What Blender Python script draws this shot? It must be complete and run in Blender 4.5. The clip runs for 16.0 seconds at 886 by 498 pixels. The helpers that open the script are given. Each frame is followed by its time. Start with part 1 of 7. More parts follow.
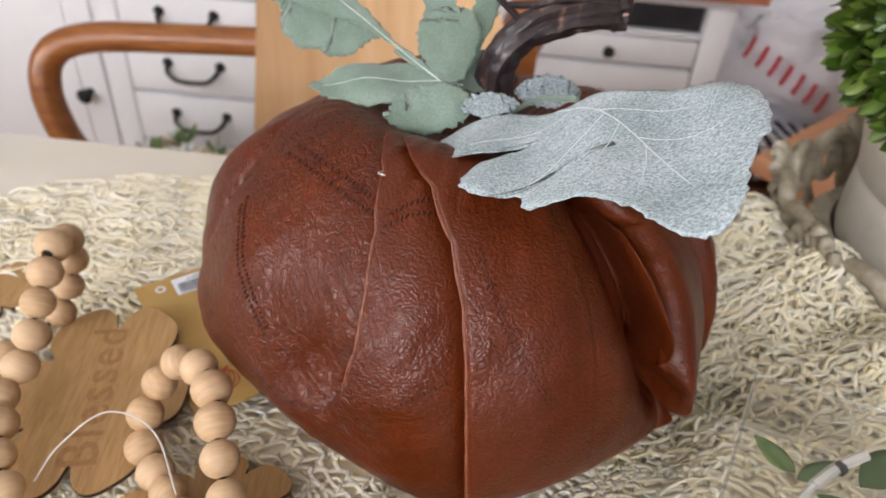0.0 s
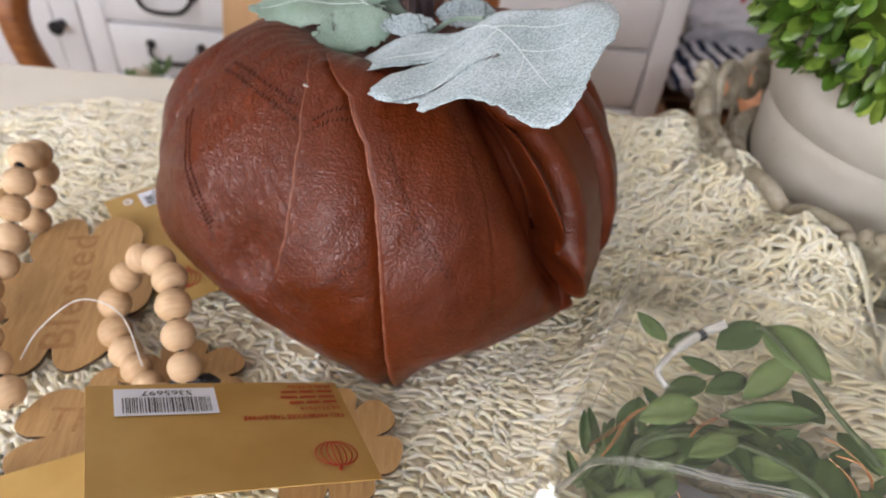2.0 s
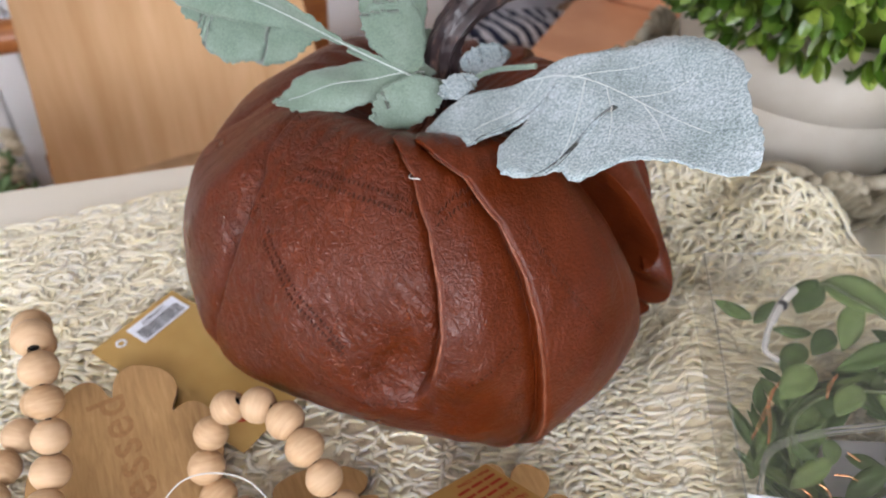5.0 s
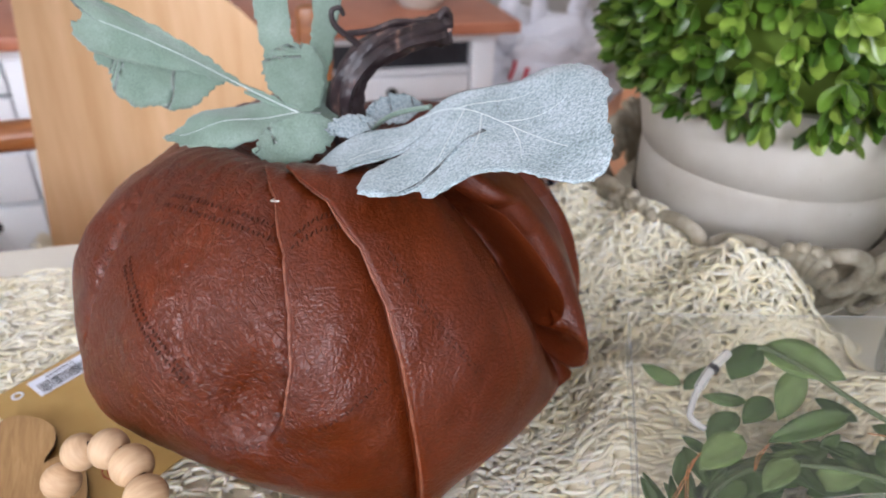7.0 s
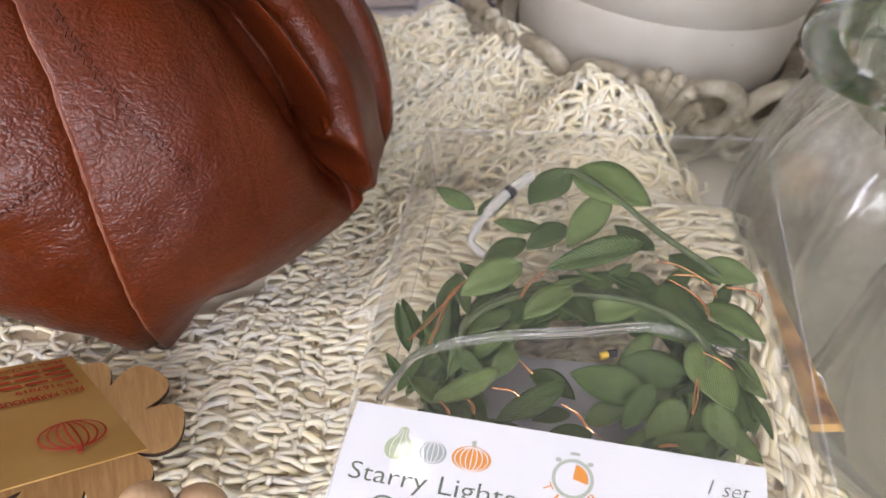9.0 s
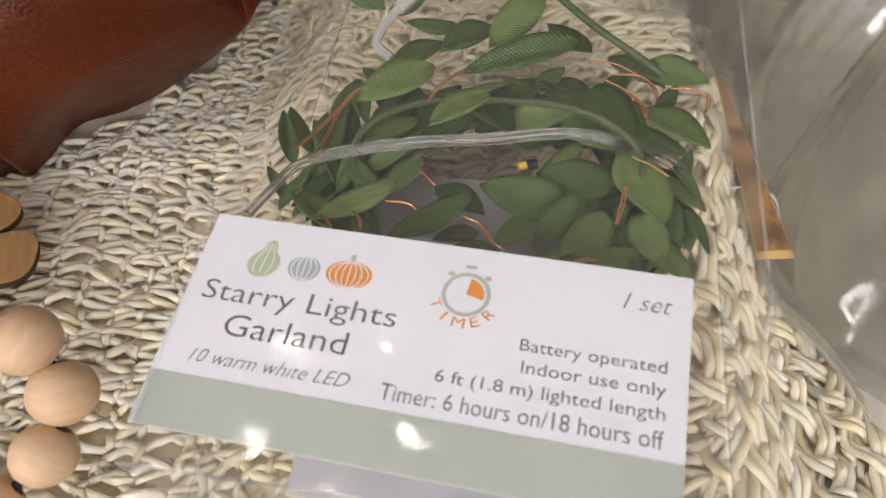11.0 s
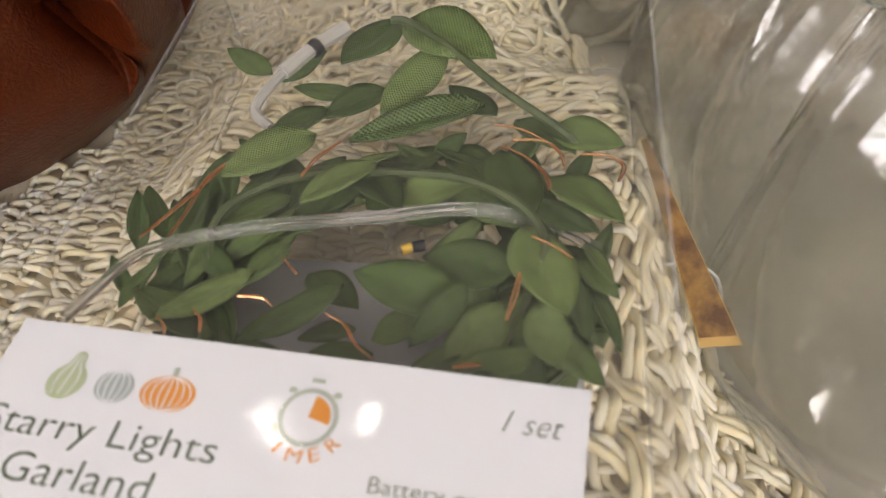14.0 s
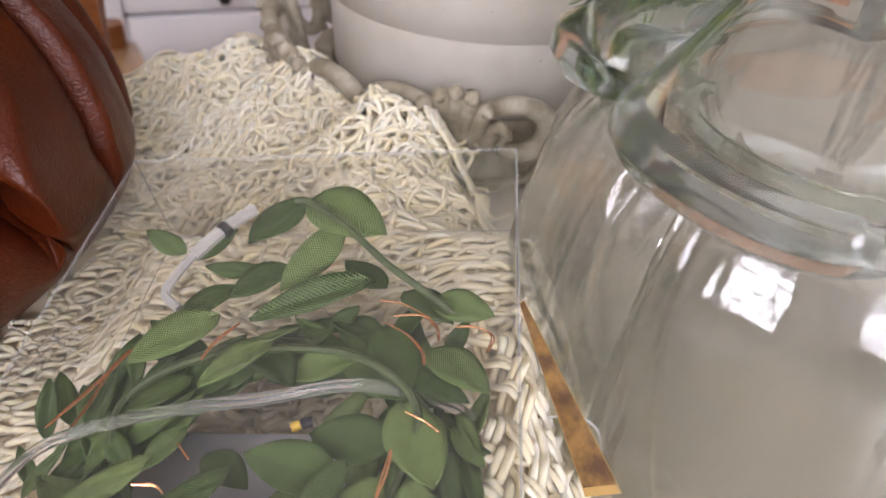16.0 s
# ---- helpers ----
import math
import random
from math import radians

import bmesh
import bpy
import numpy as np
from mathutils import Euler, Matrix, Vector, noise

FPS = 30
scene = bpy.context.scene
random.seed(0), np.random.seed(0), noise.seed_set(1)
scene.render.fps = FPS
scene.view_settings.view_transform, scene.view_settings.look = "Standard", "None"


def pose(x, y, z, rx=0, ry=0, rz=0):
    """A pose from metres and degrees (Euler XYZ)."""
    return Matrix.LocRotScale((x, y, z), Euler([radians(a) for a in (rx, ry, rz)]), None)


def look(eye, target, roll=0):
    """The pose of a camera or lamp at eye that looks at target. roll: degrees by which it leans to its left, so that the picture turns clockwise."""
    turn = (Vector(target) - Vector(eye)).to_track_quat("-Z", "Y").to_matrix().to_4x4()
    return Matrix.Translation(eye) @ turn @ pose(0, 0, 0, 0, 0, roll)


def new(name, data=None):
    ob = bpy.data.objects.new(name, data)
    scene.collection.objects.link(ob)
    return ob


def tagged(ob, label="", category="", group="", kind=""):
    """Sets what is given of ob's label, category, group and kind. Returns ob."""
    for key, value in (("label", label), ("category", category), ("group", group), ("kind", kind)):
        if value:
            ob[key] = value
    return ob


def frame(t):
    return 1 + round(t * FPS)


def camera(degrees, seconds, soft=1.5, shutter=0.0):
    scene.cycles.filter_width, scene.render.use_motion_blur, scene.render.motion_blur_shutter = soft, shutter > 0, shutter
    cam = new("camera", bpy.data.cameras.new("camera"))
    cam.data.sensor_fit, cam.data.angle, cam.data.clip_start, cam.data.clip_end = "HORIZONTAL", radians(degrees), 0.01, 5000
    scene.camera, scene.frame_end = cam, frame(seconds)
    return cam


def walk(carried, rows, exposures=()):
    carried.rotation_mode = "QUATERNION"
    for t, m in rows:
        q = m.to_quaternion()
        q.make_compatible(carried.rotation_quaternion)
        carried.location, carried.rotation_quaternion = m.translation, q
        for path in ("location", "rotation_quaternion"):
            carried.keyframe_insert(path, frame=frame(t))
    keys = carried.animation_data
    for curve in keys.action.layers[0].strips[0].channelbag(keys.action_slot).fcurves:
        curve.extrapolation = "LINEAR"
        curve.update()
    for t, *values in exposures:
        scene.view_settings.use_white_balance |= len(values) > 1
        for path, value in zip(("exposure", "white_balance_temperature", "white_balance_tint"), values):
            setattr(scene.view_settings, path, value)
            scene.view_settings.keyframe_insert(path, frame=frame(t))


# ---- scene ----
cam = camera(66.0, 16.0)
PATH = [
    (0, (0.039, 0.046, 0.259), (0.191, 1.641, -0.938), 5.0),
    (0.5, (0.049, 0.032, 0.266), (0.176, 1.602, -0.967), 5.0),
    (1, (0.049, 0.022, 0.269), (0.169, 1.567, -0.996), 5.0),
    (1.5, (0.055, 0.018, 0.275), (0.18, 1.538, -1.018), 4.8),
    (2, (0.064, 0.005, 0.274), (0.251, 1.478, -1.065), 5.5),
    (2.5, (0.029, 0.02, 0.27), (0.463, 1.471, -1.036), 7.5),
    (3, (-0.026, 0.041, 0.278), (0.583, 1.465, -0.987), 6.4),
    (3.2, (-0.036, 0.045, 0.284), (0.598, 1.456, -0.984), 5.4),
    (5.3, (-0.053, 0.066, 0.286), (0.681, 1.328, -1.081), 5.0),
    (5.5, (-0.051, 0.064, 0.284), (0.666, 1.307, -1.11), 4.8),
    (6, (-0.042, 0.049, 0.268), (0.65, 1.392, -1.043), 4.0),
    (6.5, (-0.018, 0.04, 0.257), (0.661, 1.514, -0.913), 2.8),
    (7, (0.004, 0.03, 0.251), (0.696, 1.592, -0.789), 2.4),
    (7.5, (0.031, 0.026, 0.248), (0.756, 1.592, -0.763), 2.9),
    (8, (0.053, 0.018, 0.242), (0.806, 1.524, -0.838), 4.0),
    (8.5, (0.07, 0.012, 0.224), (0.792, 1.429, -0.988), 5.3),
    (9, (0.087, 0.014, 0.209), (0.774, 1.357, -1.103), 6.1),
    (9.5, (0.098, 0.015, 0.197), (0.767, 1.278, -1.202), 7.0),
    (10, (0.101, 0.01, 0.188), (0.764, 1.198, -1.278), 7.8),
    (12.3, (0.136, 0.01, 0.159), (0.808, 1.081, -1.39), 9.4),
    (12.5, (0.138, 0.011, 0.158), (0.811, 1.091, -1.385), 9.3),
    (13, (0.142, 0.014, 0.152), (0.829, 1.126, -1.362), 9.0),
    (13.5, (0.143, 0.017, 0.152), (0.843, 1.17, -1.325), 8.2),
    (14, (0.15, 0.019, 0.158), (0.871, 1.245, -1.248), 6.9),
    (14.5, (0.154, 0.022, 0.162), (0.893, 1.313, -1.175), 6.0),
    (15, (0.156, 0.019, 0.168), (0.948, 1.356, -1.092), 6.0),
    (15.5, (0.16, 0.015, 0.177), (0.969, 1.369, -1.053), 5.4),
    (16, (0.168, 0.009, 0.184), (1.022, 1.381, -0.994), 5.1),
]
# the phone's own exposure and white balance
EXPOSURES = [(0.0, -0.09, 6500, 14), (3.0, 0.02, 6300, 15), (5.5, -0.02, 6150, 15), (7.5, 0.12, 5900, 16), (8.5, 0.20, 6250, 18), (9.5, -0.07, 6200, 19), (10.0, -0.14, 6300, 19), (12.5, -0.38, 6850, 14), (13.5, -0.38, 6900, 15), (14.5, -0.15, 6950, 18), (15.5, 0.06, 6350, 22), (16.0, 0.02, 6300, 22)]
walk(cam, [(t, look(eye, target, roll)) for t, eye, target, roll in PATH], EXPOSURES)
cam.data.dof.use_dof = True
cam.data.dof.focus_distance = 0.19
cam.data.dof.aperture_fstop = 15.5

# ---- world and light ----
world = bpy.data.worlds.new("sky")
scene.world = world
world.use_nodes = True
wn = world.node_tree
sky = wn.nodes.new("ShaderNodeTexSky")
sky.sky_type = "NISHITA"
sky.sun_disc = False
sky.sun_elevation = radians(40)
sky.sun_rotation = radians(-110)
wn.nodes["Background"].inputs["Strength"].default_value = 0.12
wn.links.new(sky.outputs["Color"], wn.nodes["Background"].inputs["Color"])


def area_lamp(name, eye, target, sx, sy, watts, colour):
    data = bpy.data.lights.new(name, "AREA")
    data.shape, data.size, data.size_y, data.energy, data.color = "RECTANGLE", sx, sy, watts, colour
    ob = new(name, data)
    ob.matrix_world = look(eye, target)
    return ob


# daylight standing in the two window openings
area_lamp("window_daylight", (-2.28, -0.38, 0.85), (-1.2, -0.38, 0.85), 0.90, 1.10, 92.0, (0.96, 0.98, 1.0))
area_lamp("window_daylight", (-0.8, -2.98, 1.30), (-0.8, -1.6, 1.30), 2.4, 1.1, 168.0, (0.97, 0.98, 1.0))
sun = bpy.data.lights.new("sun", "SUN")
sun.energy, sun.angle, sun.color = 2.0, radians(0.5), (1.0, 0.95, 0.87)
sun_ob = new("sun", sun)
sun_ob.matrix_world = look((-6.0, -2.2, 6.0), (0, 0, 0.5))


# ---- materials ----
class Mat:
    """A node material with a few shorthand steps."""

    def __init__(self, name, colour, rough=0.5, metal=0.0, spec=0.5):
        self.m = bpy.data.materials.new(name)
        self.m.use_nodes = True
        self.t = self.m.node_tree
        self.b = self.t.nodes["Principled BSDF"]
        self.put("Base Color", (*colour, 1))
        self.put("Roughness", rough)
        self.put("Metallic", metal)
        self.put("Specular IOR Level", spec)
        self.co = self.t.nodes.new("ShaderNodeTexCoord").outputs["Object"]
        self.normal = None

    def put(self, key, value):
        self.b.inputs[key].default_value = value

    def mapped(self, scale=(1, 1, 1), rot=(0, 0, 0), source=None):
        n = self.t.nodes.new("ShaderNodeMapping")
        n.inputs["Scale"].default_value = scale
        n.inputs["Rotation"].default_value = rot
        self.t.links.new(source or self.co, n.inputs["Vector"])
        return n.outputs["Vector"]

    def noise(self, scale, detail=3.0, rough=0.55, vec=None, distortion=0.0):
        n = self.t.nodes.new("ShaderNodeTexNoise")
        n.inputs["Scale"].default_value = scale
        n.inputs["Detail"].default_value = detail
        n.inputs["Roughness"].default_value = rough
        n.inputs["Distortion"].default_value = distortion
        self.t.links.new(vec or self.co, n.inputs["Vector"])
        return n.outputs["Fac"]

    def voronoi(self, scale, feature="DISTANCE_TO_EDGE", vec=None):
        n = self.t.nodes.new("ShaderNodeTexVoronoi")
        n.feature = feature
        n.inputs["Scale"].default_value = scale
        self.t.links.new(vec or self.co, n.inputs["Vector"])
        return n.outputs["Distance"]

    def wave(self, scale, distortion=2.0, vec=None, detail=2.0):
        n = self.t.nodes.new("ShaderNodeTexWave")
        n.inputs["Scale"].default_value = scale
        n.inputs["Distortion"].default_value = distortion
        n.inputs["Detail"].default_value = detail
        self.t.links.new(vec or self.co, n.inputs["Vector"])
        return n.outputs["Fac"]

    def random(self, island=False):
        if island:
            return self.t.nodes.new("ShaderNodeNewGeometry").outputs["Random Per Island"]
        return self.t.nodes.new("ShaderNodeObjectInfo").outputs["Random"]

    def ramp(self, fac, stops):
        n = self.t.nodes.new("ShaderNodeValToRGB")
        e = n.color_ramp.elements
        while len(e) < len(stops):
            e.new(0.5)
        for k, (p, c) in zip(e, stops):
            k.position = p
            k.color = (*c, 1) if len(c) == 3 else c
        self.t.links.new(fac, n.inputs["Fac"])
        return n.outputs["Color"]

    def mix(self, fac, a, b, mode="MIX"):
        n = self.t.nodes.new("ShaderNodeMix")
        n.data_type, n.blend_type = "RGBA", mode
        if isinstance(fac, float):
            n.inputs[0].default_value = fac
        else:
            self.t.links.new(fac, n.inputs[0])
        for slot, v in ((6, a), (7, b)):
            if isinstance(v, tuple):
                n.inputs[slot].default_value = (*v, 1)
            else:
                self.t.links.new(v, n.inputs[slot])
        return n.outputs[2]

    def colour(self, socket):
        self.t.links.new(socket, self.b.inputs["Base Color"])
        return self

    def drive(self, key, socket):
        self.t.links.new(socket, self.b.inputs[key])
        return self

    def bump(self, fac, strength=0.3, distance=0.001, invert=False):
        n = self.t.nodes.new("ShaderNodeBump")
        n.invert = invert
        n.inputs["Strength"].default_value = strength
        n.inputs["Distance"].default_value = distance
        self.t.links.new(fac, n.inputs["Height"])
        if self.normal:
            self.t.links.new(self.normal, n.inputs["Normal"])
        self.normal = n.outputs["Normal"]
        self.t.links.new(self.normal, self.b.inputs["Normal"])
        return self


def speckled(name, a, b, rough, scale, metal=0.0, spec=0.5, bump=0.0, fine=8.0):
    """Two tones in soft patches, with finer relief."""
    m = Mat(name, a, rough, metal, spec)
    m.colour(m.ramp(m.noise(scale, 4), [(0.35, a), (0.68, b)]))
    if bump:
        m.bump(m.noise(scale * fine, 2), bump, 0.0006)
    return m


leather = Mat("leather", (0.13, 0.027, 0.011), 0.4, 0, 0.33)
tone = leather.ramp(leather.noise(26, 5, 0.6), [(0.3, (0.074, 0.0118, 0.0018)), (0.55, (0.100, 0.0170, 0.0026)), (0.8, (0.126, 0.0228, 0.0038))])
fine = leather.ramp(leather.noise(900, 2), [(0.3, (0.78, 0.76, 0.74)), (0.75, (1.12, 1.1, 1.08))])
leather.colour(leather.mix(1.0, tone, fine, "MULTIPLY"))
axes = leather.t.nodes.new("ShaderNodeSeparateXYZ")
leather.t.links.new(leather.co, axes.inputs["Vector"])


def leather_side(start, end):
    """1 on the panels towards the window side, 0 beyond."""
    n = leather.t.nodes.new("ShaderNodeMapRange")
    n.inputs["From Min"].default_value, n.inputs["From Max"].default_value = end, start
    leather.t.links.new(axes.outputs["X"], n.inputs["Value"])
    return n.outputs["Result"]


coarse = leather_side(0.055, 0.105)
leather.drive("Roughness", leather.mix(coarse, leather.ramp(leather.noise(60, 3), [(0.3, (0.38, 0.38, 0.38)), (0.75, (0.48, 0.48, 0.48))]), leather.ramp(leather.noise(40, 3), [(0.3, (0.27, 0.27, 0.27)), (0.75, (0.37, 0.37, 0.37))])))
warp = leather.t.nodes.new("ShaderNodeVectorMath")
warp.operation = "MULTIPLY_ADD"
warp_noise = leather.t.nodes.new("ShaderNodeTexNoise")
warp_noise.inputs["Scale"].default_value = 170
leather.t.links.new(leather.co, warp_noise.inputs["Vector"])
leather.t.links.new(warp_noise.outputs["Color"], warp.inputs[0])
warp.inputs[1].default_value = (0.005, 0.005, 0.005)
leather.t.links.new(leather.co, warp.inputs[2])
pebble = leather.voronoi(820, "F1", leather.mapped((0.85, 0.85, 1.15), (0.5, 0.3, 0.4), warp.outputs["Vector"]))
leather.bump(pebble, 0.32, 0.0007, True)
leather.bump(leather.mix(coarse, leather.mix(0.7, leather.noise(330, 3, 0.55), (0.5, 0.5, 0.5)), leather.noise(330, 3, 0.55)), 0.28, 0.0010)
leather.bump(leather.noise(70, 3, 0.5), 0.10, 0.0022)


def along(m, ways, scales):
    """The place measured along three ways of one's own, each at its own scale."""
    join = m.t.nodes.new("ShaderNodeCombineXYZ")
    for key, way, k in zip("XYZ", ways, scales):
        dot = m.t.nodes.new("ShaderNodeVectorMath")
        dot.operation = "DOT_PRODUCT"
        dot.inputs[1].default_value = Vector(way).normalized() * k
        m.t.links.new(m.co, dot.inputs[0])
        m.t.links.new(dot.outputs["Value"], join.inputs[key])
    return join.outputs["Vector"]


# the worn panel is crazed with long fine creases that run down and to the right
worn = leather.ramp(leather.noise(16, 3), [(0.36, (0.15, 0.15, 0.15)), (0.60, (1, 1, 1))])
wear = leather.mix(1.0, leather_side(0.020, 0.045), worn, "MULTIPLY")
run = along(leather, ((0.46, -0.55, -0.75), (0.45, -0.53, 0.70), (0.76, 0.64, 0.0)), (0.28, 1.0, 0.6))
crease = leather.ramp(leather.noise(210, 4, 0.6, run, 1.2), [(0.44, (1, 1, 1)), (0.50, (0, 0, 0)), (0.56, (1, 1, 1))])
leather.bump(leather.mix(wear, (1.0, 1.0, 1.0), crease), 0.60, 0.0008)
crazed = leather.ramp(leather.voronoi(300, "DISTANCE_TO_EDGE", leather.mapped((0.5, 0.9, 1.1), (0.6, 0.5, 0.9), warp.outputs["Vector"])), [(0.0, (0, 0, 0)), (0.12, (1, 1, 1))])
leather.bump(leather.mix(wear, (1.0, 1.0, 1.0), crazed), 0.36, 0.0006)
# slack wrinkles that lie level across the middle panel
level = along(leather, ((1.0, 0.1, 0.1), (0.0, 0.3, 1.0), (0.1, 1.0, -0.3)), (0.22, 1.0, 0.5))
leather.bump(leather.mix(leather_side(0.070, 0.090), (0.5, 0.5, 0.5), leather.noise(190, 3, 0.5, level, 0.8)), 0.24, 0.0010)
# paler leather for the pleat ridges: the highlight along them is painted in
highlight_edge = speckled("pleat_highlight_leather", (0.15, 0.042, 0.018), (0.24, 0.082, 0.042), 0.38, 420, spec=0.45, bump=0.35)
stitch_mat = Mat("stitch", (0.045, 0.0095, 0.0032), 0.6, 0, 0.2)

velvet = Mat("velvet_leaf", (0.42, 0.50, 0.48), 0.95, 0, 0.15)
velvet.put("Sheen Weight", 0.25)
velvet.put("Sheen Roughness", 0.4)
v1 = velvet.ramp(velvet.noise(45, 4), [(0.3, (0.265, 0.325, 0.335)), (0.7, (0.42, 0.48, 0.51))])
v2 = velvet.ramp(velvet.noise(1000, 4, 0.75), [(0.36, (0.50, 0.56, 0.55)), (0.64, (1.50, 1.47, 1.48))])
velvet.colour(velvet.mix(1.0, v1, v2, "MULTIPLY"))
velvet.bump(velvet.noise(1300, 2), 0.5, 0.0006)
velvet_green = Mat("velvet_leaf_green", (0.25, 0.33, 0.25), 0.95, 0, 0.15)
velvet_green.put("Sheen Weight", 0.3)
g1 = velvet_green.ramp(velvet_green.noise(38, 4), [(0.3, (0.125, 0.185, 0.14)), (0.72, (0.245, 0.315, 0.27))])
g2 = velvet_green.ramp(velvet_green.noise(1400, 3, 0.7), [(0.35, (0.75, 0.76, 0.74)), (0.7, (1.18, 1.18, 1.16))])
velvet_green.colour(velvet_green.mix(1.0, g1, g2, "MULTIPLY"))
velvet_green.bump(velvet_green.noise(1200, 2), 0.5, 0.0006)
olive_back = speckled("leaf_underside", (0.20, 0.25, 0.12), (0.30, 0.35, 0.20), 0.9, 60, spec=0.15, bump=0.2)
vein_mat = speckled("leaf_vein", (0.54, 0.60, 0.59), (0.66, 0.71, 0.70), 0.9, 200, spec=0.15, bump=0.2)

stem_mat = Mat("painted_stem", (0.03, 0.02, 0.024), 0.36)
stem_mat.colour(stem_mat.ramp(stem_mat.noise(130, 5, 0.6, stem_mat.mapped((1, 1, 0.35))), [(0.35, (0.014, 0.009, 0.011)), (0.58, (0.038, 0.025, 0.026)), (0.68, (0.22, 0.13, 0.10))]))
stem_mat.bump(stem_mat.noise(260, 3), 0.4, 0.001)
stem_cut = speckled("stem_cut", (0.30, 0.16, 0.12), (0.48, 0.30, 0.24), 0.7, 220, bump=0.4)

bead_wood = Mat("bead_wood", (0.62, 0.41, 0.23), 0.55)
grain = bead_wood.ramp(bead_wood.noise(120, 4, 0.6, bead_wood.mapped((1, 1, 6), (0.6, 0.3, 0))), [(0.3, (0.42, 0.262, 0.135)), (0.7, (0.55, 0.375, 0.22))])
bead_wood.colour(bead_wood.mix(bead_wood.random(), grain, bead_wood.mix(0.5, grain, (0.62, 0.45, 0.29))))
bead_wood.bump(bead_wood.noise(700, 3, 0.6, bead_wood.mapped((1, 1, 5), (0.6, 0.3, 0))), 0.25, 0.0004)
# near-black for the shallow bead holes: the shade inside them as colour
hole_shade = Mat("bead_hole_shade", (0.012, 0.008, 0.006), 0.8)
ply = Mat("plywood_face", (0.55, 0.33, 0.15), 0.5)
ply.colour(ply.ramp(ply.noise(60, 5, 0.65, ply.mapped((9, 1, 1), (0, 0, 0.35)), 0.6), [(0.3, (0.30, 0.165, 0.060)), (0.55, (0.40, 0.235, 0.095)), (0.75, (0.47, 0.30, 0.14))]))
ply.bump(ply.noise(300, 3, 0.6, ply.mapped((8, 1, 1), (0, 0, 0.35))), 0.2, 0.0003)
burnt = speckled("burnt_edge", (0.028, 0.014, 0.008), (0.07, 0.035, 0.016), 0.7, 250, bump=0.3)
engraved = speckled("engraved_letters", (0.27, 0.135, 0.05), (0.36, 0.19, 0.075), 0.7, 500)
gold_card = speckled("gold_card", (0.46, 0.28, 0.080), (0.52, 0.335, 0.11), 0.38, 40, metal=0.15, bump=0.05)
red_ink = Mat("red_ink", (0.36, 0.035, 0.012), 0.5)
white_paper = speckled("white_paper", (0.74, 0.775, 0.86), (0.77, 0.80, 0.88), 0.45, 80)
black_ink = Mat("black_ink", (0.015, 0.015, 0.016), 0.5)
brown_card = speckled("brown_card", (0.085, 0.034, 0.007), (0.34, 0.185, 0.042), 0.42, 150, bump=0.2)
nylon = Mat("nylon_thread", (0.75, 0.75, 0.73), 0.35)
nylon.put("Alpha", 0.6)
black_cord = speckled("black_cord", (0.012, 0.012, 0.016), (0.035, 0.035, 0.04), 0.7, 900, bump=0.5)

yarn = Mat("cream_yarn", (0.80, 0.74, 0.60), 1.0, 0, 0.0)
ya = yarn.ramp(yarn.random(True), [(0.0, (0.92, 0.818, 0.59)), (0.6, (0.945, 0.862, 0.66)), (1.0, (0.96, 0.90, 0.74))])
yb = yarn.ramp(yarn.noise(14, 3), [(0.35, (0.94, 0.92, 0.87)), (0.65, (1.0, 1.0, 1.0))])
yarn.colour(yarn.mix(1.0, ya, yb, "MULTIPLY"))
yarn.put("Subsurface Weight", 0.5)
yarn.put("Subsurface Radius", (1.0, 0.85, 0.6))
yarn.put("Subsurface Scale", 0.003)
yarn.bump(yarn.noise(1600, 3, 0.6, yarn.mapped((1, 0.4, 1), (0, 0, 0.5))), 0.5, 0.0007)
yarn_sheet = speckled("yarn_sheet", (0.91, 0.81, 0.60), (0.93, 0.85, 0.66), 0.9, 90, spec=0.2, bump=0.6)

table_paint = Mat("table_paint", (0.78, 0.74, 0.64), 0.38)
table_paint.colour(table_paint.ramp(table_paint.noise(7, 5), [(0.3, (0.74, 0.69, 0.58)), (0.7, (0.82, 0.78, 0.70))]))
table_paint.bump(table_paint.noise(120, 3, 0.6, table_paint.mapped((0.2, 1, 1))), 0.12, 0.0006)
pot_white = Mat("chalky_white_pot", (0.76, 0.73, 0.68), 0.75)
pot_white.colour(pot_white.mix(pot_white.ramp(pot_white.noise(300, 2), [(0.73, (0, 0, 0)), (0.76, (1, 1, 1))]), pot_white.ramp(pot_white.noise(22, 5), [(0.3, (0.58, 0.535, 0.455)), (0.7, (0.68, 0.645, 0.58))]), (0.45, 0.38, 0.30)))
pot_white.bump(pot_white.noise(150, 4), 0.2, 0.001)
plaster = Mat("aged_plaster", (0.50, 0.46, 0.37), 0.8)
plaster.colour(plaster.ramp(plaster.noise(70, 5, 0.6), [(0.3, (0.22, 0.185, 0.125)), (0.5, (0.355, 0.315, 0.235)), (0.72, (0.52, 0.48, 0.40))]))
plaster.bump(plaster.noise(350, 3), 0.4, 0.001)


def leaf_green(name, a, b, c, rough, scale, island=False):
    m = Mat(name, a, rough, 0, 0.5)
    base = m.ramp(m.random(island), [(0.0, a), (0.5, b), (1.0, c)])
    m.colour(m.mix(1.0, base, m.ramp(m.noise(scale, 3), [(0.3, (0.8, 0.8, 0.75)), (0.7, (1.12, 1.12, 1.1))]), "MULTIPLY"))
    return m


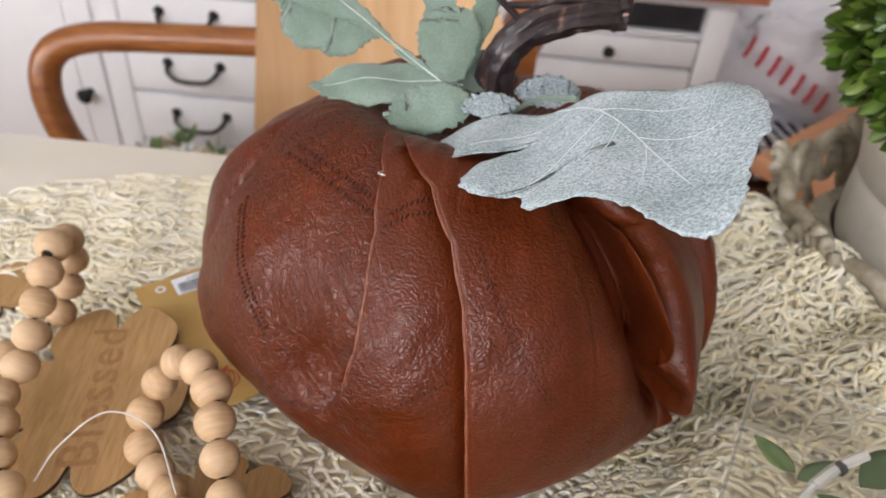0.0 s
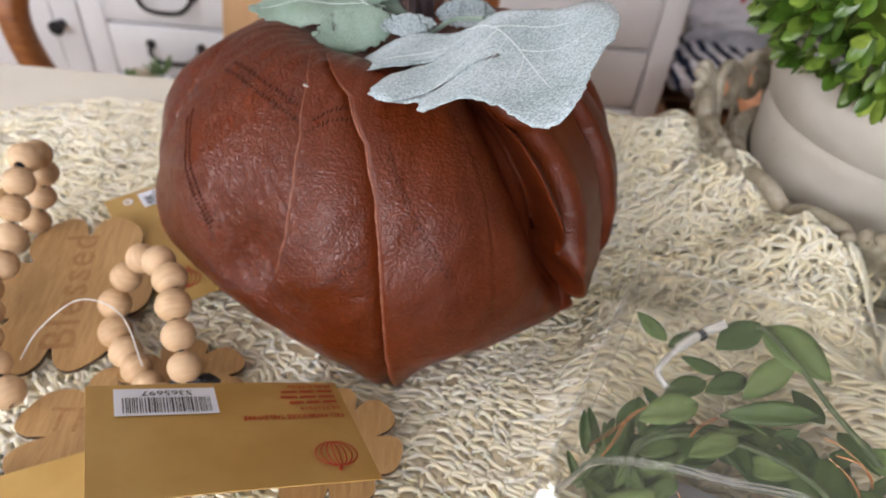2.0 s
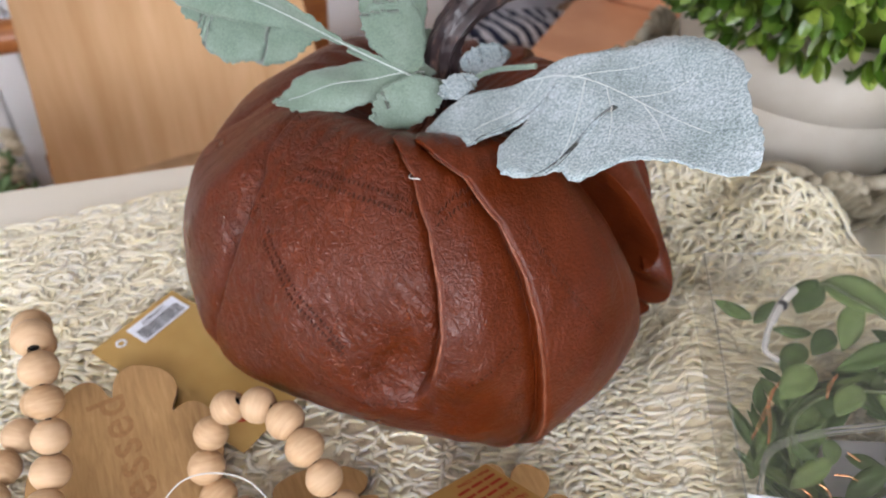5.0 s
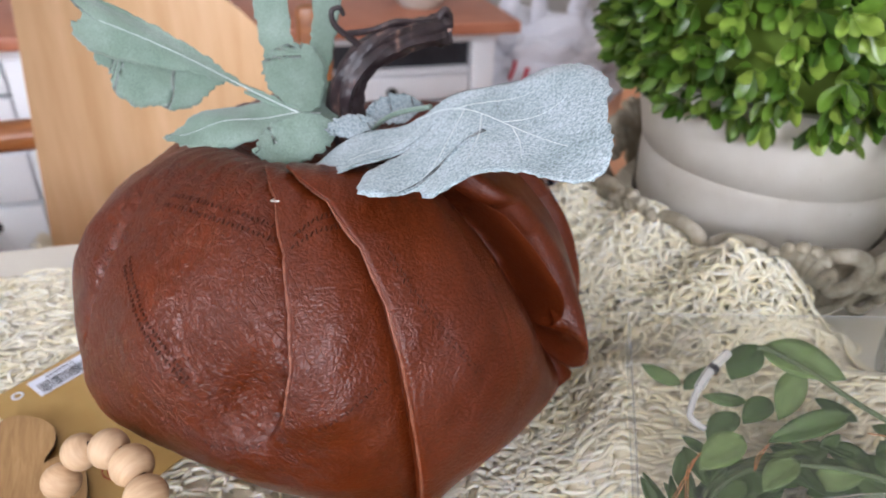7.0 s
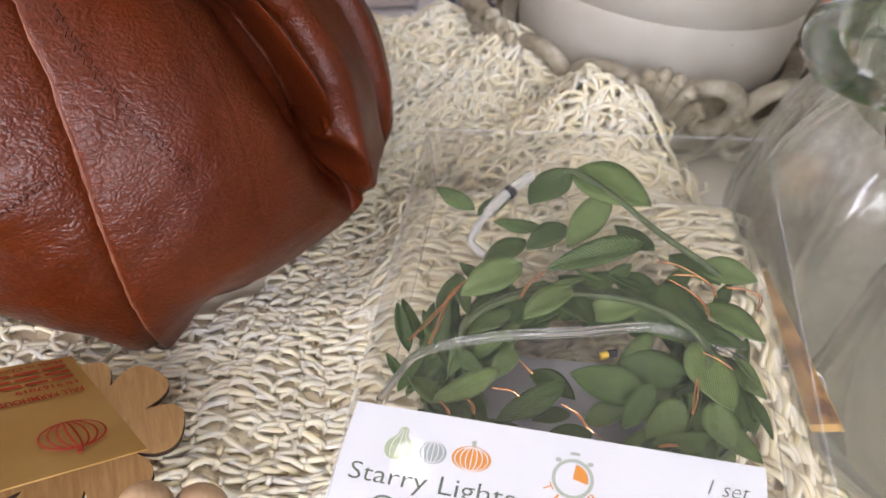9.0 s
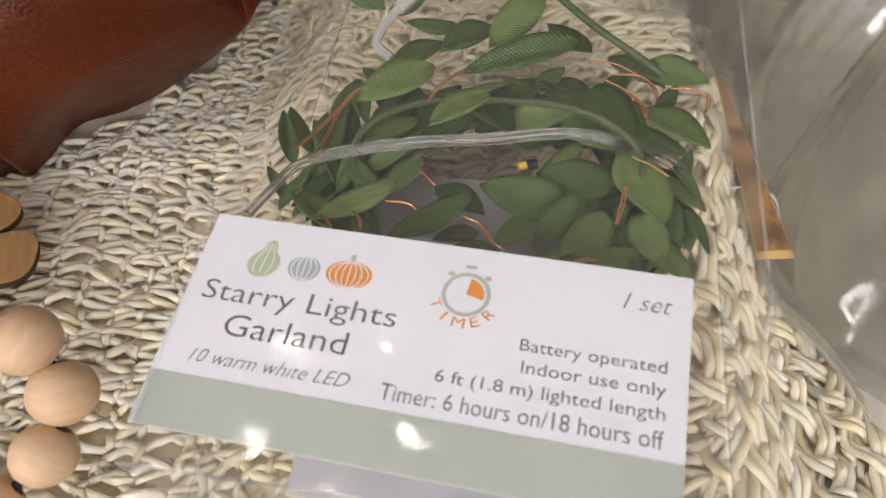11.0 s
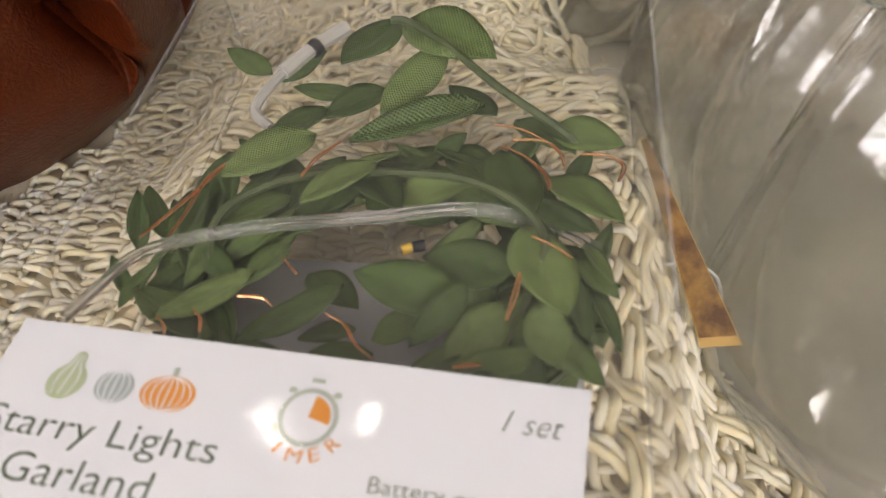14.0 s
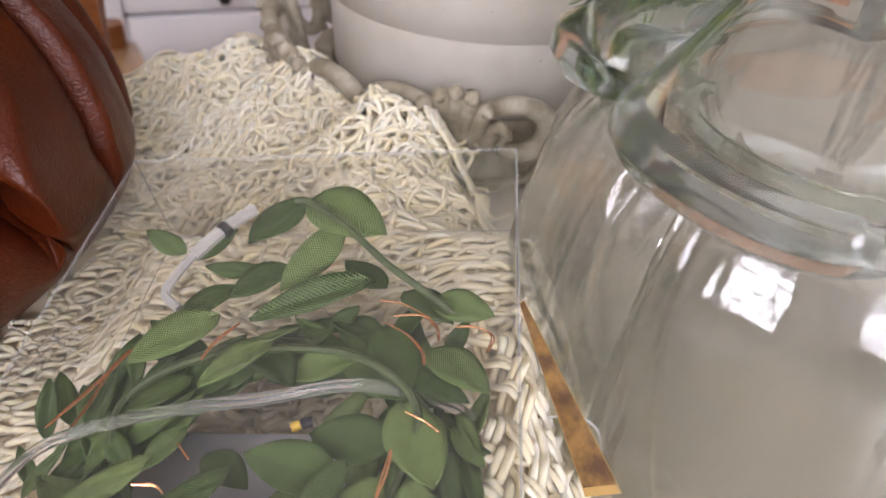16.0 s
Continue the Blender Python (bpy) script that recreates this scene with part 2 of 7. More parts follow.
box_leaf = leaf_green("boxwood_leaf", (0.045, 0.105, 0.010), (0.110, 0.205, 0.022), (0.27, 0.36, 0.060), 0.25, 4)
# darker copy of the leaf greens: shade within the ball put into the colour
box_leaf_shaded = leaf_green("boxwood_leaf_shaded", (0.026, 0.064, 0.007), (0.070, 0.140, 0.016), (0.18, 0.27, 0.042), 0.28, 90, True)
silk_leaf = leaf_green("silk_leaf", (0.044, 0.086, 0.020), (0.075, 0.132, 0.034), (0.175, 0.255, 0.085), 0.34, 7)
weave = silk_leaf.mapped((1, 1, 1), (0, 0, 0.7))
across = silk_leaf.mapped((1, 1, 1), (0, 0, 2.27))
silk_leaf.bump(silk_leaf.wave(14, 0.4, weave), 0.42, 0.0006)
silk_leaf.bump(silk_leaf.wave(14, 0.4, across), 0.42, 0.0006)
silk_leaf.bump(silk_leaf.noise(5, 3, 0.6), 0.3, 0.002)
twig_mat = speckled("green_twig", (0.05, 0.075, 0.03), (0.09, 0.12, 0.05), 0.6, 200, bump=0.2)
copper = Mat("copper_wire", (0.85, 0.42, 0.21), 0.24, 0.9)
grey_board = speckled("grey_board", (0.42, 0.43, 0.47), (0.50, 0.51, 0.54), 0.7, 50)
sage = speckled("sage_ink", (0.40, 0.46, 0.42), (0.43, 0.49, 0.45), 0.45, 60)
sage_dark = Mat("dark_green_ink", (0.105, 0.14, 0.11), 0.5)
pale_green = Mat("pale_green_ink", (0.42, 0.50, 0.33), 0.5)
blue_grey = Mat("blue_grey_ink", (0.36, 0.42, 0.43), 0.5)
orange_ink = Mat("orange_ink", (0.72, 0.275, 0.028), 0.5)
yellow_led = Mat("amber_plastic", (0.65, 0.42, 0.05), 0.2)
rubber = Mat("black_rubber", (0.02, 0.02, 0.025), 0.45)


def clear_film(name, tint, gloss, rough, haze=0.0):
    """Thin clear plastic: lets light straight through, with a gloss that grows at grazing angles."""
    m = bpy.data.materials.new(name)
    m.use_nodes = True
    t = m.node_tree
    t.nodes.remove(t.nodes["Principled BSDF"])
    out = t.nodes["Material Output"]
    clear = t.nodes.new("ShaderNodeBsdfTransparent")
    clear.inputs["Color"].default_value = (*tint, 1)
    shine = t.nodes.new("ShaderNodeBsdfGlossy")
    shine.inputs["Roughness"].default_value = rough
    wob = t.nodes.new("ShaderNodeTexNoise")
    wob.inputs["Scale"].default_value = 35
    co = t.nodes.new("ShaderNodeTexCoord")
    t.links.new(co.outputs["Object"], wob.inputs["Vector"])
    bump = t.nodes.new("ShaderNodeBump")
    bump.inputs["Strength"].default_value = 0.20
    bump.inputs["Distance"].default_value = 0.002
    t.links.new(wob.outputs["Fac"], bump.inputs["Height"])
    grain = t.nodes.new("ShaderNodeTexNoise")
    grain.inputs["Scale"].default_value = 650
    t.links.new(co.outputs["Object"], grain.inputs["Vector"])
    rub = t.nodes.new("ShaderNodeBump")
    rub.inputs["Strength"].default_value = 0.035
    rub.inputs["Distance"].default_value = 0.0008
    t.links.new(grain.outputs["Fac"], rub.inputs["Height"])
    t.links.new(bump.outputs["Normal"], rub.inputs["Normal"])
    t.links.new(rub.outputs["Normal"], shine.inputs["Normal"])
    facing = t.nodes.new("ShaderNodeLayerWeight")
    facing.inputs["Blend"].default_value = 0.5
    power = t.nodes.new("ShaderNodeMath")
    power.operation = "POWER"
    power.inputs[1].default_value = 4.0
    t.links.new(facing.outputs["Facing"], power.inputs[0])
    fres = t.nodes.new("ShaderNodeMath")
    fres.operation = "MULTIPLY_ADD"
    fres.inputs[1].default_value = 0.3
    fres.inputs[2].default_value = gloss
    t.links.new(power.outputs["Value"], fres.inputs[0])
    mixer = t.nodes.new("ShaderNodeMixShader")
    t.links.new(fres.outputs["Value"], mixer.inputs["Fac"])
    dust = t.nodes.new("ShaderNodeBsdfDiffuse")
    dust.inputs["Color"].default_value = (0.85, 0.84, 0.82, 1)
    dusty = t.nodes.new("ShaderNodeMixShader")
    dusty.inputs["Fac"].default_value = haze
    t.links.new(clear.outputs["BSDF"], dusty.inputs[1])
    t.links.new(dust.outputs["BSDF"], dusty.inputs[2])
    t.links.new(dusty.outputs["Shader"], mixer.inputs[1])
    t.links.new(shine.outputs["BSDF"], mixer.inputs[2])
    t.links.new(mixer.outputs["Shader"], out.inputs["Surface"])
    return m


film = clear_film("clear_box_plastic", (0.985, 0.98, 0.965), 0.018, 0.010, 0.013)
film_edge = Mat("clear_plastic_edge", (0.80, 0.82, 0.83), 0.12)
film_edge.put("Alpha", 0.11)
tube_plastic = bpy.data.materials.new("clear_tube")
tube_plastic.use_nodes = True
tube_bsdf = tube_plastic.node_tree.nodes["Principled BSDF"]
tube_bsdf.inputs["Base Color"].default_value = (0.97, 0.975, 0.98, 1)
tube_bsdf.inputs["Transmission Weight"].default_value = 0.95
tube_bsdf.inputs["Roughness"].default_value = 0.03
tube_bsdf.inputs["IOR"].default_value = 1.42
sleeve_plastic = clear_film("milky_sleeve", (0.97, 0.97, 0.98), 0.16, 0.08, 0.42)


def jar_glass(name, tint, ior):
    """Wavy cast glass: soft refraction under a gloss that grows at grazing angles."""
    m = bpy.data.materials.new(name)
    m.use_nodes = True
    t = m.node_tree
    t.nodes.remove(t.nodes["Principled BSDF"])
    bend = t.nodes.new("ShaderNodeBsdfGlass")
    bend.inputs["Color"].default_value = (*tint, 1)
    bend.inputs["IOR"].default_value = ior
    bend.inputs["Roughness"].default_value = 0.01
    shine = t.nodes.new("ShaderNodeBsdfGlossy")
    shine.inputs["Roughness"].default_value = 0.004
    co = t.nodes.new("ShaderNodeTexCoord")
    wob = t.nodes.new("ShaderNodeTexNoise")
    wob.inputs["Scale"].default_value = 42
    wob.inputs["Detail"].default_value = 3
    bump = t.nodes.new("ShaderNodeBump")
    bump.inputs["Strength"].default_value = 0.14
    bump.inputs["Distance"].default_value = 0.004
    t.links.new(co.outputs["Object"], wob.inputs["Vector"])
    flow = t.nodes.new("ShaderNodeMapping")
    flow.inputs["Scale"].default_value = (1, 1, 0.13)
    t.links.new(co.outputs["Object"], flow.inputs["Vector"])
    runs = t.nodes.new("ShaderNodeTexNoise")
    runs.inputs["Scale"].default_value = 62
    runs.inputs["Detail"].default_value = 3
    t.links.new(flow.outputs["Vector"], runs.inputs["Vector"])
    first = t.nodes.new("ShaderNodeBump")
    first.inputs["Strength"].default_value = 0.20
    first.inputs["Distance"].default_value = 0.0030
    t.links.new(runs.outputs["Fac"], first.inputs["Height"])
    cells = t.nodes.new("ShaderNodeTexVoronoi")
    cells.feature = "SMOOTH_F1"
    cells.inputs["Scale"].default_value = 95
    t.links.new(co.outputs["Object"], cells.inputs["Vector"])
    dents = t.nodes.new("ShaderNodeBump")
    dents.inputs["Strength"].default_value = 0.07
    dents.inputs["Distance"].default_value = 0.002
    t.links.new(cells.outputs["Distance"], dents.inputs["Height"])
    t.links.new(first.outputs["Normal"], dents.inputs["Normal"])
    t.links.new(dents.outputs["Normal"], bump.inputs["Normal"])
    t.links.new(wob.outputs["Fac"], bump.inputs["Height"])
    facing = t.nodes.new("ShaderNodeLayerWeight")
    facing.inputs["Blend"].default_value = 0.5
    power = t.nodes.new("ShaderNodeMath")
    power.operation = "POWER"
    power.inputs[1].default_value = 4.0
    fac = t.nodes.new("ShaderNodeMath")
    fac.operation = "MULTIPLY_ADD"
    fac.inputs[1].default_value = 0.45
    fac.inputs[2].default_value = 0.035
    t.links.new(facing.outputs["Facing"], power.inputs[0])
    t.links.new(power.outputs["Value"], fac.inputs[0])
    mixer = t.nodes.new("ShaderNodeMixShader")
    for n in (bend, facing):
        t.links.new(bump.outputs["Normal"], n.inputs["Normal"])
    t.links.new(dents.outputs["Normal"], shine.inputs["Normal"])
    t.links.new(fac.outputs["Value"], mixer.inputs["Fac"])
    thin = t.nodes.new("ShaderNodeBsdfTransparent")
    thin.inputs["Color"].default_value = (0.975, 0.98, 0.97, 1)
    wall = t.nodes.new("ShaderNodeMixShader")
    wall.inputs["Fac"].default_value = 0.58
    t.links.new(bend.outputs["BSDF"], wall.inputs[1])
    t.links.new(thin.outputs["BSDF"], wall.inputs[2])
    t.links.new(wall.outputs["Shader"], mixer.inputs[1])
    t.links.new(shine.outputs["BSDF"], mixer.inputs[2])
    t.links.new(mixer.outputs["Shader"], t.nodes["Material Output"].inputs["Surface"])
    return m


glass = jar_glass("green_tinted_glass", (0.985, 0.985, 0.968), 1.47)
lid_glass = bpy.data.materials.new("green_rim_glass")
lid_glass.use_nodes = True
lid_nodes = lid_glass.node_tree.nodes
lid_nodes.remove(lid_nodes["Principled BSDF"])
lid_bsdf = lid_nodes.new("ShaderNodeBsdfGlass")
lid_bsdf.inputs["Color"].default_value = (0.965, 0.985, 0.975, 1)
lid_bsdf.inputs["IOR"].default_value = 1.42
lid_bsdf.inputs["Roughness"].default_value = 0.0
lid_thin = lid_nodes.new("ShaderNodeBsdfTransparent")
lid_thin.inputs["Color"].default_value = (0.94, 0.96, 0.945, 1)
lid_mix = lid_nodes.new("ShaderNodeMixShader")
lid_mix.inputs["Fac"].default_value = 0.10
for source, slot in ((lid_bsdf, 1), (lid_thin, 2)):
    lid_glass.node_tree.links.new(source.outputs["BSDF"], lid_mix.inputs[slot])
lid_glass.node_tree.links.new(lid_mix.outputs["Shader"], lid_nodes["Material Output"].inputs["Surface"])

cab_white = Mat("cabinet_white", (0.74, 0.745, 0.76), 0.45)
cab_white.colour(cab_white.ramp(cab_white.noise(5, 4), [(0.3, (0.79, 0.80, 0.82)), (0.7, (0.85, 0.86, 0.88))]))
chair_dark = Mat("chair_stained_wood", (0.26, 0.095, 0.025), 0.3)
chair_dark.colour(chair_dark.ramp(chair_dark.noise(16, 4, 0.6, chair_dark.mapped((1, 8, 8))), [(0.3, (0.19, 0.062, 0.016)), (0.7, (0.34, 0.13, 0.036))]))
chair_light = Mat("chair_light_wood", (0.68, 0.40, 0.18), 0.22)
chair_light.colour(chair_light.ramp(chair_light.noise(9, 5, 0.6, chair_light.mapped((6, 1, 0.5))), [(0.3, (0.58, 0.36, 0.18)), (0.7, (0.70, 0.47, 0.27))]))
chair_light.bump(chair_light.noise(5, 2, 0.5, chair_light.mapped((3, 1, 0.4))), 0.3, 0.01)
top_wood = speckled("console_top_wood", (0.42, 0.15, 0.08), (0.52, 0.21, 0.12), 0.4, 9, bump=0.05)
dark_metal = Mat("dark_bronze", (0.03, 0.028, 0.03), 0.4, 0.6)
black_gloss = speckled("black_recess", (0.015, 0.017, 0.022), (0.03, 0.033, 0.04), 0.3, 20)
chest_wood = speckled("chest_wood", (0.50, 0.235, 0.12), (0.60, 0.31, 0.17), 0.5, 8, bump=0.05)
basket_wood = speckled("brown_crate", (0.17, 0.075, 0.03), (0.26, 0.125, 0.055), 0.6, 18, bump=0.1)
cloth_navy = Mat("navy_white_cloth", (0.1, 0.1, 0.2), 0.85)
cloth_navy.colour(cloth_navy.ramp(cloth_navy.wave(6.5, 5.0, cloth_navy.mapped((1.4, 1, 2), (0.4, 0.5, 0.2)), 1.0), [(0.46, (0.02, 0.03, 0.075)), (0.54, (0.72, 0.73, 0.78))]))
bag_plastic = Mat("white_carrier_bag", (0.74, 0.75, 0.80), 0.35)
bag_plastic.bump(bag_plastic.noise(16, 4, 0.6, None, 1.0), 0.6, 0.02)
bag_red = Mat("bag_red_print", (0.55, 0.02, 0.045), 0.4)
petal = speckled("cream_petals", (0.66, 0.58, 0.40), (0.78, 0.72, 0.58), 0.8, 60)
petal_leaf = speckled("faded_foliage", (0.10, 0.19, 0.07), (0.22, 0.32, 0.14), 0.7, 60)
wall_paint = speckled("wall_paint", (0.44, 0.42, 0.39), (0.48, 0.46, 0.43), 0.8, 4)
ceil_paint = speckled("ceiling_paint", (0.80, 0.79, 0.77), (0.83, 0.82, 0.80), 0.85, 4)
floor_wood = Mat("floor_wood", (0.36, 0.21, 0.11), 0.35)
floor_wood.colour(floor_wood.ramp(floor_wood.noise(6, 4, 0.6, floor_wood.mapped((1, 9, 1))), [(0.3, (0.28, 0.15, 0.075)), (0.7, (0.42, 0.26, 0.14))]))
opal_glow = Mat("lit_opal_glass", (0.9, 0.88, 0.84), 0.3)
opal_glow.put("Emission Color", (1.0, 0.94, 0.86, 1))
opal_glow.put("Emission Strength", 130.0)
trim_white = speckled("trim_white", (0.76, 0.76, 0.76), (0.80, 0.80, 0.80), 0.4, 10)


# ---- building helpers ----
def mesh_of(name, verts, faces, material, smooth=True):
    me = bpy.data.meshes.new(name)
    me.from_pydata([tuple(v) for v in verts], [], [tuple(f) for f in faces])
    me.materials.append(material.m if isinstance(material, Mat) else material)
    if smooth:
        me.polygons.foreach_set("use_smooth", [True] * len(me.polygons))
    me.update()
    return me


def from_bm(name, bm, material, smooth=True):
    bmesh.ops.recalc_face_normals(bm, faces=bm.faces[:])
    me = bpy.data.meshes.new(name)
    bm.to_mesh(me)
    bm.free()
    me.materials.append(material.m if isinstance(material, Mat) else material)
    if smooth:
        me.polygons.foreach_set("use_smooth", [True] * len(me.polygons))
        me.set_sharp_from_angle(angle=radians(40))
    return me


def thing(name, place, label, category, group="", kind=""):
    ob = new(name)
    ob.empty_display_size = 0.02
    ob.location = place
    return tagged(ob, label, category, group, kind)


def part(name, data, material, parent, label="", m=None, smooth=True):
    """One mesh object under a thing or a part; its data is a bmesh or a mesh, in world metres unless m places it."""
    me = from_bm(name, data, material, smooth) if isinstance(data, bmesh.types.BMesh) else data
    ob = new(name, me)
    if parent:
        up = parent.matrix_basis if not parent.parent else parent.parent.matrix_basis @ parent.matrix_parent_inverse @ parent.matrix_basis
        ob.parent = parent
        ob.matrix_parent_inverse = up.inverted()
    if m is not None:
        ob.matrix_basis = m
    return tagged(ob, label)


def whole(name, data, material, label, category, group="", kind="", smooth=True):
    ob = part(name, data, material, None, "", None, smooth)
    return tagged(ob, label, category, group, kind)


def box(bm, centre, size, bevel=0.0, m=None):
    got = bmesh.ops.create_cube(bm, size=1.0)["verts"]
    for v in got:
        v.co = Vector((v.co.x * size[0], v.co.y * size[1], v.co.z * size[2])) + Vector(centre)
    if bevel:
        edges = {e for v in got for e in v.link_edges}
        out = bmesh.ops.bevel(bm, geom=list(edges), offset=bevel, segments=2, affect="EDGES", profile=0.5)
        got = list({v for f in out["faces"] for v in f.verts} | {v for v in got if v.is_valid})
    if m is not None:
        for v in got:
            v.co = m @ v.co
    return bm


def smooth_path(points, n):
    """Catmull-Rom through the points."""
    p = [Vector(q) for q in points]
    p = [2 * p[0] - p[1]] + p + [2 * p[-1] - p[-2]]
    out = []
    for i in range(1, len(p) - 2):
        for k in range(n):
            t = k / n
            a, b, c, d = p[i - 1], p[i], p[i + 1], p[i + 2]
            out.append(0.5 * ((2 * b) + (c - a) * t + (2 * a - 5 * b + 4 * c - d) * t * t + (3 * b - a - 3 * c + d) * t ** 3))
    out.append(p[-2])
    return out


def tube(bm, points, radius, sides=8, flat=1.0, shape=None):
    """A swept tube. radius: a number or a function of 0..1; shape(k, t): extra factor by side."""
    pts = [Vector(q) for q in points]
    rings = []
    up = Vector((0.13, 0.21, 0.97))
    for i, p in enumerate(pts):
        t = i / max(1, len(pts) - 1)
        d = (pts[min(i + 1, len(pts) - 1)] - pts[max(i - 1, 0)]).normalized()
        s = d.cross(up)
        if s.length < 0.2:
            s = d.cross(Vector((1, 0, 0)))
        s.normalize()
        w = s.cross(d)
        up = w
        r = radius(t) if callable(radius) else radius
        ring = []
        for k in range(sides):
            a = 2 * math.pi * k / sides
            f = shape(a, t) if shape else 1.0
            ring.append(bm.verts.new(p + s * math.cos(a) * r * f + w * math.sin(a) * r * f * flat))
        rings.append(ring)
    for a, b in zip(rings, rings[1:]):
        for k in range(sides):
            bm.faces.new((a[k], a[(k + 1) % sides], b[(k + 1) % sides], b[k]))
    bm.faces.new(rings[0][::-1])
    bm.faces.new(rings[-1])
    return bm


def lathe(bm, profile, segs, centre, swell=None, close=False):
    """Rings round the upright axis; swell(angle, r, z) gives a factor on the radius."""
    rings = []
    for r, z in profile:
        ring = []
        for k in range(segs):
            a = 2 * math.pi * k / segs
            f = swell(a, r, z) if swell else 1.0
            ring.append(bm.verts.new((centre[0] + r * f * math.cos(a), centre[1] + r * f * math.sin(a), centre[2] + z)))
        rings.append(ring)
    pairs = list(zip(rings, rings[1:]))
    if close:
        pairs.append((rings[-1], rings[0]))
    for a, b in pairs:
        for k in range(segs):
            bm.faces.new((a[k], a[(k + 1) % segs], b[(k + 1) % segs], b[k]))
    if not close:
        bm.faces.new(rings[0][::-1])
        bm.faces.new(rings[-1])
    return bm


def plate(bm, outline, thick, m=None):
    """A flat piece of the given outline, in the xy plane, its top at z = 0."""
    top = [bm.verts.new((x, y, 0)) for x, y in outline]
    low = [bm.verts.new((x, y, -thick)) for x, y in outline]
    n = len(outline)
    bm.faces.new(top)
    bm.faces.new(low[::-1])
    for k in range(n):
        bm.faces.new((top[k], low[k], low[(k + 1) % n], top[(k + 1) % n]))
    if m is not None:
        for v in top + low:
            v.co = m @ v.co
    return bm


def frame_of(origin, xdir, ydir):
    """The pose whose x and y run along these ways."""
    x = Vector(xdir).normalized()
    z = x.cross(Vector(ydir)).normalized()
    y = z.cross(x)
    m = Matrix((x, y, z)).transposed().to_4x4()
    m.translation = Vector(origin)
    return m


def lettering(body, width, height, slant=0.0, fat=0.0, spacing=1.0):
    """Flat letters as a mesh, fitted to this width and height, the lower left corner at the origin."""
    cu = bpy.data.curves.new("letters", "FONT")
    cu.body, cu.size, cu.shear, cu.offset, cu.space_character = body, 1.0, slant, fat, spacing
    cu.fill_mode, cu.resolution_u = "FRONT", 3
    ob = new("letters", cu)
    dg = bpy.context.evaluated_depsgraph_get()
    me = bpy.data.meshes.new_from_object(ob.evaluated_get(dg))
    bpy.data.objects.remove(ob)
    co = np.zeros(len(me.vertices) * 3)
    me.vertices.foreach_get("co", co)
    co = co.reshape(-1, 3)
    lo, hi = co.min(0), co.max(0)
    co = (co - lo) * (width / (hi[0] - lo[0]), height / (hi[1] - lo[1]), 0)
    me.vertices.foreach_set("co", co.ravel())
    me.update()
    return me


def inked(me, ink):
    me.materials.clear()
    me.materials.append(ink.m)
    return me


def smoothstep(a, b, x):
    t = min(1.0, max(0.0, (x - a) / (b - a)))
    return t * t * (3 - 2 * t)


def lerp_table(x, pts):
    if x <= pts[0][0]:
        return pts[0][1]
    for (a, b), (c, d) in zip(pts, pts[1:]):
        if x <= c:
            return b + (d - b) * (x - a) / (c - a)
    return pts[-1][1]


FLOOR = -0.75


# ---- the room ----
def wall_with_window(name, along, span, at, lo, hi, inward):
    """A wall 0.12 thick along x or y; span: its ends, at: its inner face, lo and hi: the opening's corners (None: no opening)."""
    bm = bmesh.new()
    z0, z1, th = FLOOR, 1.95, 0.12

    def block(a0, a1, b0, b1):
        c, s = ((a0 + a1) / 2, at - inward * th / 2, (b0 + b1) / 2), (a1 - a0, th, b1 - b0)
        if along == "y":
            c, s = (c[1], c[0], c[2]), (s[1], s[0], s[2])
        box(bm, c, s)

    if lo is None:
        block(span[0], span[1], z0, z1)
    else:
        block(span[0], lo[0], z0, z1)
        block(hi[0], span[1], z0, z1)
        block(lo[0], hi[0], z0, lo[1])
        block(lo[0], hi[0], hi[1], z1)
    return whole(name, bm, wall_paint, "plain light grey painted wall", "wall", kind="structure", smooth=False)


wall_with_window("wall_west", "y", (-2.9, 2.2), -2.2, (-0.83, 0.30), (0.07, 1.40), 1)
wall_with_window("wall_south", "x", (-2.2, 2.6), -2.9, (-2.0, 0.75), (0.4, 1.85), 1)
wall_with_window("wall_north", "x", (-2.2, 2.6), 2.2, None, None, -1)
wall_with_window("wall_east", "y", (-2.9, 2.2), 2.6, None, None, -1)
whole("floor", box(bmesh.new(), (0.2, -0.35, FLOOR - 0.05), (5.04, 5.34, 0.1)), floor_wood, "brown wooden floor", "floor", kind="structure", smooth=False)
whole("ceiling", box(bmesh.new(), (0.2, -0.35, 2.00), (5.04, 5.34, 0.1)), ceil_paint, "white painted ceiling", "ceiling", kind="structure", smooth=False)


def window(name, centre, along, w, h):
    """A white sash with glazing bars, standing in its opening."""
    win = thing(name, centre, "white painted window with glazing bars", "window", kind="structure")

    def bar(nm, c, s):
        if along == "y":
            c, s = (c[1], c[0], c[2]), (s[1], s[0], s[2])
        part(nm, box(bmesh.new(), (centre[0] + c[0], centre[1] + c[1], centre[2] + c[2]), s, 0.004), trim_white, win)

    for sx in (-1, 1):
        bar("window_frame", (sx * (w / 2 - 0.03), 0, 0), (0.06, 0.05, h))
    for sz in (-1, 1):
        bar("window_frame", (0, 0, sz * (h / 2 - 0.03)), (w - 0.12, 0.05, 0.06))
    bar("glazing_bar", (0, 0, 0), (0.06, 0.045, h - 0.12))
    for k in (-0.25, 0.25):
        bar("glazing_bar", (k * w, 0, 0), (0.055, 0.03, h - 0.12))
    for k in (-0.25, 0.0, 0.25):
        bar("glazing_bar", (0, 0, k * h), (w - 0.12, 0.028, 0.055))


window("window_1", (-2.24, -0.38, 0.85), "y", 0.90, 1.10)
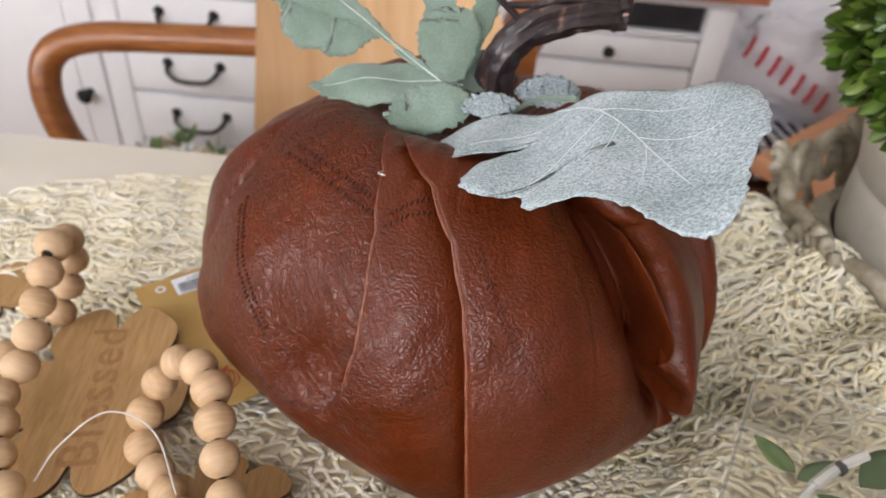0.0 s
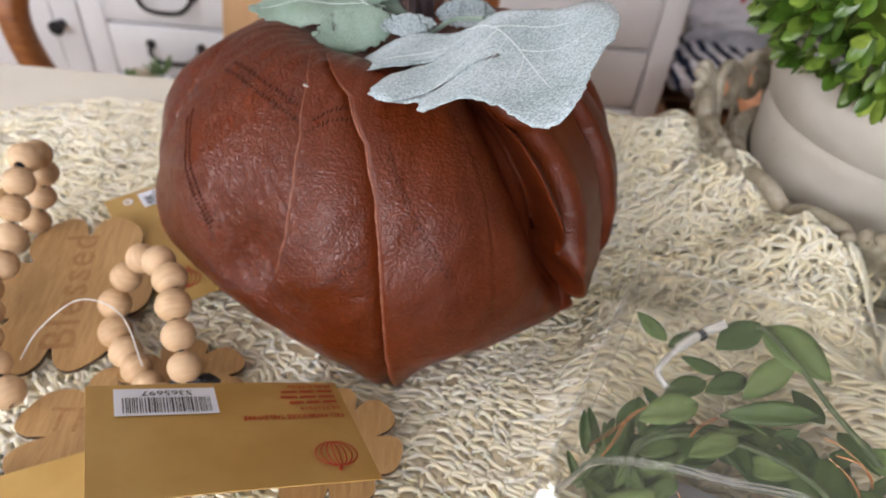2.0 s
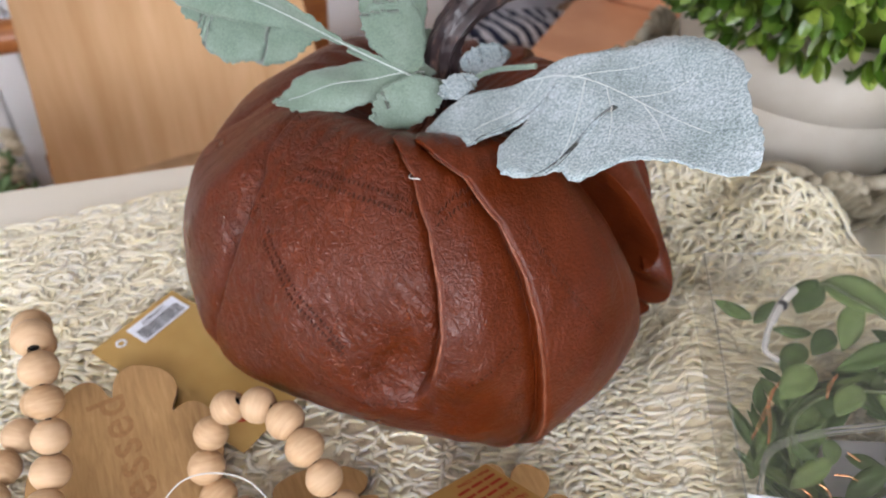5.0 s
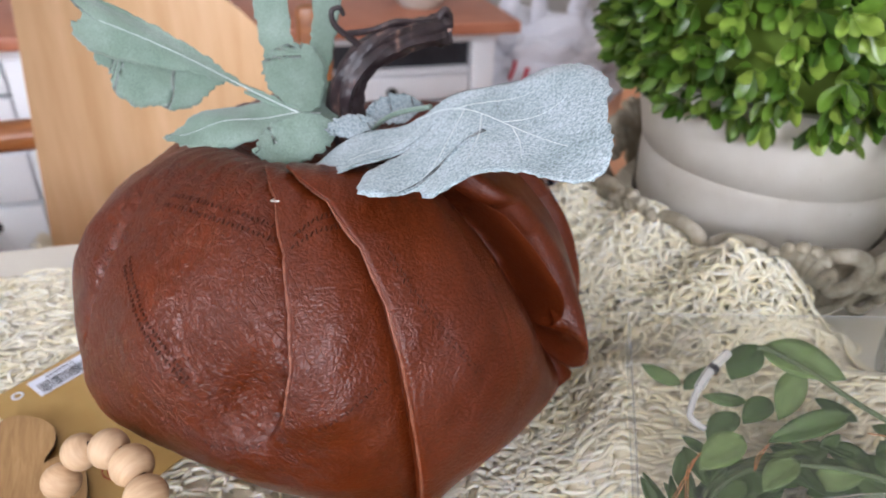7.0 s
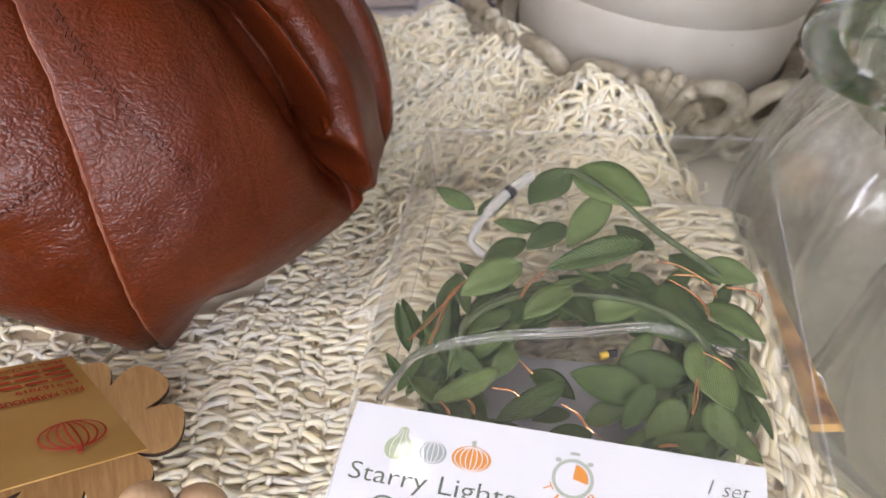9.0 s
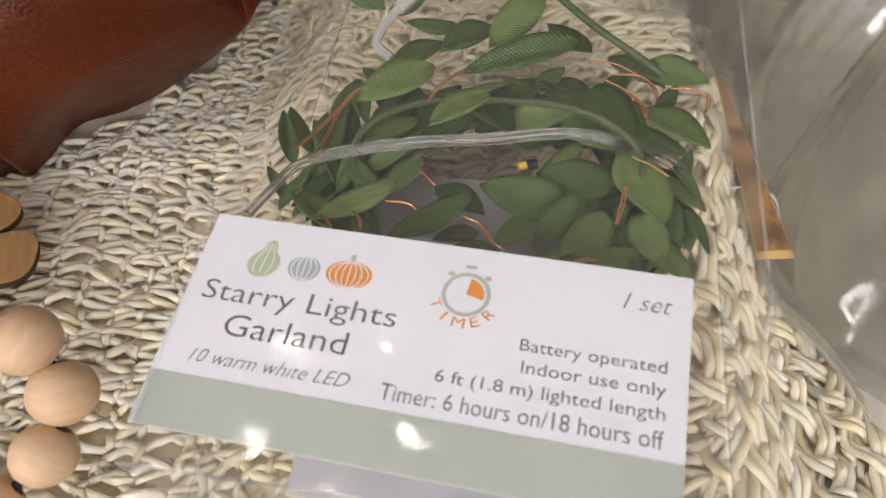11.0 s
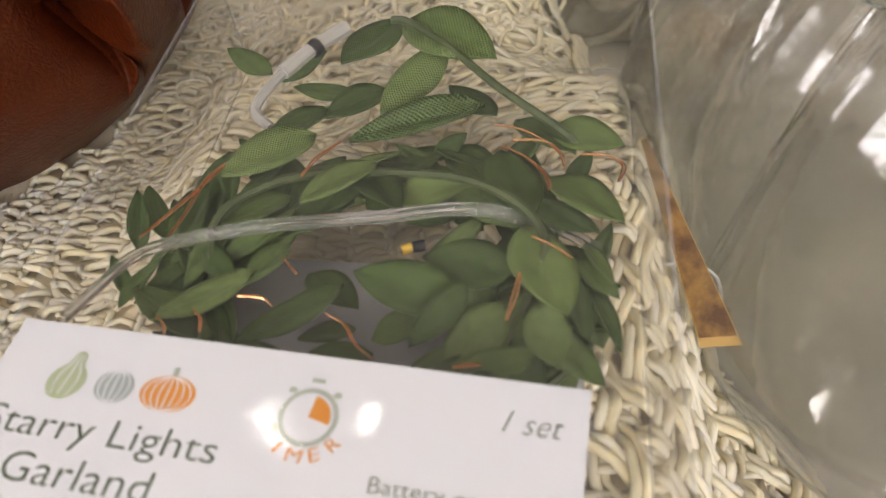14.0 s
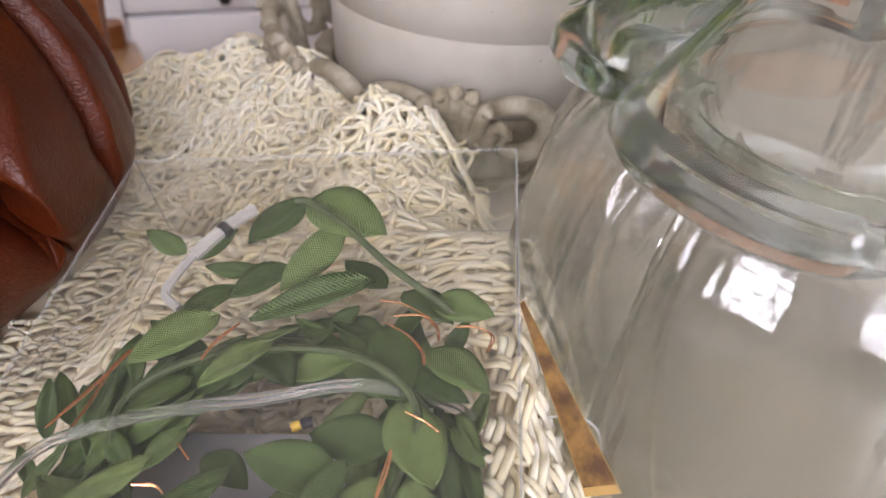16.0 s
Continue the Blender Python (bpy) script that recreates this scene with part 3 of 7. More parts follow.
window("window_2", (-0.8, -2.94, 1.30), "x", 2.40, 1.10)


# ---- lamp over the table, seen only in the gloss of the box ----
CHANDELIER = Vector((-0.22, 0.47, 1.20))
chandelier = thing("chandelier", (CHANDELIER.x, CHANDELIER.y, 1.95), "dark metal chandelier with five lit opal globes", "ceiling lamp")
part("ceiling_rose", lathe(bmesh.new(), [(0.055, 0.0), (0.06, -0.012), (0.035, -0.030), (0.010, -0.036)], 24, (CHANDELIER.x, CHANDELIER.y, 1.95)), dark_metal, chandelier)
part("rod", tube(bmesh.new(), [(CHANDELIER.x, CHANDELIER.y, 1.93), (CHANDELIER.x, CHANDELIER.y, 1.6), (CHANDELIER.x, CHANDELIER.y, 1.28)], 0.008, 10), dark_metal, chandelier)
for k in range(5):
    a = 2 * math.pi * k / 5 + 0.5
    way = Vector((math.cos(a), math.sin(a), 0))
    tip = CHANDELIER + way * 0.17
    part("arm", tube(bmesh.new(), smooth_path([CHANDELIER + Vector((0, 0, 0.10)), CHANDELIER + way * 0.08 + Vector((0, 0, 0.06)), CHANDELIER + way * 0.15 + Vector((0, 0, 0.075)), tip + Vector((0, 0, 0.045))], 5), 0.006, 8), dark_metal, chandelier)
    bm = bmesh.new()
    bmesh.ops.create_uvsphere(bm, u_segments=20, v_segments=12, radius=0.012)
    for v in bm.verts:
        v.co = tip + Vector((v.co.x, v.co.y, v.co.z * 1.15))
    part("globe", bm, opal_glow, chandelier, "lit white opal globe")

# ---- table ----
TURN = math.atan(-0.12)
table = thing("table", (0.15, -0.1, FLOOR), "white painted wooden dining table", "table")
tm = Matrix.Translation((0.15, -0.055, 0)) @ Matrix.Rotation(TURN, 4, "Z")
part("tabletop", box(bmesh.new(), (0, 0, -0.0175), (1.75, 1.05, 0.035), 0.004, tm), table_paint, table, "cream white painted top")
part("apron", box(bmesh.new(), (0, 0, -0.085), (1.55, 0.86, 0.10), 0.003, tm), table_paint, table)
for sx in (-1, 1):
    for sy in (-1, 1):
        leg = lathe(bmesh.new(), [(0.028, 0), (0.03, 0.02), (0.024, 0.06), (0.03, 0.35), (0.04, 0.52), (0.028, 0.57), (0.038, 0.60), (0.038, 0.612)], 16, tm @ Vector((sx * 0.72, sy * 0.38, FLOOR)))
        part("leg", leg, table_paint, table)

# ---- clear box on its back: its place ----
BOX_TL = Vector((0.182, 0.223, 0.070))
BU, BV = Vector((0.8253, -0.5447, 0.1486)), Vector((0.5227, 0.8366, 0.1640))
BOX = frame_of(BOX_TL, BU, BV)
BOX_W, BOX_H, BOX_D = 0.1220, 0.175, 0.034


def box_under(x, y):
    """Height of the box's back over the table, and whether this spot lies under it or close by."""
    n = BOX.to_3x3() @ Vector((0, 0, 1))
    p = BOX_TL - n * BOX_D
    z = p.z - (n.x * (x - p.x) + n.y * (y - p.y)) / n.z
    q = BOX.inverted() @ Vector((x, y, z))
    out = max(-q.x, q.x - BOX_W, q.y, -BOX_H - q.y, 0.0)
    return z, out


# ---- crocheted runner ----
BACK = [(-0.45, 0.365), (-0.214, 0.415), (-0.15, 0.444), (-0.03, 0.452), (0.10, 0.448), (0.24, 0.412), (0.290, 0.385)]
RIGHT = [(-0.25, 0.235), (-0.04, 0.245), (0.015, 0.266), (0.045, 0.276), (0.077, 0.278), (0.132, 0.290), (0.17, 0.298), (0.244, 0.306), (0.278, 0.302), (0.324, 0.309), (0.37, 0.300), (0.42, 0.27)]


def runner_edge(x, y):
    """How far inside the runner's edge a spot lies (minus: outside)."""
    e1 = lerp_table(x, BACK) - y + 0.006 * abs(math.sin(x * 62))
    e2 = lerp_table(y, RIGHT) - x + 0.007 * abs(math.sin(y * 58 + 0.6))
    return min(e1, e2, math.hypot(x - 0.3906, y - 0.3498) - 0.110)


def runner_height(x, y):
    e2 = lerp_table(y, RIGHT) - x
    h = 0.0045 + 0.0022 * noise.noise((x * 22, y * 22, 3)) + 0.001 * noise.noise((x * 70, y * 70, 7))
    far = smoothstep(0.12, 0.21, y) * (1 - 0.5 * smoothstep(0.37, 0.43, y))
    hump = 1 - smoothstep(0.035, 0.115, e2)
    h += 0.045 * far * hump * (0.92 + 0.5 * noise.noise((x * 26, y * 26, 11)) + 0.10 * noise.noise((x * 80, y * 80, 12)))
    z, out = box_under(x, y)
    lift = max(0.0, z - 0.0055 - h)
    near_box = 1 - smoothstep(0.0, 0.030, out)
    h += lift * near_box
    if out < 0.004:
        h = min(h, z - 0.004)
    # the edge sinks to the table
    e = runner_edge(x, y)
    h *= 0.75 + 0.25 * smoothstep(0.0, 0.012, e)
    # weighed down under the gourd
    r = math.hypot(x - 0.0713, y - 0.3064)
    if r < 0.125:
        h = min(h, 0.0048 + 0.08 * max(0.0, r - 0.1))
    return max(0.0012, h)


def lace_zone(x, y):
    """0 in the dense knit, 1 in the open lace."""
    left = smoothstep(0.318, 0.345, y + 0.12 * x * (x < 0) + 0.02 * noise.noise((x * 15, y * 15, 2)))
    return left


def in_heap(x, y):
    return smoothstep(0.19, 0.25, y) * smoothstep(0.150, 0.185, x)


runner = thing("table_runner", (0.05, 0.2, 0.0), "cream crocheted runner with lacy scalloped edges rumpled on the table", "table runner")
# the knit's underside, under the dense part only
STEP = 0.006
cells, index, verts = [], {}, []
for i in range(-70, 54):
    for j in range(-40, 78):
        x, y = i * STEP, j * STEP
        if runner_edge(x, y) > 0.006 and x > -0.36:
            cells.append((i, j))
for i, j in cells:
    for di, dj in ((0, 0), (1, 0), (1, 1), (0, 1)):
        if (i + di, j + dj) not in index:
            x, y = (i + di) * STEP, (j + dj) * STEP
            index[(i + di, j + dj)] = len(verts)
            verts.append((x, y, max(0.0006, runner_height(x, y) - 0.0019 + 0.0010 * lace_zone(x, y) - 0.0060 * in_heap(x, y))))
faces = [[index[(i, j)], index[(i + 1, j)], index[(i + 1, j + 1)], index[(i, j + 1)]] for i, j in cells]
part("backing", mesh_of("backing", verts, faces, yarn_sheet), yarn_sheet, runner, "shaded cream ground of the knit")


class Strands:
    """Many short yarn strands gathered into one mesh."""

    def __init__(self, sides=5):
        self.v, self.f, self.s = [], [], sides
        self.ring = [(math.cos(2 * math.pi * k / sides), math.sin(2 * math.pi * k / sides)) for k in range(sides)]

    def add(self, pts, r, flat=0.7):
        base, n = len(self.v), len(pts)
        for i, p in enumerate(pts):
            a, b = pts[max(i - 1, 0)], pts[min(i + 1, n - 1)]
            dx, dy = b[0] - a[0], b[1] - a[1]
            l = math.hypot(dx, dy) or 1e-6
            sx, sy = -dy / l, dx / l
            k = r * (0.72 if i in (0, n - 1) else 1.0)
            for c, s in self.ring:
                self.v.append((p[0] + sx * c * k, p[1] + sy * c * k, p[2] + s * k * flat))
        for i in range(n - 1):
            for k in range(self.s):
                a, b = base + i * self.s + k, base + i * self.s + (k + 1) % self.s
                self.f.append((a, b, b + self.s, a + self.s))
        self.f.append(tuple(base + k for k in reversed(range(self.s))))
        self.f.append(tuple(base + (n - 1) * self.s + k for k in range(self.s)))


rnd = random.Random(5)
knit = Strands(6)


def net(a, b, lean=-0.44):
    """A spot of the stitch lattice on the table: a runs along the posts, b across them; the cloth is pulled about a little."""
    x, y = a * math.cos(lean) - b * math.sin(lean), a * math.sin(lean) + b * math.cos(lean)
    return (x + 0.018 * noise.noise((x * 13, y * 13, 31)) + 0.0040 * noise.noise((x * 60, y * 60, 33)),
            y + 0.018 * noise.noise((x * 13, y * 13, 41)) + 0.0040 * noise.noise((x * 60, y * 60, 43)))


POST, GAP = 0.0088, 0.0053
for i in range(-50, 64):
    for j in range(-60, 110):
        a0, b0 = i * POST + rnd.uniform(-0.0012, 0.0012), j * GAP + (0.5 * GAP if i % 2 else 0.0) + rnd.uniform(-0.0009, 0.0009)
        x, y = net(a0, b0)
        e = runner_edge(x, y)
        if e < 0.003 or math.hypot(x - 0.0713, y - 0.3064) < 0.088 or x < -0.30 or y < 0.0:
            continue
        if lace_zone(x, y) > 0.75 or smoothstep(0.215, 0.24, x) * (1 - smoothstep(0.10, 0.15, y)) > 0.4:
            continue
        heap = in_heap(x, y)
        if rnd.random() < 0.9 * heap:
            continue
        r0 = (0.00122 - 0.00010 * heap) * rnd.uniform(0.85, 1.15)
        rise = rnd.uniform(0.0006, 0.0016)
        for side in (-1, 1):
            if rnd.random() < 0.12 * heap:
                continue
            spread, reach, sway = GAP * rnd.uniform(0.28, 0.85), POST * rnd.uniform(0.95, 1.50), rnd.uniform(-0.0020, 0.0020)
            pts = []
            for f, w, up in ((-0.12, -0.10, -0.0020), (0.08, 0.10, -0.0004), (0.32, 0.55, 0.7), (0.62, 0.86, 1.0), (0.88, 1.02, 0.3), (1.06, 0.80, -0.0022)):
                px, py = net(a0 + f * reach, b0 + side * w * spread + sway * math.sin(math.pi * max(0.0, min(1.0, f))))
                lift = up if abs(up) < 0.01 else rise * up
                pts.append((px, py, runner_height(px, py) + lift))
            knit.add(pts, r0, 0.9)
        # the knot that ties two posts
        if rnd.random() < 0.85:
            pts = []
            for f in (-1, -0.4, 0.3, 1):
                px, py = net(a0 + 0.0012 * (1 - f * f) + rnd.uniform(-0.0006, 0.0006), b0 + f * 0.0021)
                pts.append((px, py, runner_height(px, py) + 0.0010 - 0.0018 * f * f))
            knit.add(pts, r0 * 0.95, 0.95)
# plaited cords beside the edge
for n in range(5):
    inset = 0.0058 + 0.0128 * n
    phase = rnd.uniform(0, 6.28)
    for k in range(3):
        pts = []
        for q in range(190):
            y = -0.07 + 0.0011 * q
            if y > 0.118 + 0.014 * (n % 3):
                break
            b = (y + 0.0022 * math.sin(y * 170 + 3 * n)) * 2 * math.pi / 0.0330 + phase + 2 * math.pi * k / 3
            x = lerp_table(y, RIGHT) - inset + 0.0034 * math.sin(y * 55 + n) + 0.0014 * math.sin(y * 140 + 2 * n) + 0.0045 * math.sin(b)
            pts.append((x, y, runner_height(x, y) + 0.0026 + 0.0021 * math.sin(2 * b + 0.6) + 0.0018 * math.sin(y * 95 + 1.7 * n)))
        for off in (-0.0012, 0.0012):
            double = []
            for q, (x, y, z) in enumerate(pts):
                xb, yb = pts[min(q + 1, len(pts) - 1)][:2]
                xa, ya = pts[max(q - 1, 0)][:2]
                l = math.hypot(xb - xa, yb - ya) or 1e-6
                double.append((x - (yb - ya) / l * off, y + (xb - xa) / l * off, z + 0.0004 * math.sin(q * 0.9 + off * 900)))
            knit.add(double, 0.00128 + 0.0001 * math.sin(n * 2 + k), 0.95)
# loose strands that wander over the knit
for k in range(700):
    x, y = rnd.uniform(-0.2, 0.31), rnd.uniform(0.05, 0.40)
    if runner_edge(x, y) < 0.004 or lace_zone(x, y) > 0.7 or math.hypot(x - 0.0713, y - 0.3064) < 0.10:
        continue
    turn = -0.35 + 1.5 * noise.noise((x * 9, y * 9, 61)) + rnd.uniform(-0.5, 0.5)
    pts = []
    for s in range(9):
        h = runner_height(x, y) + 0.0010 + 0.0009 * math.sin(s * 1.9 + k)
        pts.append((x, y, h))
        x, y = x + 0.0030 * math.cos(turn), y + 0.0030 * math.sin(turn)
        turn += rnd.uniform(-0.55, 0.55)
        if in_heap(x, y) > 0.3 or runner_edge(x, y) < 0.001 or math.hypot(x - 0.0713, y - 0.3064) < 0.095:
            break
    if len(pts) > 3:
        knit.add(pts, rnd.uniform(0.0008, 0.0011))
ob = part("knit_stitches", mesh_of("knit_stitches", knit.v, knit.f, yarn), yarn, runner, "looped cream yarn stitches")
tagged(ob, kind="stuff")

lace = Strands(5)


# open loops, heaped up in the rumpled part and lying loose along the back
def loops(count, xs, ys, keep, thin=1.0):
    for k in range(count):
        x, y = rnd.uniform(*xs), rnd.uniform(*ys)
        if runner_edge(x, y) < -0.004 or math.hypot(x - 0.0713, y - 0.3064) < 0.108 or not keep(x, y):
            continue
        a, size, sweep = rnd.uniform(0, 6.28), rnd.uniform(0.0050, 0.0150), rnd.uniform(1.6, 4.6)
        rise = rnd.uniform(0.0, 0.0030)
        pts = []
        for s in range(9):
            b = a + sweep * s / 8
            px, py = x + size * math.cos(b), y + 0.62 * size * math.sin(b)
            pts.append((px, py, runner_height(px, py) + 0.0006 + rise * math.sin(math.pi * s / 8)))
        lace.add(pts, thin * rnd.uniform(0.0010, 0.0014))


loops(420, (0.150, 0.325), (0.19, 0.43), lambda x, y: rnd.random() < 0.3 or box_under(x, y)[1] > 0.002, 0.85)
# the heaped part: an open mesh of short bowed cords, one slack layer over another
CELL = 0.0064
for drop, seed in ((0.0, 71), (0.0034, 83)):
    knots = {}
    for i in range(21, 51):
        for j in range(28, 70):
            x, y = (i + 0.5 * (j % 2) + rnd.uniform(-0.36, 0.36)) * CELL, (j * 0.92 + rnd.uniform(-0.36, 0.36)) * CELL
            if in_heap(x, y) > 0.12 and runner_edge(x, y) > 0.004 and math.hypot(x - 0.0713, y - 0.3064) > 0.108:
                knots[(i, j)] = Vector((x, y, runner_height(x, y) + 0.0012 - drop + 0.0022 * noise.noise((x * 140, y * 140, seed))))
    for (i, j), p in knots.items():
        for step, odds in (((1, 0), 0.62), ((0, 1), 0.78), ((1, 1), 0.30), ((1, -1), 0.30)):
            q = knots.get((i + step[0], j + step[1]))
            if q is None or rnd.random() > odds:
                continue
            d = q - p
            bow, rise = rnd.uniform(-0.32, 0.32), rnd.uniform(-0.0004, 0.0024)
            lace.add([(p.x + d.x * f - d.y * bow * math.sin(math.pi * f), p.y + d.y * f + d.x * bow * math.sin(math.pi * f), p.z + d.z * f + rise * math.sin(math.pi * f)) for f in (-0.12, 0.1, 0.3, 0.5, 0.7, 0.9, 1.12)], rnd.uniform(0.00095, 0.00135), 0.95)
        lace.add([(p.x + 0.0016 * f, p.y + 0.0012 * f * (1 if i % 2 else -1), p.z + 0.0012 - 0.0007 * f * f) for f in (-1.2, -0.5, 0.5, 1.2)], 0.0012, 0.95)
loops(3800, (-0.30, 0.18), (0.30, 0.455), lambda x, y: lace_zone(x, y) > 0.4, 0.72)
ob = part("lace_border", mesh_of("lace_border", lace.v, lace.f, yarn), yarn, runner, "openwork cream lace loops")
tagged(ob, kind="stuff")

# scalloped chain stitch that follows the right and back edges
edge_line = [(lerp_table(y, RIGHT), y) for y in np.arange(-0.2, 0.385, 0.0035)] + [(x, lerp_table(x, BACK)) for x in np.arange(0.285, -0.44, -0.0035)]
for k, (x, y) in enumerate(edge_line):
    r = math.hypot(x - 0.3906, y - 0.3498)
    if r < 0.113:
        edge_line[k] = (0.3906 + (x - 0.3906) * 0.113 / r, 0.3498 + (y - 0.3498) * 0.113 / r)
border = Strands()
for k, (x, y) in enumerate(edge_line[:-3]):
    x2, y2 = edge_line[k + 2]
    dx, dy = x2 - x, y2 - y
    l = math.hypot(dx, dy) or 1.0
    nx, ny = dy / l, -dx / l
    wob = 0.007 * abs(math.sin(k * 0.2)) - 0.003
    for side in (-1, 1):
        pts = []
        for t in (0.0, 0.3, 0.7, 1.0):
            off = wob + side * 0.0016 * math.sin(math.pi * (0.15 + 0.8 * t))
            px, py = x + dx * t * 1.25 + nx * off, y + dy * t * 1.25 + ny * off
            pts.append((px, py, runner_height(px - nx * 0.006, py - ny * 0.006) + 0.0012 + 0.0006 * math.sin(math.pi * t)))
        border.add(pts, 0.0013)
# a second chain inside the border, tied to it by short posts that leave eyelets
for k in range(0, len(edge_line) - 4):
    (x, y), (x2, y2) = edge_line[k], edge_line[k + 1]
    l = math.hypot(x2 - x, y2 - y) or 1.0
    nx, ny = (y2 - y) / l, -(x2 - x) / l
    wob = 0.007 * abs(math.sin(k * 0.2)) - 0.003
    for inner in (0.0062, 0.0118):
        pts = []
        for q in range(4):
            off = wob - inner + 0.0009 * math.sin(2.2 * k + 1.6 * q)
            pts.append((x + (x2 - x) * q * 0.42 + nx * off, y + (y2 - y) * q * 0.42 + ny * off))
        border.add([(p, q, runner_height(p, q) + 0.0014) for p, q in pts], 0.0011)
        if k % 2 == (inner > 0.01):
            post = [(x + nx * (wob - inner + f * 0.0058), y + ny * (wob - inner + f * 0.0058)) for f in (-0.1, 0.3, 0.7, 1.1)]
            border.add([(p, q, runner_height(p, q) + 0.0013) for p, q in post], 0.0010)
ob = part("edge_chain", mesh_of("edge_chain", border.v, border.f, yarn), yarn, runner, "chain stitched scalloped border")
tagged(ob, kind="stuff")

# ---- leather gourd ----
GC = Vector((0.0713, 0.3064, 0.0524))
GA, GZ = 0.1187, 0.105


def line_of(*pairs):
    """A fold's bearing in degrees as a function of height, from (height, bearing) pairs in falling order."""
    zs, azs = zip(*sorted(pairs))
    return lambda z: np.interp(z, zs, azs)


FOLD_LEFT = line_of((0.147, -186), (0.141, -179), (0.1275, -167.5), (0.115, -164), (0.099, -162.5), (0.083, -162.5), (0.053, -164.5), (0.0, -166))
FOLD_A = line_of((0.1475, -133), (0.145, -128.5), (0.140, -121.8), (0.1275, -116.2), (0.113, -113.8), (0.098, -113.1), (0.082, -114.4), (0.070, -117.5), (0.0, -121))
FOLD_B = line_of((0.1475, -122.5), (0.1458, -118.6), (0.1395, -105.6), (0.1285, -98.6), (0.114, -95.2), (0.097, -93.8), (0.077, -93.0), (0.050, -91.9), (0.018, -90.2), (0.0, -89.5))
FOLD_P = line_of((0.147, -66), (0.140, -60), (0.1295, -56.6), (0.118, -55.2), (0.100, -53.7), (0.0787, -50.8), (0.062, -48.2), (0.048, -46.6), (0.0, -44))
FOLD_V2 = line_of((0.146, -58), (0.137, -49.5), (0.126, -42.5), (0.113, -40.8), (0.092, -40.0), (0.080, -41.5), (0.065, -42.5), (0.0, -38))
FOLD_V3 = line_of((0.146, -40), (0.137, -30), (0.128, -24.5), (0.111, -23.5), (0.089, -25.0), (0.060, -26.5), (0.0, -24))
HIDDEN = [-2, 22, 48, 74, 100, 126, 152]


def steady_line(at):
    return line_of((0.147, at - 14), (0.140, at - 7), (0.128, at - 2), (0.110, at), (0.0, at))


ANCHORS = sorted([(float(f(0.100)), f) for f in (FOLD_LEFT, FOLD_A, FOLD_B, FOLD_P, FOLD_V2, FOLD_V3)] + [(float(a), steady_line(a)) for a in HIDDEN], key=lambda q: q[0])
# each pleat: its line, how far its right lip stands out and the tuck sinks (mm), how wide both run (mm), its overhang, and the heights between which it opens
PLEATS = [(FOLD_LEFT, 0.5, 14.0, 4.0, 16.0, 1.5, 4.5, (0.040, 0.065), (0.130, 0.150)),
          (FOLD_A, 4.4, 3.8, 6.0, 25.0, 1.3, 3.4, (0.066, 0.082), (0.146, 0.158)),
          (FOLD_B, 4.2, 4.2, 6.0, 30.0, 1.6, 3.6, (-0.05, -0.04), (0.146, 0.158)),
          (FOLD_V2, 1.5, 12.0, 4.0, 11.0, 1.0, 5.0, (0.030, 0.060), (0.138, 0.153)),
          (FOLD_V3, 1.5, 12.0, 4.0, 11.0, 1.0, 5.0, (0.035, 0.070), (0.138, 0.153))]
PLEATS += [(steady_line(a), 1.0, 7.5, 7.0, 13.0, 0.5, 8.0, (0.020, 0.060), (0.134, 0.152)) for a in HIDDEN]


def ease(a, b, x):
    t = np.clip((x - a) / (b - a), 0.0, 1.0)
    return t * t * (3 - 2 * t)


def turn_from(az, at):
    return (az - at + 180.0) % 360.0 - 180.0


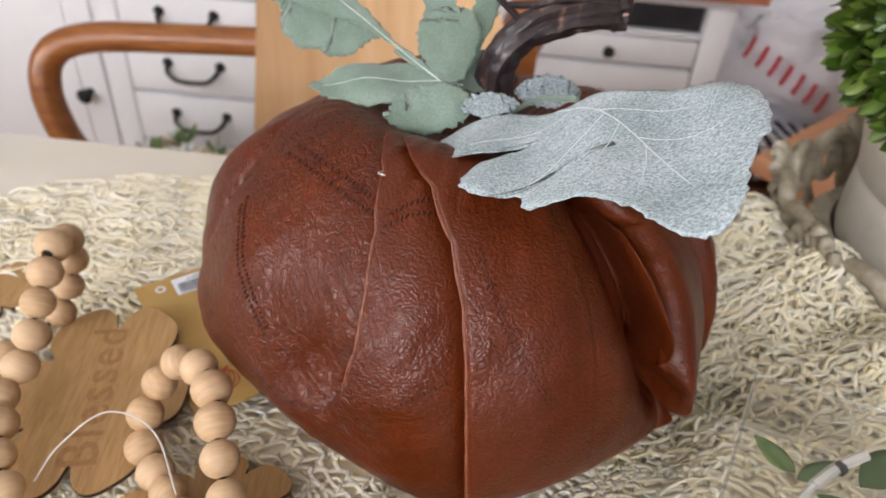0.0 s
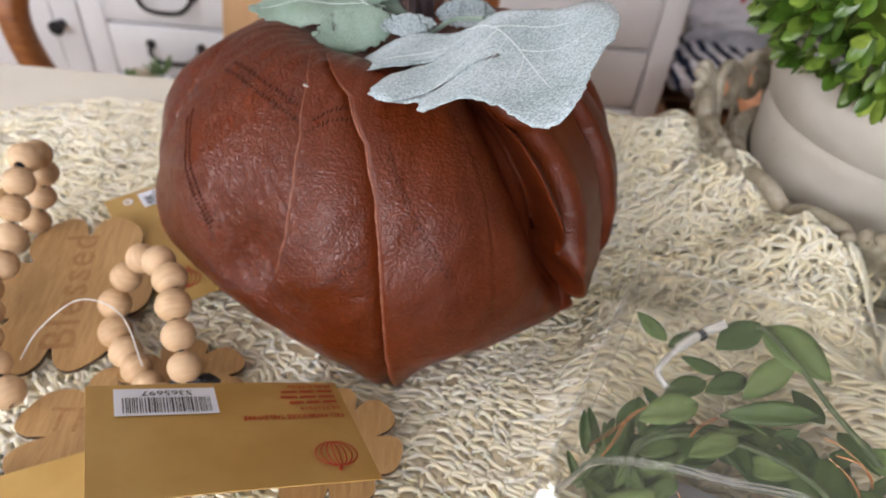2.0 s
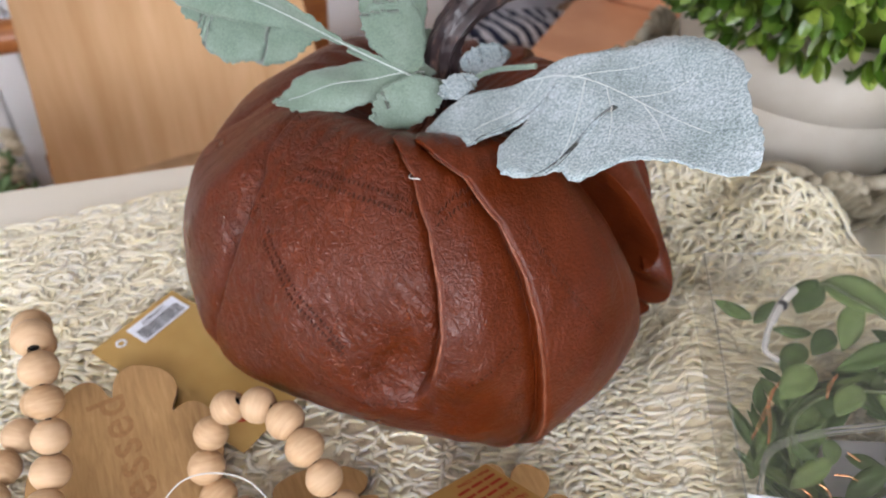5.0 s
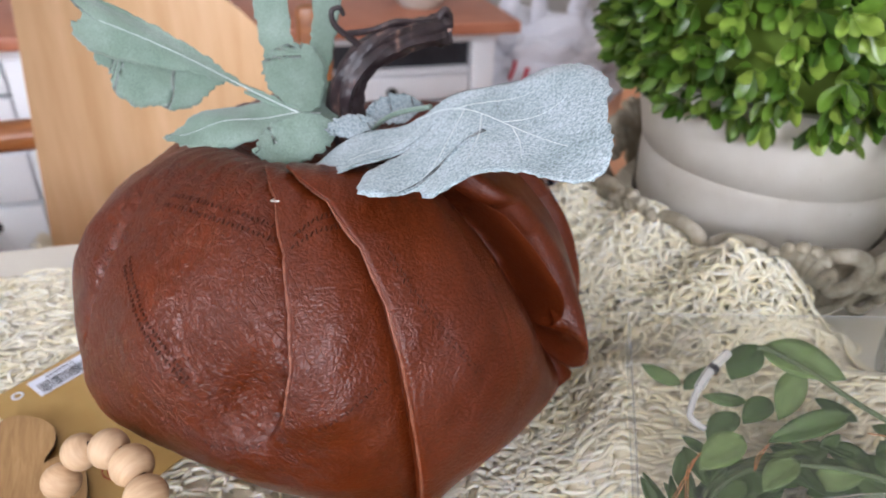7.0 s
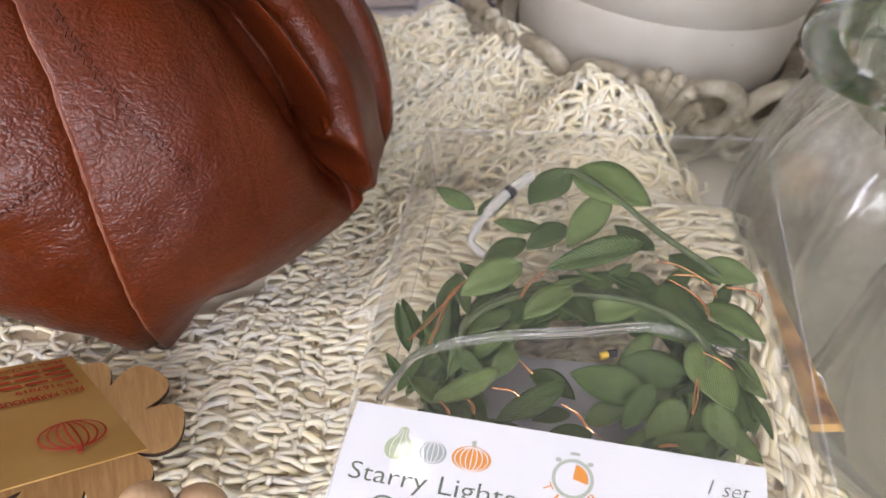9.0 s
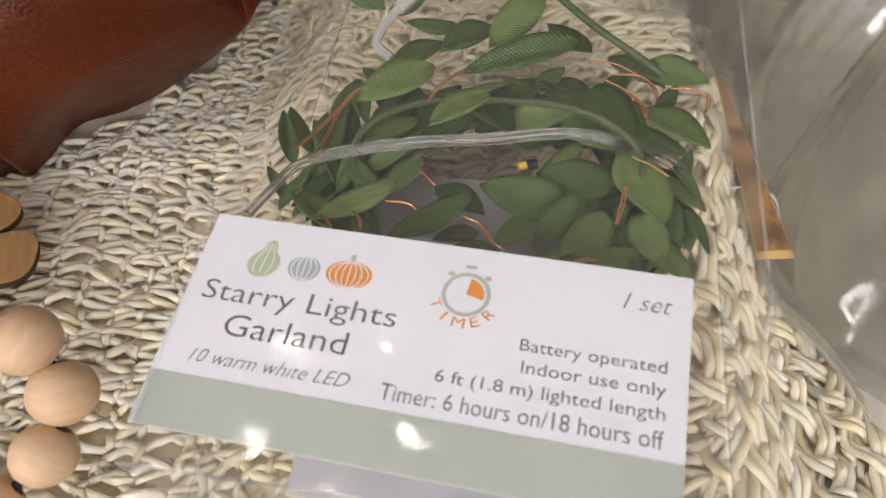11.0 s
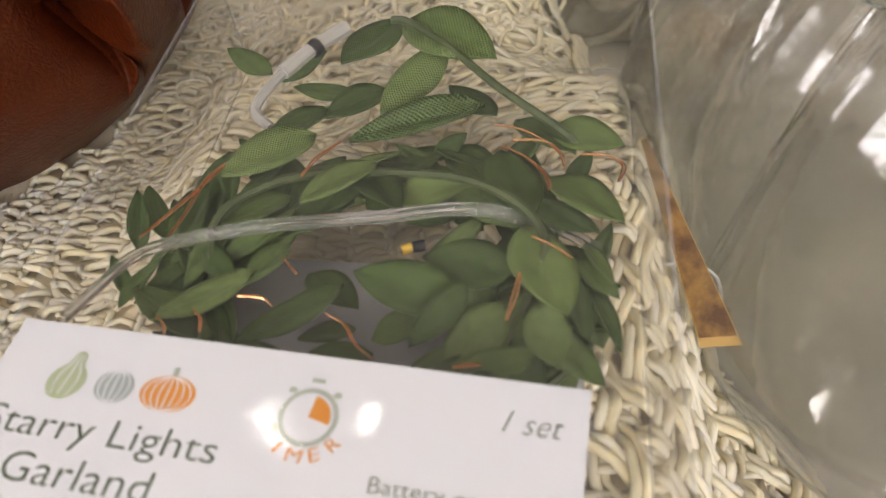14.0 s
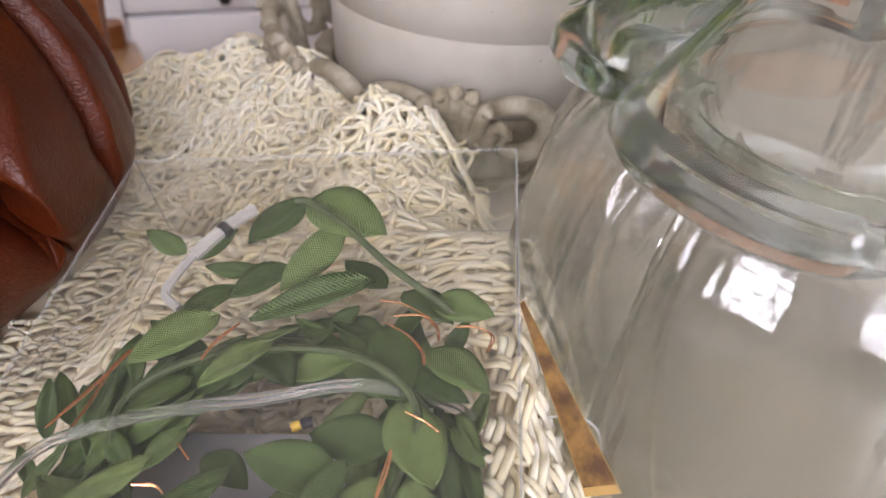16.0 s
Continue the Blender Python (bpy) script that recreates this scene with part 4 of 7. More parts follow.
def gourd_surface(az, phi):
    """Points of the gourd: bearings in degrees and phi from the top in radians, as arrays of one shape."""
    z, r = GC.z + GZ * np.cos(phi), GA * np.sin(phi)
    per_degree = GA * 1000 * math.pi / 180 * (0.35 + 0.65 * np.sin(phi))
    d, lean = np.zeros_like(az), np.zeros_like(az)
    for line, lip, dip, left, right, over, rise, (z0, z1), (z2, z3) in PLEATS:
        u = turn_from(az, line(z)) * per_degree
        amp = ease(z0, z1, z) * (1 - 0.85 * ease(z2, z3, z))
        up = np.sqrt(1 - (1 - np.clip(u / rise, 0.0, 1.0)) ** 2)
        near = (u > -45) & (u < 45)
        d += amp * near * np.where(u >= 0, ((lip + dip) * up - dip) * np.exp(-(u / right) ** 2), -dip * np.exp(np.minimum(u, 0.0) / left))
        lean -= amp * near * over * up * np.exp(-(np.maximum(u, 0.0) / 4.5) ** 2) * (u >= 0)
    # the deep pocket and its overhanging lip
    deep = ease(0.030, 0.066, z) * (1 - 0.75 * ease(0.126, 0.150, z))
    u = turn_from(az, FOLD_P(z)) * per_degree - 15.0 * deep
    up = np.sqrt(1 - (1 - np.clip(u / 3.2, 0.0, 1.0)) ** 2)
    d += deep * np.where(u >= 0, (33.0 * up - 27.0) * np.exp(-(np.maximum(u - 3.2, 0.0) / 10.0) ** 2), -27.0 * np.clip((u + 15.0 * deep + 31.0) / 31.0, 0.0, 1.0) ** 2.3)
    lean -= deep * 18.0 * up * np.exp(-(np.maximum(u - 3.2, 0.0) / 12.0) ** 2) * (u >= 0)

    def swell(a0, z0, wa, wz, height):
        return height * np.exp(-(turn_from(az, a0) / wa) ** 2 - ((z - z0) / wz) ** 2)

    # the bowl at the foot of the first pleat, the cushion beside it and the drawn-in underside
    d += swell(-120.5, 0.084, 5.5, 0.012, -5.5) + swell(-124, 0.064, 9, 0.009, 2.6) + swell(-139, 0.094, 13, 0.024, 4.6) + swell(-131, 0.03, 20, 0.030, -8.0)
    d += swell(-150, 0.03, 12, 0.03, -3.5) + swell(-154, 0.060, 7, 0.014, 2.4) + swell(-104, 0.105, 6, 0.045, 1.2) + swell(-75, 0.085, 11, 0.040, 3.0)
    d += swell(-77, 0.012, 9, 0.02, -6.0) + swell(-93, 0.015, 7, 0.03, 4.5) + swell(-105, 0.030, 6, 0.028, 2.5) + swell(-47.5, 0.10, 4.5, 0.035, 1.0) + swell(-33, 0.095, 9, 0.04, -2.5) + swell(-47, 0.048, 7, 0.026, 4.5)
    d += swell(-179, 0.095, 6.0, 0.03, 2.5) + swell(-178, 0.124, 10, 0.022, 4.0) + swell(-20, 0.02, 16, 0.03, 2.5) + swell(178, 0.06, 9, 0.03, -2.0)
    # slack in the hide: soft waves at two sizes, and gathers that fan out from the crown
    c, s = np.cos(np.radians(az)), np.sin(np.radians(az))
    d += 0.55 * np.sin(9 * c + 60 * z) * np.sin(8 * s - 42 * z + 1.3) + 0.30 * np.sin(23 * c - 130 * z + 0.6) * np.sin(19 * s + 110 * z) + 0.16 * np.sin(47 * s + 210 * z + 1.0) * np.sin(51 * c - 170 * z)
    d += 0.35 * ease(0.120, 0.150, z) * np.sin(np.radians(az) * 46 + 9 * c + 70 * z)
    r = r + d * 0.001 * ease(0.02, 0.07, r)
    z = z + d * 0.0004 * np.cos(phi)
    keep = np.exp(-(turn_from(az, -92) / 9.0) ** 2)
    r = r * np.where(z < 0.050, 1 - (0.165 - 0.115 * keep) * ((0.050 - np.clip(z, 0.004, 0.050)) / 0.044) ** 1.25, 1.0)
    z = z - 0.030 * np.exp(-(r / 0.042) ** 3)
    z = z - 0.010 * np.exp(-(turn_from(az, 152) / 34.0) ** 2) * ease(0.095, 0.135, z)
    z = z - 0.009 * np.exp(-(turn_from(az, 62) / 38.0) ** 2) * ease(0.095, 0.135, z)
    a = np.radians(az) + lean * 0.001 / np.maximum(r, 0.03)
    return np.stack([GC.x + r * np.cos(a), GC.y + r * np.sin(a), np.maximum(z, 0.0046)], -1)


# columns that follow the pleats, close together at each fold
columns = set(np.round(np.arange(-180.0, 180.0, 0.42), 3))
for at, f in ANCHORS:
    columns |= set(np.round(turn_from(at + np.concatenate([np.arange(-1.4, 0.0, 0.14), np.arange(0.0, 2.4, 0.075)]), 0.0), 3))
columns |= set(np.round(np.arange(-53.0, -43.0, 0.07), 3))
columns = np.array(sorted(columns))
PHI_END = math.acos((0.0052 - GC.z) / GZ)
NA, NP = len(columns), 210
phis = np.linspace(0.05, PHI_END, NP + 1)
heights = GC.z + GZ * np.cos(phis)
marks = np.array([ANCHORS[-1][0] - 360] + [a for a, f in ANCHORS] + [ANCHORS[0][0] + 360])
lines = np.array([ANCHORS[-1][1](heights) - 360] + [f(heights) for a, f in ANCHORS] + [ANCHORS[0][1](heights) + 360])
bearing = np.array([np.interp(columns, marks, lines[:, j]) for j in range(NP + 1)])
skin = gourd_surface(bearing, np.repeat(phis[:, None], NA, 1))
verts = [tuple(p) for p in skin.reshape(-1, 3)]
low = len(verts)
verts += [(GC.x + (p[0] - GC.x) * 0.88, GC.y + (p[1] - GC.y) * 0.88, 0.0046) for p in skin[-1]]
faces = []
for j in range(NP + 1):
    for i in range(NA):
        a, b = j * NA + i, j * NA + (i + 1) % NA
        faces.append((a, a + NA, b + NA, b))
faces.append(tuple(range(low, low + NA)))
faces.append(tuple(reversed(range(NA))))
gourd = thing("leather_pumpkin", (GC.x, GC.y, 0.0046), "pleated rust-brown leather pumpkin with dark stem and frosted leaves", "decorative pumpkin")
part("body", mesh_of("body", verts, faces, leather), leather, gourd, "creased rust-brown leather")


def on_gourd(az, z, out=0.0):
    phi = math.acos(max(-1, min(1, (z - GC.z) / GZ)))
    p, q, s = (Vector(v) for v in gourd_surface(np.array([az, az, az + 0.4]), np.array([phi, phi + 0.01, phi])))
    n = (q - p).cross(s - p).normalized()
    if n.dot(p - GC) < 0:
        n = -n
    return p + n * out


def stitch_row(points, gap, both=True, thick=0.00044, out=0.00012):
    """Sunken zigzag stitches along a line of (bearing, height) on the leather."""
    bm = bmesh.new()
    line = smooth_path([(a, z * 1000, 0) for a, z in points], 40)
    rr = random.Random(len(points))
    run, last = 0.0, None
    k = 0
    for q in line:
        p = on_gourd(q.x, q.y / 1000)
        if last is not None:
            run += (p - last).length
        last = p
        if run >= gap:
            run = 0.0
            k += 1
            for off in ((-1.4, 1.4) if both else (0.0,)):
                tilt = (0.9 if k % 2 else -0.9) * rr.uniform(0.6, 1.2)
                a = on_gourd(q.x - 0.20, q.y / 1000 + (off - tilt * 0.6) / 1000, out)
                b = on_gourd(q.x + 0.20, q.y / 1000 + (off + tilt * 0.6) / 1000, out)
                tube(bm, [a, (a + b) / 2, b], thick * rr.uniform(0.8, 1.2), 5)
    return part("stitching", bm, stitch_mat, gourd, "dark sunken stitch marks")


def lip_highlight(line, lo, hi, reach):
    """The ridge along the fold of a pleat, its highlight put into a paler colour."""
    pts = []
    for k in range(70):
        z = lo + (hi - lo) * k / 69
        pts.append(on_gourd(float(line(z)) + reach, z, -0.00035))
    part("folded_edge", tube(bmesh.new(), pts, lambda t: 0.00085 * min(1.0, 0.15 + 6 * t, 0.15 + 6 * (1 - t)) * (1 + 0.25 * math.sin(37 * t) * math.sin(91 * t)), 8), highlight_edge, gourd, "fold of a pleat with its highlight in paler leather")


lip_highlight(FOLD_A, 0.076, 0.1445, 0.75)
lip_highlight(FOLD_B, 0.020, 0.1450, 0.75)
stitch_row([(-157, 0.1322), (-153, 0.1330), (-142, 0.1337), (-130, 0.1332), (-118.5, 0.1308)], 0.0017)
stitch_row([(-156, 0.1146), (-152, 0.1112), (-143, 0.1035), (-135, 0.0960), (-131, 0.0890)], 0.0017)
stitch_row([(-114.6, 0.1300), (-109, 0.1340), (-103, 0.1348)], 0.0018, True, 0.00038, 0.00004)
stitch_row([(-109, 0.0780), (-102, 0.0860), (-96, 0.0915)], 0.0019, False, 0.00034, 0.00002)
stitch_row([(-93.0, 0.1280), (-88.5, 0.1140), (-83.8, 0.1000), (-79.6, 0.0870)], 0.0020, True, 0.00030, -0.00004)
stitch_row([(-146, 0.0770), (-134, 0.0713), (-126, 0.0676), (-118, 0.0690)], 0.0020, False, 0.00034, 0.00002)

# stem with a curled tendril
STEM = [(0.0835, 0.315, 0.126), (0.0800, 0.3155, 0.146), (0.0825, 0.3140, 0.159), (0.0925, 0.3140, 0.1690), (0.1080, 0.3165, 0.1738), (0.1225, 0.3200, 0.1745), (0.1290, 0.3215, 0.1748)]
bm = tube(bmesh.new(), smooth_path(STEM, 14), lambda t: 0.0073 - 0.0014 * t + 0.0011 * max(0, t - 0.85) * 8, 40,
          shape=lambda a, t: 1 + 0.15 * math.sin(5 * a + 5 * t) + 0.07 * math.sin(11 * a - 7 * t) + 0.05 * math.sin(2 * a + 16 * t) + 0.03 * math.sin(3 * a + 60 * t))
part("stem", bm, stem_mat, gourd, "dark plum-brown ridged stem")
tip = Vector(STEM[-1])
bm = tube(bmesh.new(), [tip - Vector((0.0012, 0, 0)), tip + Vector((0.0008, 0.0002, 0))], 0.0056, 18, shape=lambda a, t: 1 + 0.15 * math.sin(3 * a + 1))
part("stem_cut", bm, stem_cut, gourd, "paler cut end of the stem")
bm = tube(bmesh.new(), smooth_path([(0.0905, 0.3135, 0.1685), (0.0844, 0.3140, 0.1745), (0.0770, 0.3145, 0.1810), (0.0755, 0.3148, 0.1868), (0.0790, 0.3147, 0.1882), (0.0806, 0.3148, 0.1850)], 6), lambda t: 0.0016 - 0.0007 * t, 8)
tube(bm, smooth_path([(0.0815, 0.3142, 0.1775), (0.0933, 0.3150, 0.1782), (0.1032, 0.3143, 0.1812), (0.1159, 0.3166, 0.1800), (0.1275, 0.3210, 0.1800)], 6), lambda t: 0.0014, 8)
tube(bm, smooth_path([(0.1255, 0.3200, 0.1800), (0.1290, 0.3205, 0.1835), (0.1315, 0.3210, 0.1790), (0.1310, 0.3215, 0.1720)], 5), lambda t: 0.0019, 8)
part("tendril", bm, stem_mat, gourd, "thin curled tendril")


def cloth_leaf(name, parent, outline, m, bow, material, back=None, label="", fine=True, veins=(), seed=1, under=True):
    """A fabric leaf: outline in mm round its midrib, bow(a, b) its height in mm; veins as lines of (a, b)."""
    rr = random.Random(seed)
    pts = smooth_path([(a, b, 0) for a, b in outline] + [(outline[0][0], outline[0][1], 0)], 7)[:-1]
    if fine:
        pts = [Vector((p.x + rr.uniform(-0.75, 0.75), p.y + rr.uniform(-0.75, 0.75), 0)) for p in pts]
    a0, a1 = min(p.x for p in pts), max(p.x for p in pts)
    bmid = [p.y for p in pts]
    K = 7
    verts, faces = [], []
    spine = [Vector((min(max(p.x, a0 + 0.12 * (a1 - a0)), a1 - 0.12 * (a1 - a0)), 0.25 * (min(bmid) + max(bmid)), 0)) for p in pts]
    n = len(pts)
    for side in (0, 1):
        for k in range(K + 1):
            for p, s in zip(pts, spine):
                q = s + (p - s) * (k / K)
                h = bow(q.x, q.y) + 0.25 * noise.noise((q.x * 0.3, q.y * 0.3, seed))
                verts.append(m @ Vector((q.x / 1000, q.y / 1000, (h - side * 0.55) / 1000)))
    off = n * (K + 1)
    for k in range(K):
        for i in range(n):
            a, b = k * n + i, k * n + (i + 1) % n
            faces.append((a, b, b + n, a + n))
            faces.append((a + off, a + n + off, b + n + off, b + off))
    for i in range(n):
        a, b = K * n + i, K * n + (i + 1) % n
        faces.append((a, b, b + off, a + off))
    me = mesh_of(name, verts, faces, material)
    if back is not None:
        me.materials.append(back.m)
        idx = np.zeros(len(me.polygons), dtype=np.int32)
        for k in range(K):
            for i in range(n):
                idx[(k * n + i) * 2 + 1] = 1
        me.polygons.foreach_set("material_index", idx)
    leaf = part(name, me, material, parent, label)
    if veins:
        bm = bmesh.new()
        for line, r in veins:
            path = [m @ Vector((q.x / 1000, q.y / 1000, (bow(q.x, q.y) + 0.1) / 1000)) for q in smooth_path([(a, b, 0) for a, b in line], 6)]
            tube(bm, path, lambda t, r=r: 0.62 * r * (1 - 0.6 * t), 6, 0.6)
        part("vein", bm, vein_mat, leaf, "pale raised veins")
    return leaf


# the broad frosted leaf in front of the stem
m_big = frame_of((0.1086, 0.2776, 0.1524), (0.1541, -0.9798, 0.1273), (0.8941, 0.1931, 0.4042))
m_big = m_big @ Matrix.Translation((-0.0010, -0.0010, 0.0))
BIG = [(-11, -23), (-14, -38), (-12, -54), (2, -59), (15, -57), (20, -45), (21, -24), (28, -44), (42, -54), (50, -47), (54, -39), (63, -40), (73, -27), (84, -19), (96, -14), (107, -8), (104, 2), (92, 13), (79, 27), (66, 33), (52, 34), (38, 31), (27, 24), (13, 9), (2, -6), (-4, -16)]
cloth_leaf("leaf", gourd, BIG, m_big, lambda a, b: 4.5 * math.sin((a + 10) / 38) + 0.0016 * b * b + 2.2 * math.sin(b * 0.12 + a * 0.06) + 3.2 + 7.0 * smoothstep(45, 115, a), velvet, velvet_green, "broad silvery frosted leaf",
           veins=[([(0, -8), (18, -2), (45, 1), (86, 0)], 0.0007), ([(30, -1), (38, -12), (46, -26), (50, -36)], 0.00045), ([(40, 0), (52, -10), (62, -22)], 0.00045), ([(56, 1), (68, -5), (78, -12)], 0.0004), ([(24, -2), (36, 12), (46, 24)], 0.00045), ([(50, 1), (60, 12), (66, 22)], 0.0004), ([(10, -6), (12, -22), (12, -44)], 0.00045)], seed=3)
OVAL = [(0, 0), (8, -7), (22, -11), (38, -11.5), (52, -8), (62, -2), (64, 1), (56, 7), (40, 11), (22, 10), (8, 6)]
# leaves lying over the crown
m = frame_of((0.0660, 0.3040, 0.1480), (-0.0680, 0.0130, -0.0090), (0.05, -0.85, -0.45))
cloth_leaf("leaf", gourd, OVAL, m, lambda a, b: -0.02 * (b - 2) ** 2 + 4.0 * math.sin(a / 22) + 1.2 * math.sin(a * 0.2 + b * 0.2), velvet_green, velvet_green, "sage green velvety leaf", veins=[([(0, 0), (30, 0), (58, 1)], 0.0006)], seed=5)
m = frame_of((0.0700, 0.2930, 0.1470), (-0.0370, -0.0050, -0.0045), (0.02, -0.55, -0.80))
cloth_leaf("leaf", gourd, [(a * 0.56, b * 0.86 + 1.5) for a, b in OVAL], m, lambda a, b: -0.012 * b * b + 1.5 * math.sin(a * 0.18), velvet_green, velvet_green, "small rounded sage green leaf", seed=6)
m = frame_of((0.0880, 0.2960, 0.1450), (-0.0260, -0.0120, 0.0030), (0.2, -0.65, -0.6))
cloth_leaf("leaf", gourd, [(a * 0.42, b * 0.45) for a, b in OVAL], m, lambda a, b: -0.02 * b * b, velvet, velvet_green, "narrow folded silvery leaf", seed=7)
m = frame_of((0.0640, 0.3080, 0.1460), (0.0300, 0.0400, 0.0040), (-0.5, 0.3, 0.25))
cloth_leaf("leaf", gourd, [(a * 0.6, b * 0.9) for a, b in OVAL], m, lambda a, b: -0.012 * b * b, velvet_green, olive_back, "sage green velvety leaf", seed=8)
m = frame_of((0.0890, 0.3140, 0.1395), (0.0400, 0.0030, -0.0010), (0.0, 0.6, 0.75))
cloth_leaf("leaf", gourd, [(a * 0.46, b * 0.60 + 3) for a, b in OVAL], m, lambda a, b: 0.015 * b * b, velvet, velvet_green, "blue-grey velvety leaf", seed=9)
# lobed leaves that stand up behind the stem
m = frame_of((0.0640, 0.2985, 0.1465), (-0.0880, 0.0720, 0.0330), (-0.10, 0.10, -1.0))
TWO = [(0, -1.2), (24, -1.3), (42, -2.0), (54, -6), (68, -9), (82, -12), (100, -14), (112, -12), (118, -7), (112, -2), (116, 3), (114, 9), (104, 12), (84, 9), (66, 6), (52, 4), (40, 1.6), (22, 1.2)]
cloth_leaf("leaf", gourd, TWO, m, lambda a, b: 0.02 * b * b - 3.0 * math.sin(a / 30) + 1.5 * math.sin(b * 0.3 + a * 0.06), velvet_green, velvet_green, "long upright sage green leaf",
           veins=[([(0, 0), (40, 0), (105, -2)], 0.0009)], seed=10)
LOW = [(50, 0), (58, 2), (70, 1), (90, 1), (104, 4), (109, 10), (107, 17), (99, 20), (95, 26), (84, 29), (75, 26), (66, 25), (58, 19), (53, 11), (48, 4)]
cloth_leaf("leaf", gourd, LOW, m @ Matrix.Translation((0, 0, -0.0035)), lambda a, b: 0.008 * b * b - 3.0 * math.sin(a / 30) + 1.2 * math.sin(b * 0.25 + a * 0.08), velvet_green, olive_back, "rounded grey-green lobed leaf", seed=12)
m = frame_of((0.0635, 0.3020, 0.1465), (0.0100, 0.0600, 0.0480), (0.95, 0.05, 0.10))
PRONG = [(6, -10), (18, -15), (30, -18), (46, -20), (66, -22), (80, -21), (85, -15), (74, -9), (54, -7), (34, -6), (16, -5)]
cloth_leaf("leaf", gourd, PRONG, m, lambda a, b: 0.014 * b * b + 2.0 * math.sin(a / 20), velvet_green, velvet_green, "upright pale green leaf lobe", veins=[([(8, -8), (36, -12), (74, -16)], 0.0008)], seed=11)
FAN = [(2, -5), (10, -14), (20, -19), (30, -20), (36, -14), (38, -6), (36, 2), (28, 6), (16, 5), (4, 1)]
cloth_leaf("leaf", gourd, FAN, m @ Matrix.Translation((0, 0, -0.0014)), lambda a, b: 0.010 * b * b + 2.0 * math.sin(a / 20) - 0.5, velvet_green, velvet_green, "pale green blade of a lobed leaf", seed=15)
PRONG = [(8, -3), (22, -2), (38, 1), (54, 4), (70, 7), (80, 12), (82, 18), (72, 19), (56, 16), (40, 12), (24, 8), (12, 4)]
cloth_leaf("leaf", gourd, PRONG, m @ Matrix.Translation((0, 0, 0.0012)), lambda a, b: 0.006 * b * b + 2.0 * math.sin(a / 20), velvet_green, velvet_green, "upright pale green leaf lobe", veins=[([(10, 0), (36, 6), (72, 13)], 0.0006)], seed=14)
part("leaf_stalk", tube(bmesh.new(), smooth_path([(0.083, 0.309, 0.134), (0.072, 0.303, 0.143), (0.058, 0.305, 0.1475), (0.038, 0.321, 0.1545)], 5), lambda t: 0.0015 - 0.0007 * t, 8), velvet_green, gourd, "pale green leaf stalk")
part("leaf_stalk", tube(bmesh.new(), smooth_path([(0.087, 0.309, 0.134), (0.096, 0.298, 0.146), (0.107, 0.281, 0.1545)], 5), 0.0012, 8), velvet_green, gourd, "pale green leaf stalk")
part("thread_end", tube(bmesh.new(), smooth_path([on_gourd(-124.0, 0.1425, 0.0004), on_gourd(-122.5, 0.1405, 0.0010), on_gourd(-120.8, 0.1392, 0.0016), on_gourd(-118.9, 0.1388, 0.0008)], 5), 0.00032, 6), nylon, gourd, "loose white thread end")

# ---- bead garland with wooden leaves ----
garland = thing("bead_garland", (-0.06, 0.22, 0.004), "natural wooden bead garland with engraved leaf charms on the runner", "bead garland")
BR = 0.0074


def bead_mesh():
    bm = bmesh.new()
    prof = []
    for k in range(0, 13):
        a = math.pi * (0.10 + 0.80 * k / 12)
        prof.append((BR * math.sin(a), -BR * 0.97 * math.cos(a)))
    hole = BR * math.sin(math.pi * 0.10) * 0.92
    prof = [(hole, prof[0][1] + 0.0018)] + prof + [(hole, prof[-1][1] - 0.0018)]
    lathe(bm, prof, 22, (0, 0, 0))
    me = from_bm("bead", bm, bead_wood)
    me.materials.append(hole_shade.m)
    for p in me.polygons:
        if len(p.vertices) > 4 or abs(p.center.z) > BR * 0.90 and math.hypot(p.center.x, p.center.y) < hole * 1.02:
            p.material_index = 1
    return me


BEAD = bead_mesh()
strings = [
    # the arch that stands up beside the gourd
    [(-0.0300, 0.1880, 0.0170), (-0.0370, 0.1950, 0.0175), (-0.0444, 0.2045, 0.0178), (-0.0516, 0.2137, 0.0180), (-0.0588, 0.2245, 0.0195), (-0.0600, 0.2350, 0.0275), (-0.0548, 0.2430, 0.0375), (-0.0460, 0.2448, 0.0480), (-0.0350, 0.2365, 0.0540), (-0.0275, 0.2250, 0.0545), (-0.0239, 0.2125, 0.0510), (-0.0205, 0.2010, 0.0445), (-0.0170, 0.1900, 0.0370)],
    # the upright row beyond the engraved charm, doubling back behind itself
    [(-0.0940, 0.1910, 0.0190), (-0.1020, 0.2020, 0.0240), (-0.1090, 0.2135, 0.0280), (-0.1135, 0.2270, 0.0300), (-0.1185, 0.2395, 0.0320), (-0.1141, 0.2516, 0.0365), (-0.1105, 0.2600, 0.0470), (-0.1093, 0.2700, 0.0560), (-0.1085, 0.2805, 0.0640), (-0.1085, 0.2925, 0.0695), (-0.1100, 0.3060, 0.0625), (-0.1115, 0.3090, 0.0490), (-0.1150, 0.3050, 0.0360), (-0.1200, 0.3000, 0.0230), (-0.1290, 0.2890, 0.0180), (-0.1370, 0.2770, 0.0160), (-0.1420, 0.2640, 0.0150), (-0.1440, 0.2500, 0.0145), (-0.1430, 0.2360, 0.0140)],
    # the coil in front, under the upper card
    [(0.0230, 0.1130, 0.0360), (0.0370, 0.1130, 0.0395), (0.0510, 0.1150, 0.0420), (0.0640, 0.1165, 0.0415), (0.0760, 0.1140, 0.0370), (0.0800, 0.1040, 0.0280), (0.0730, 0.0950, 0.0200), (0.0600, 0.0900, 0.0150), (0.0460, 0.0880, 0.0140), (0.0320, 0.0890, 0.0140)],
]
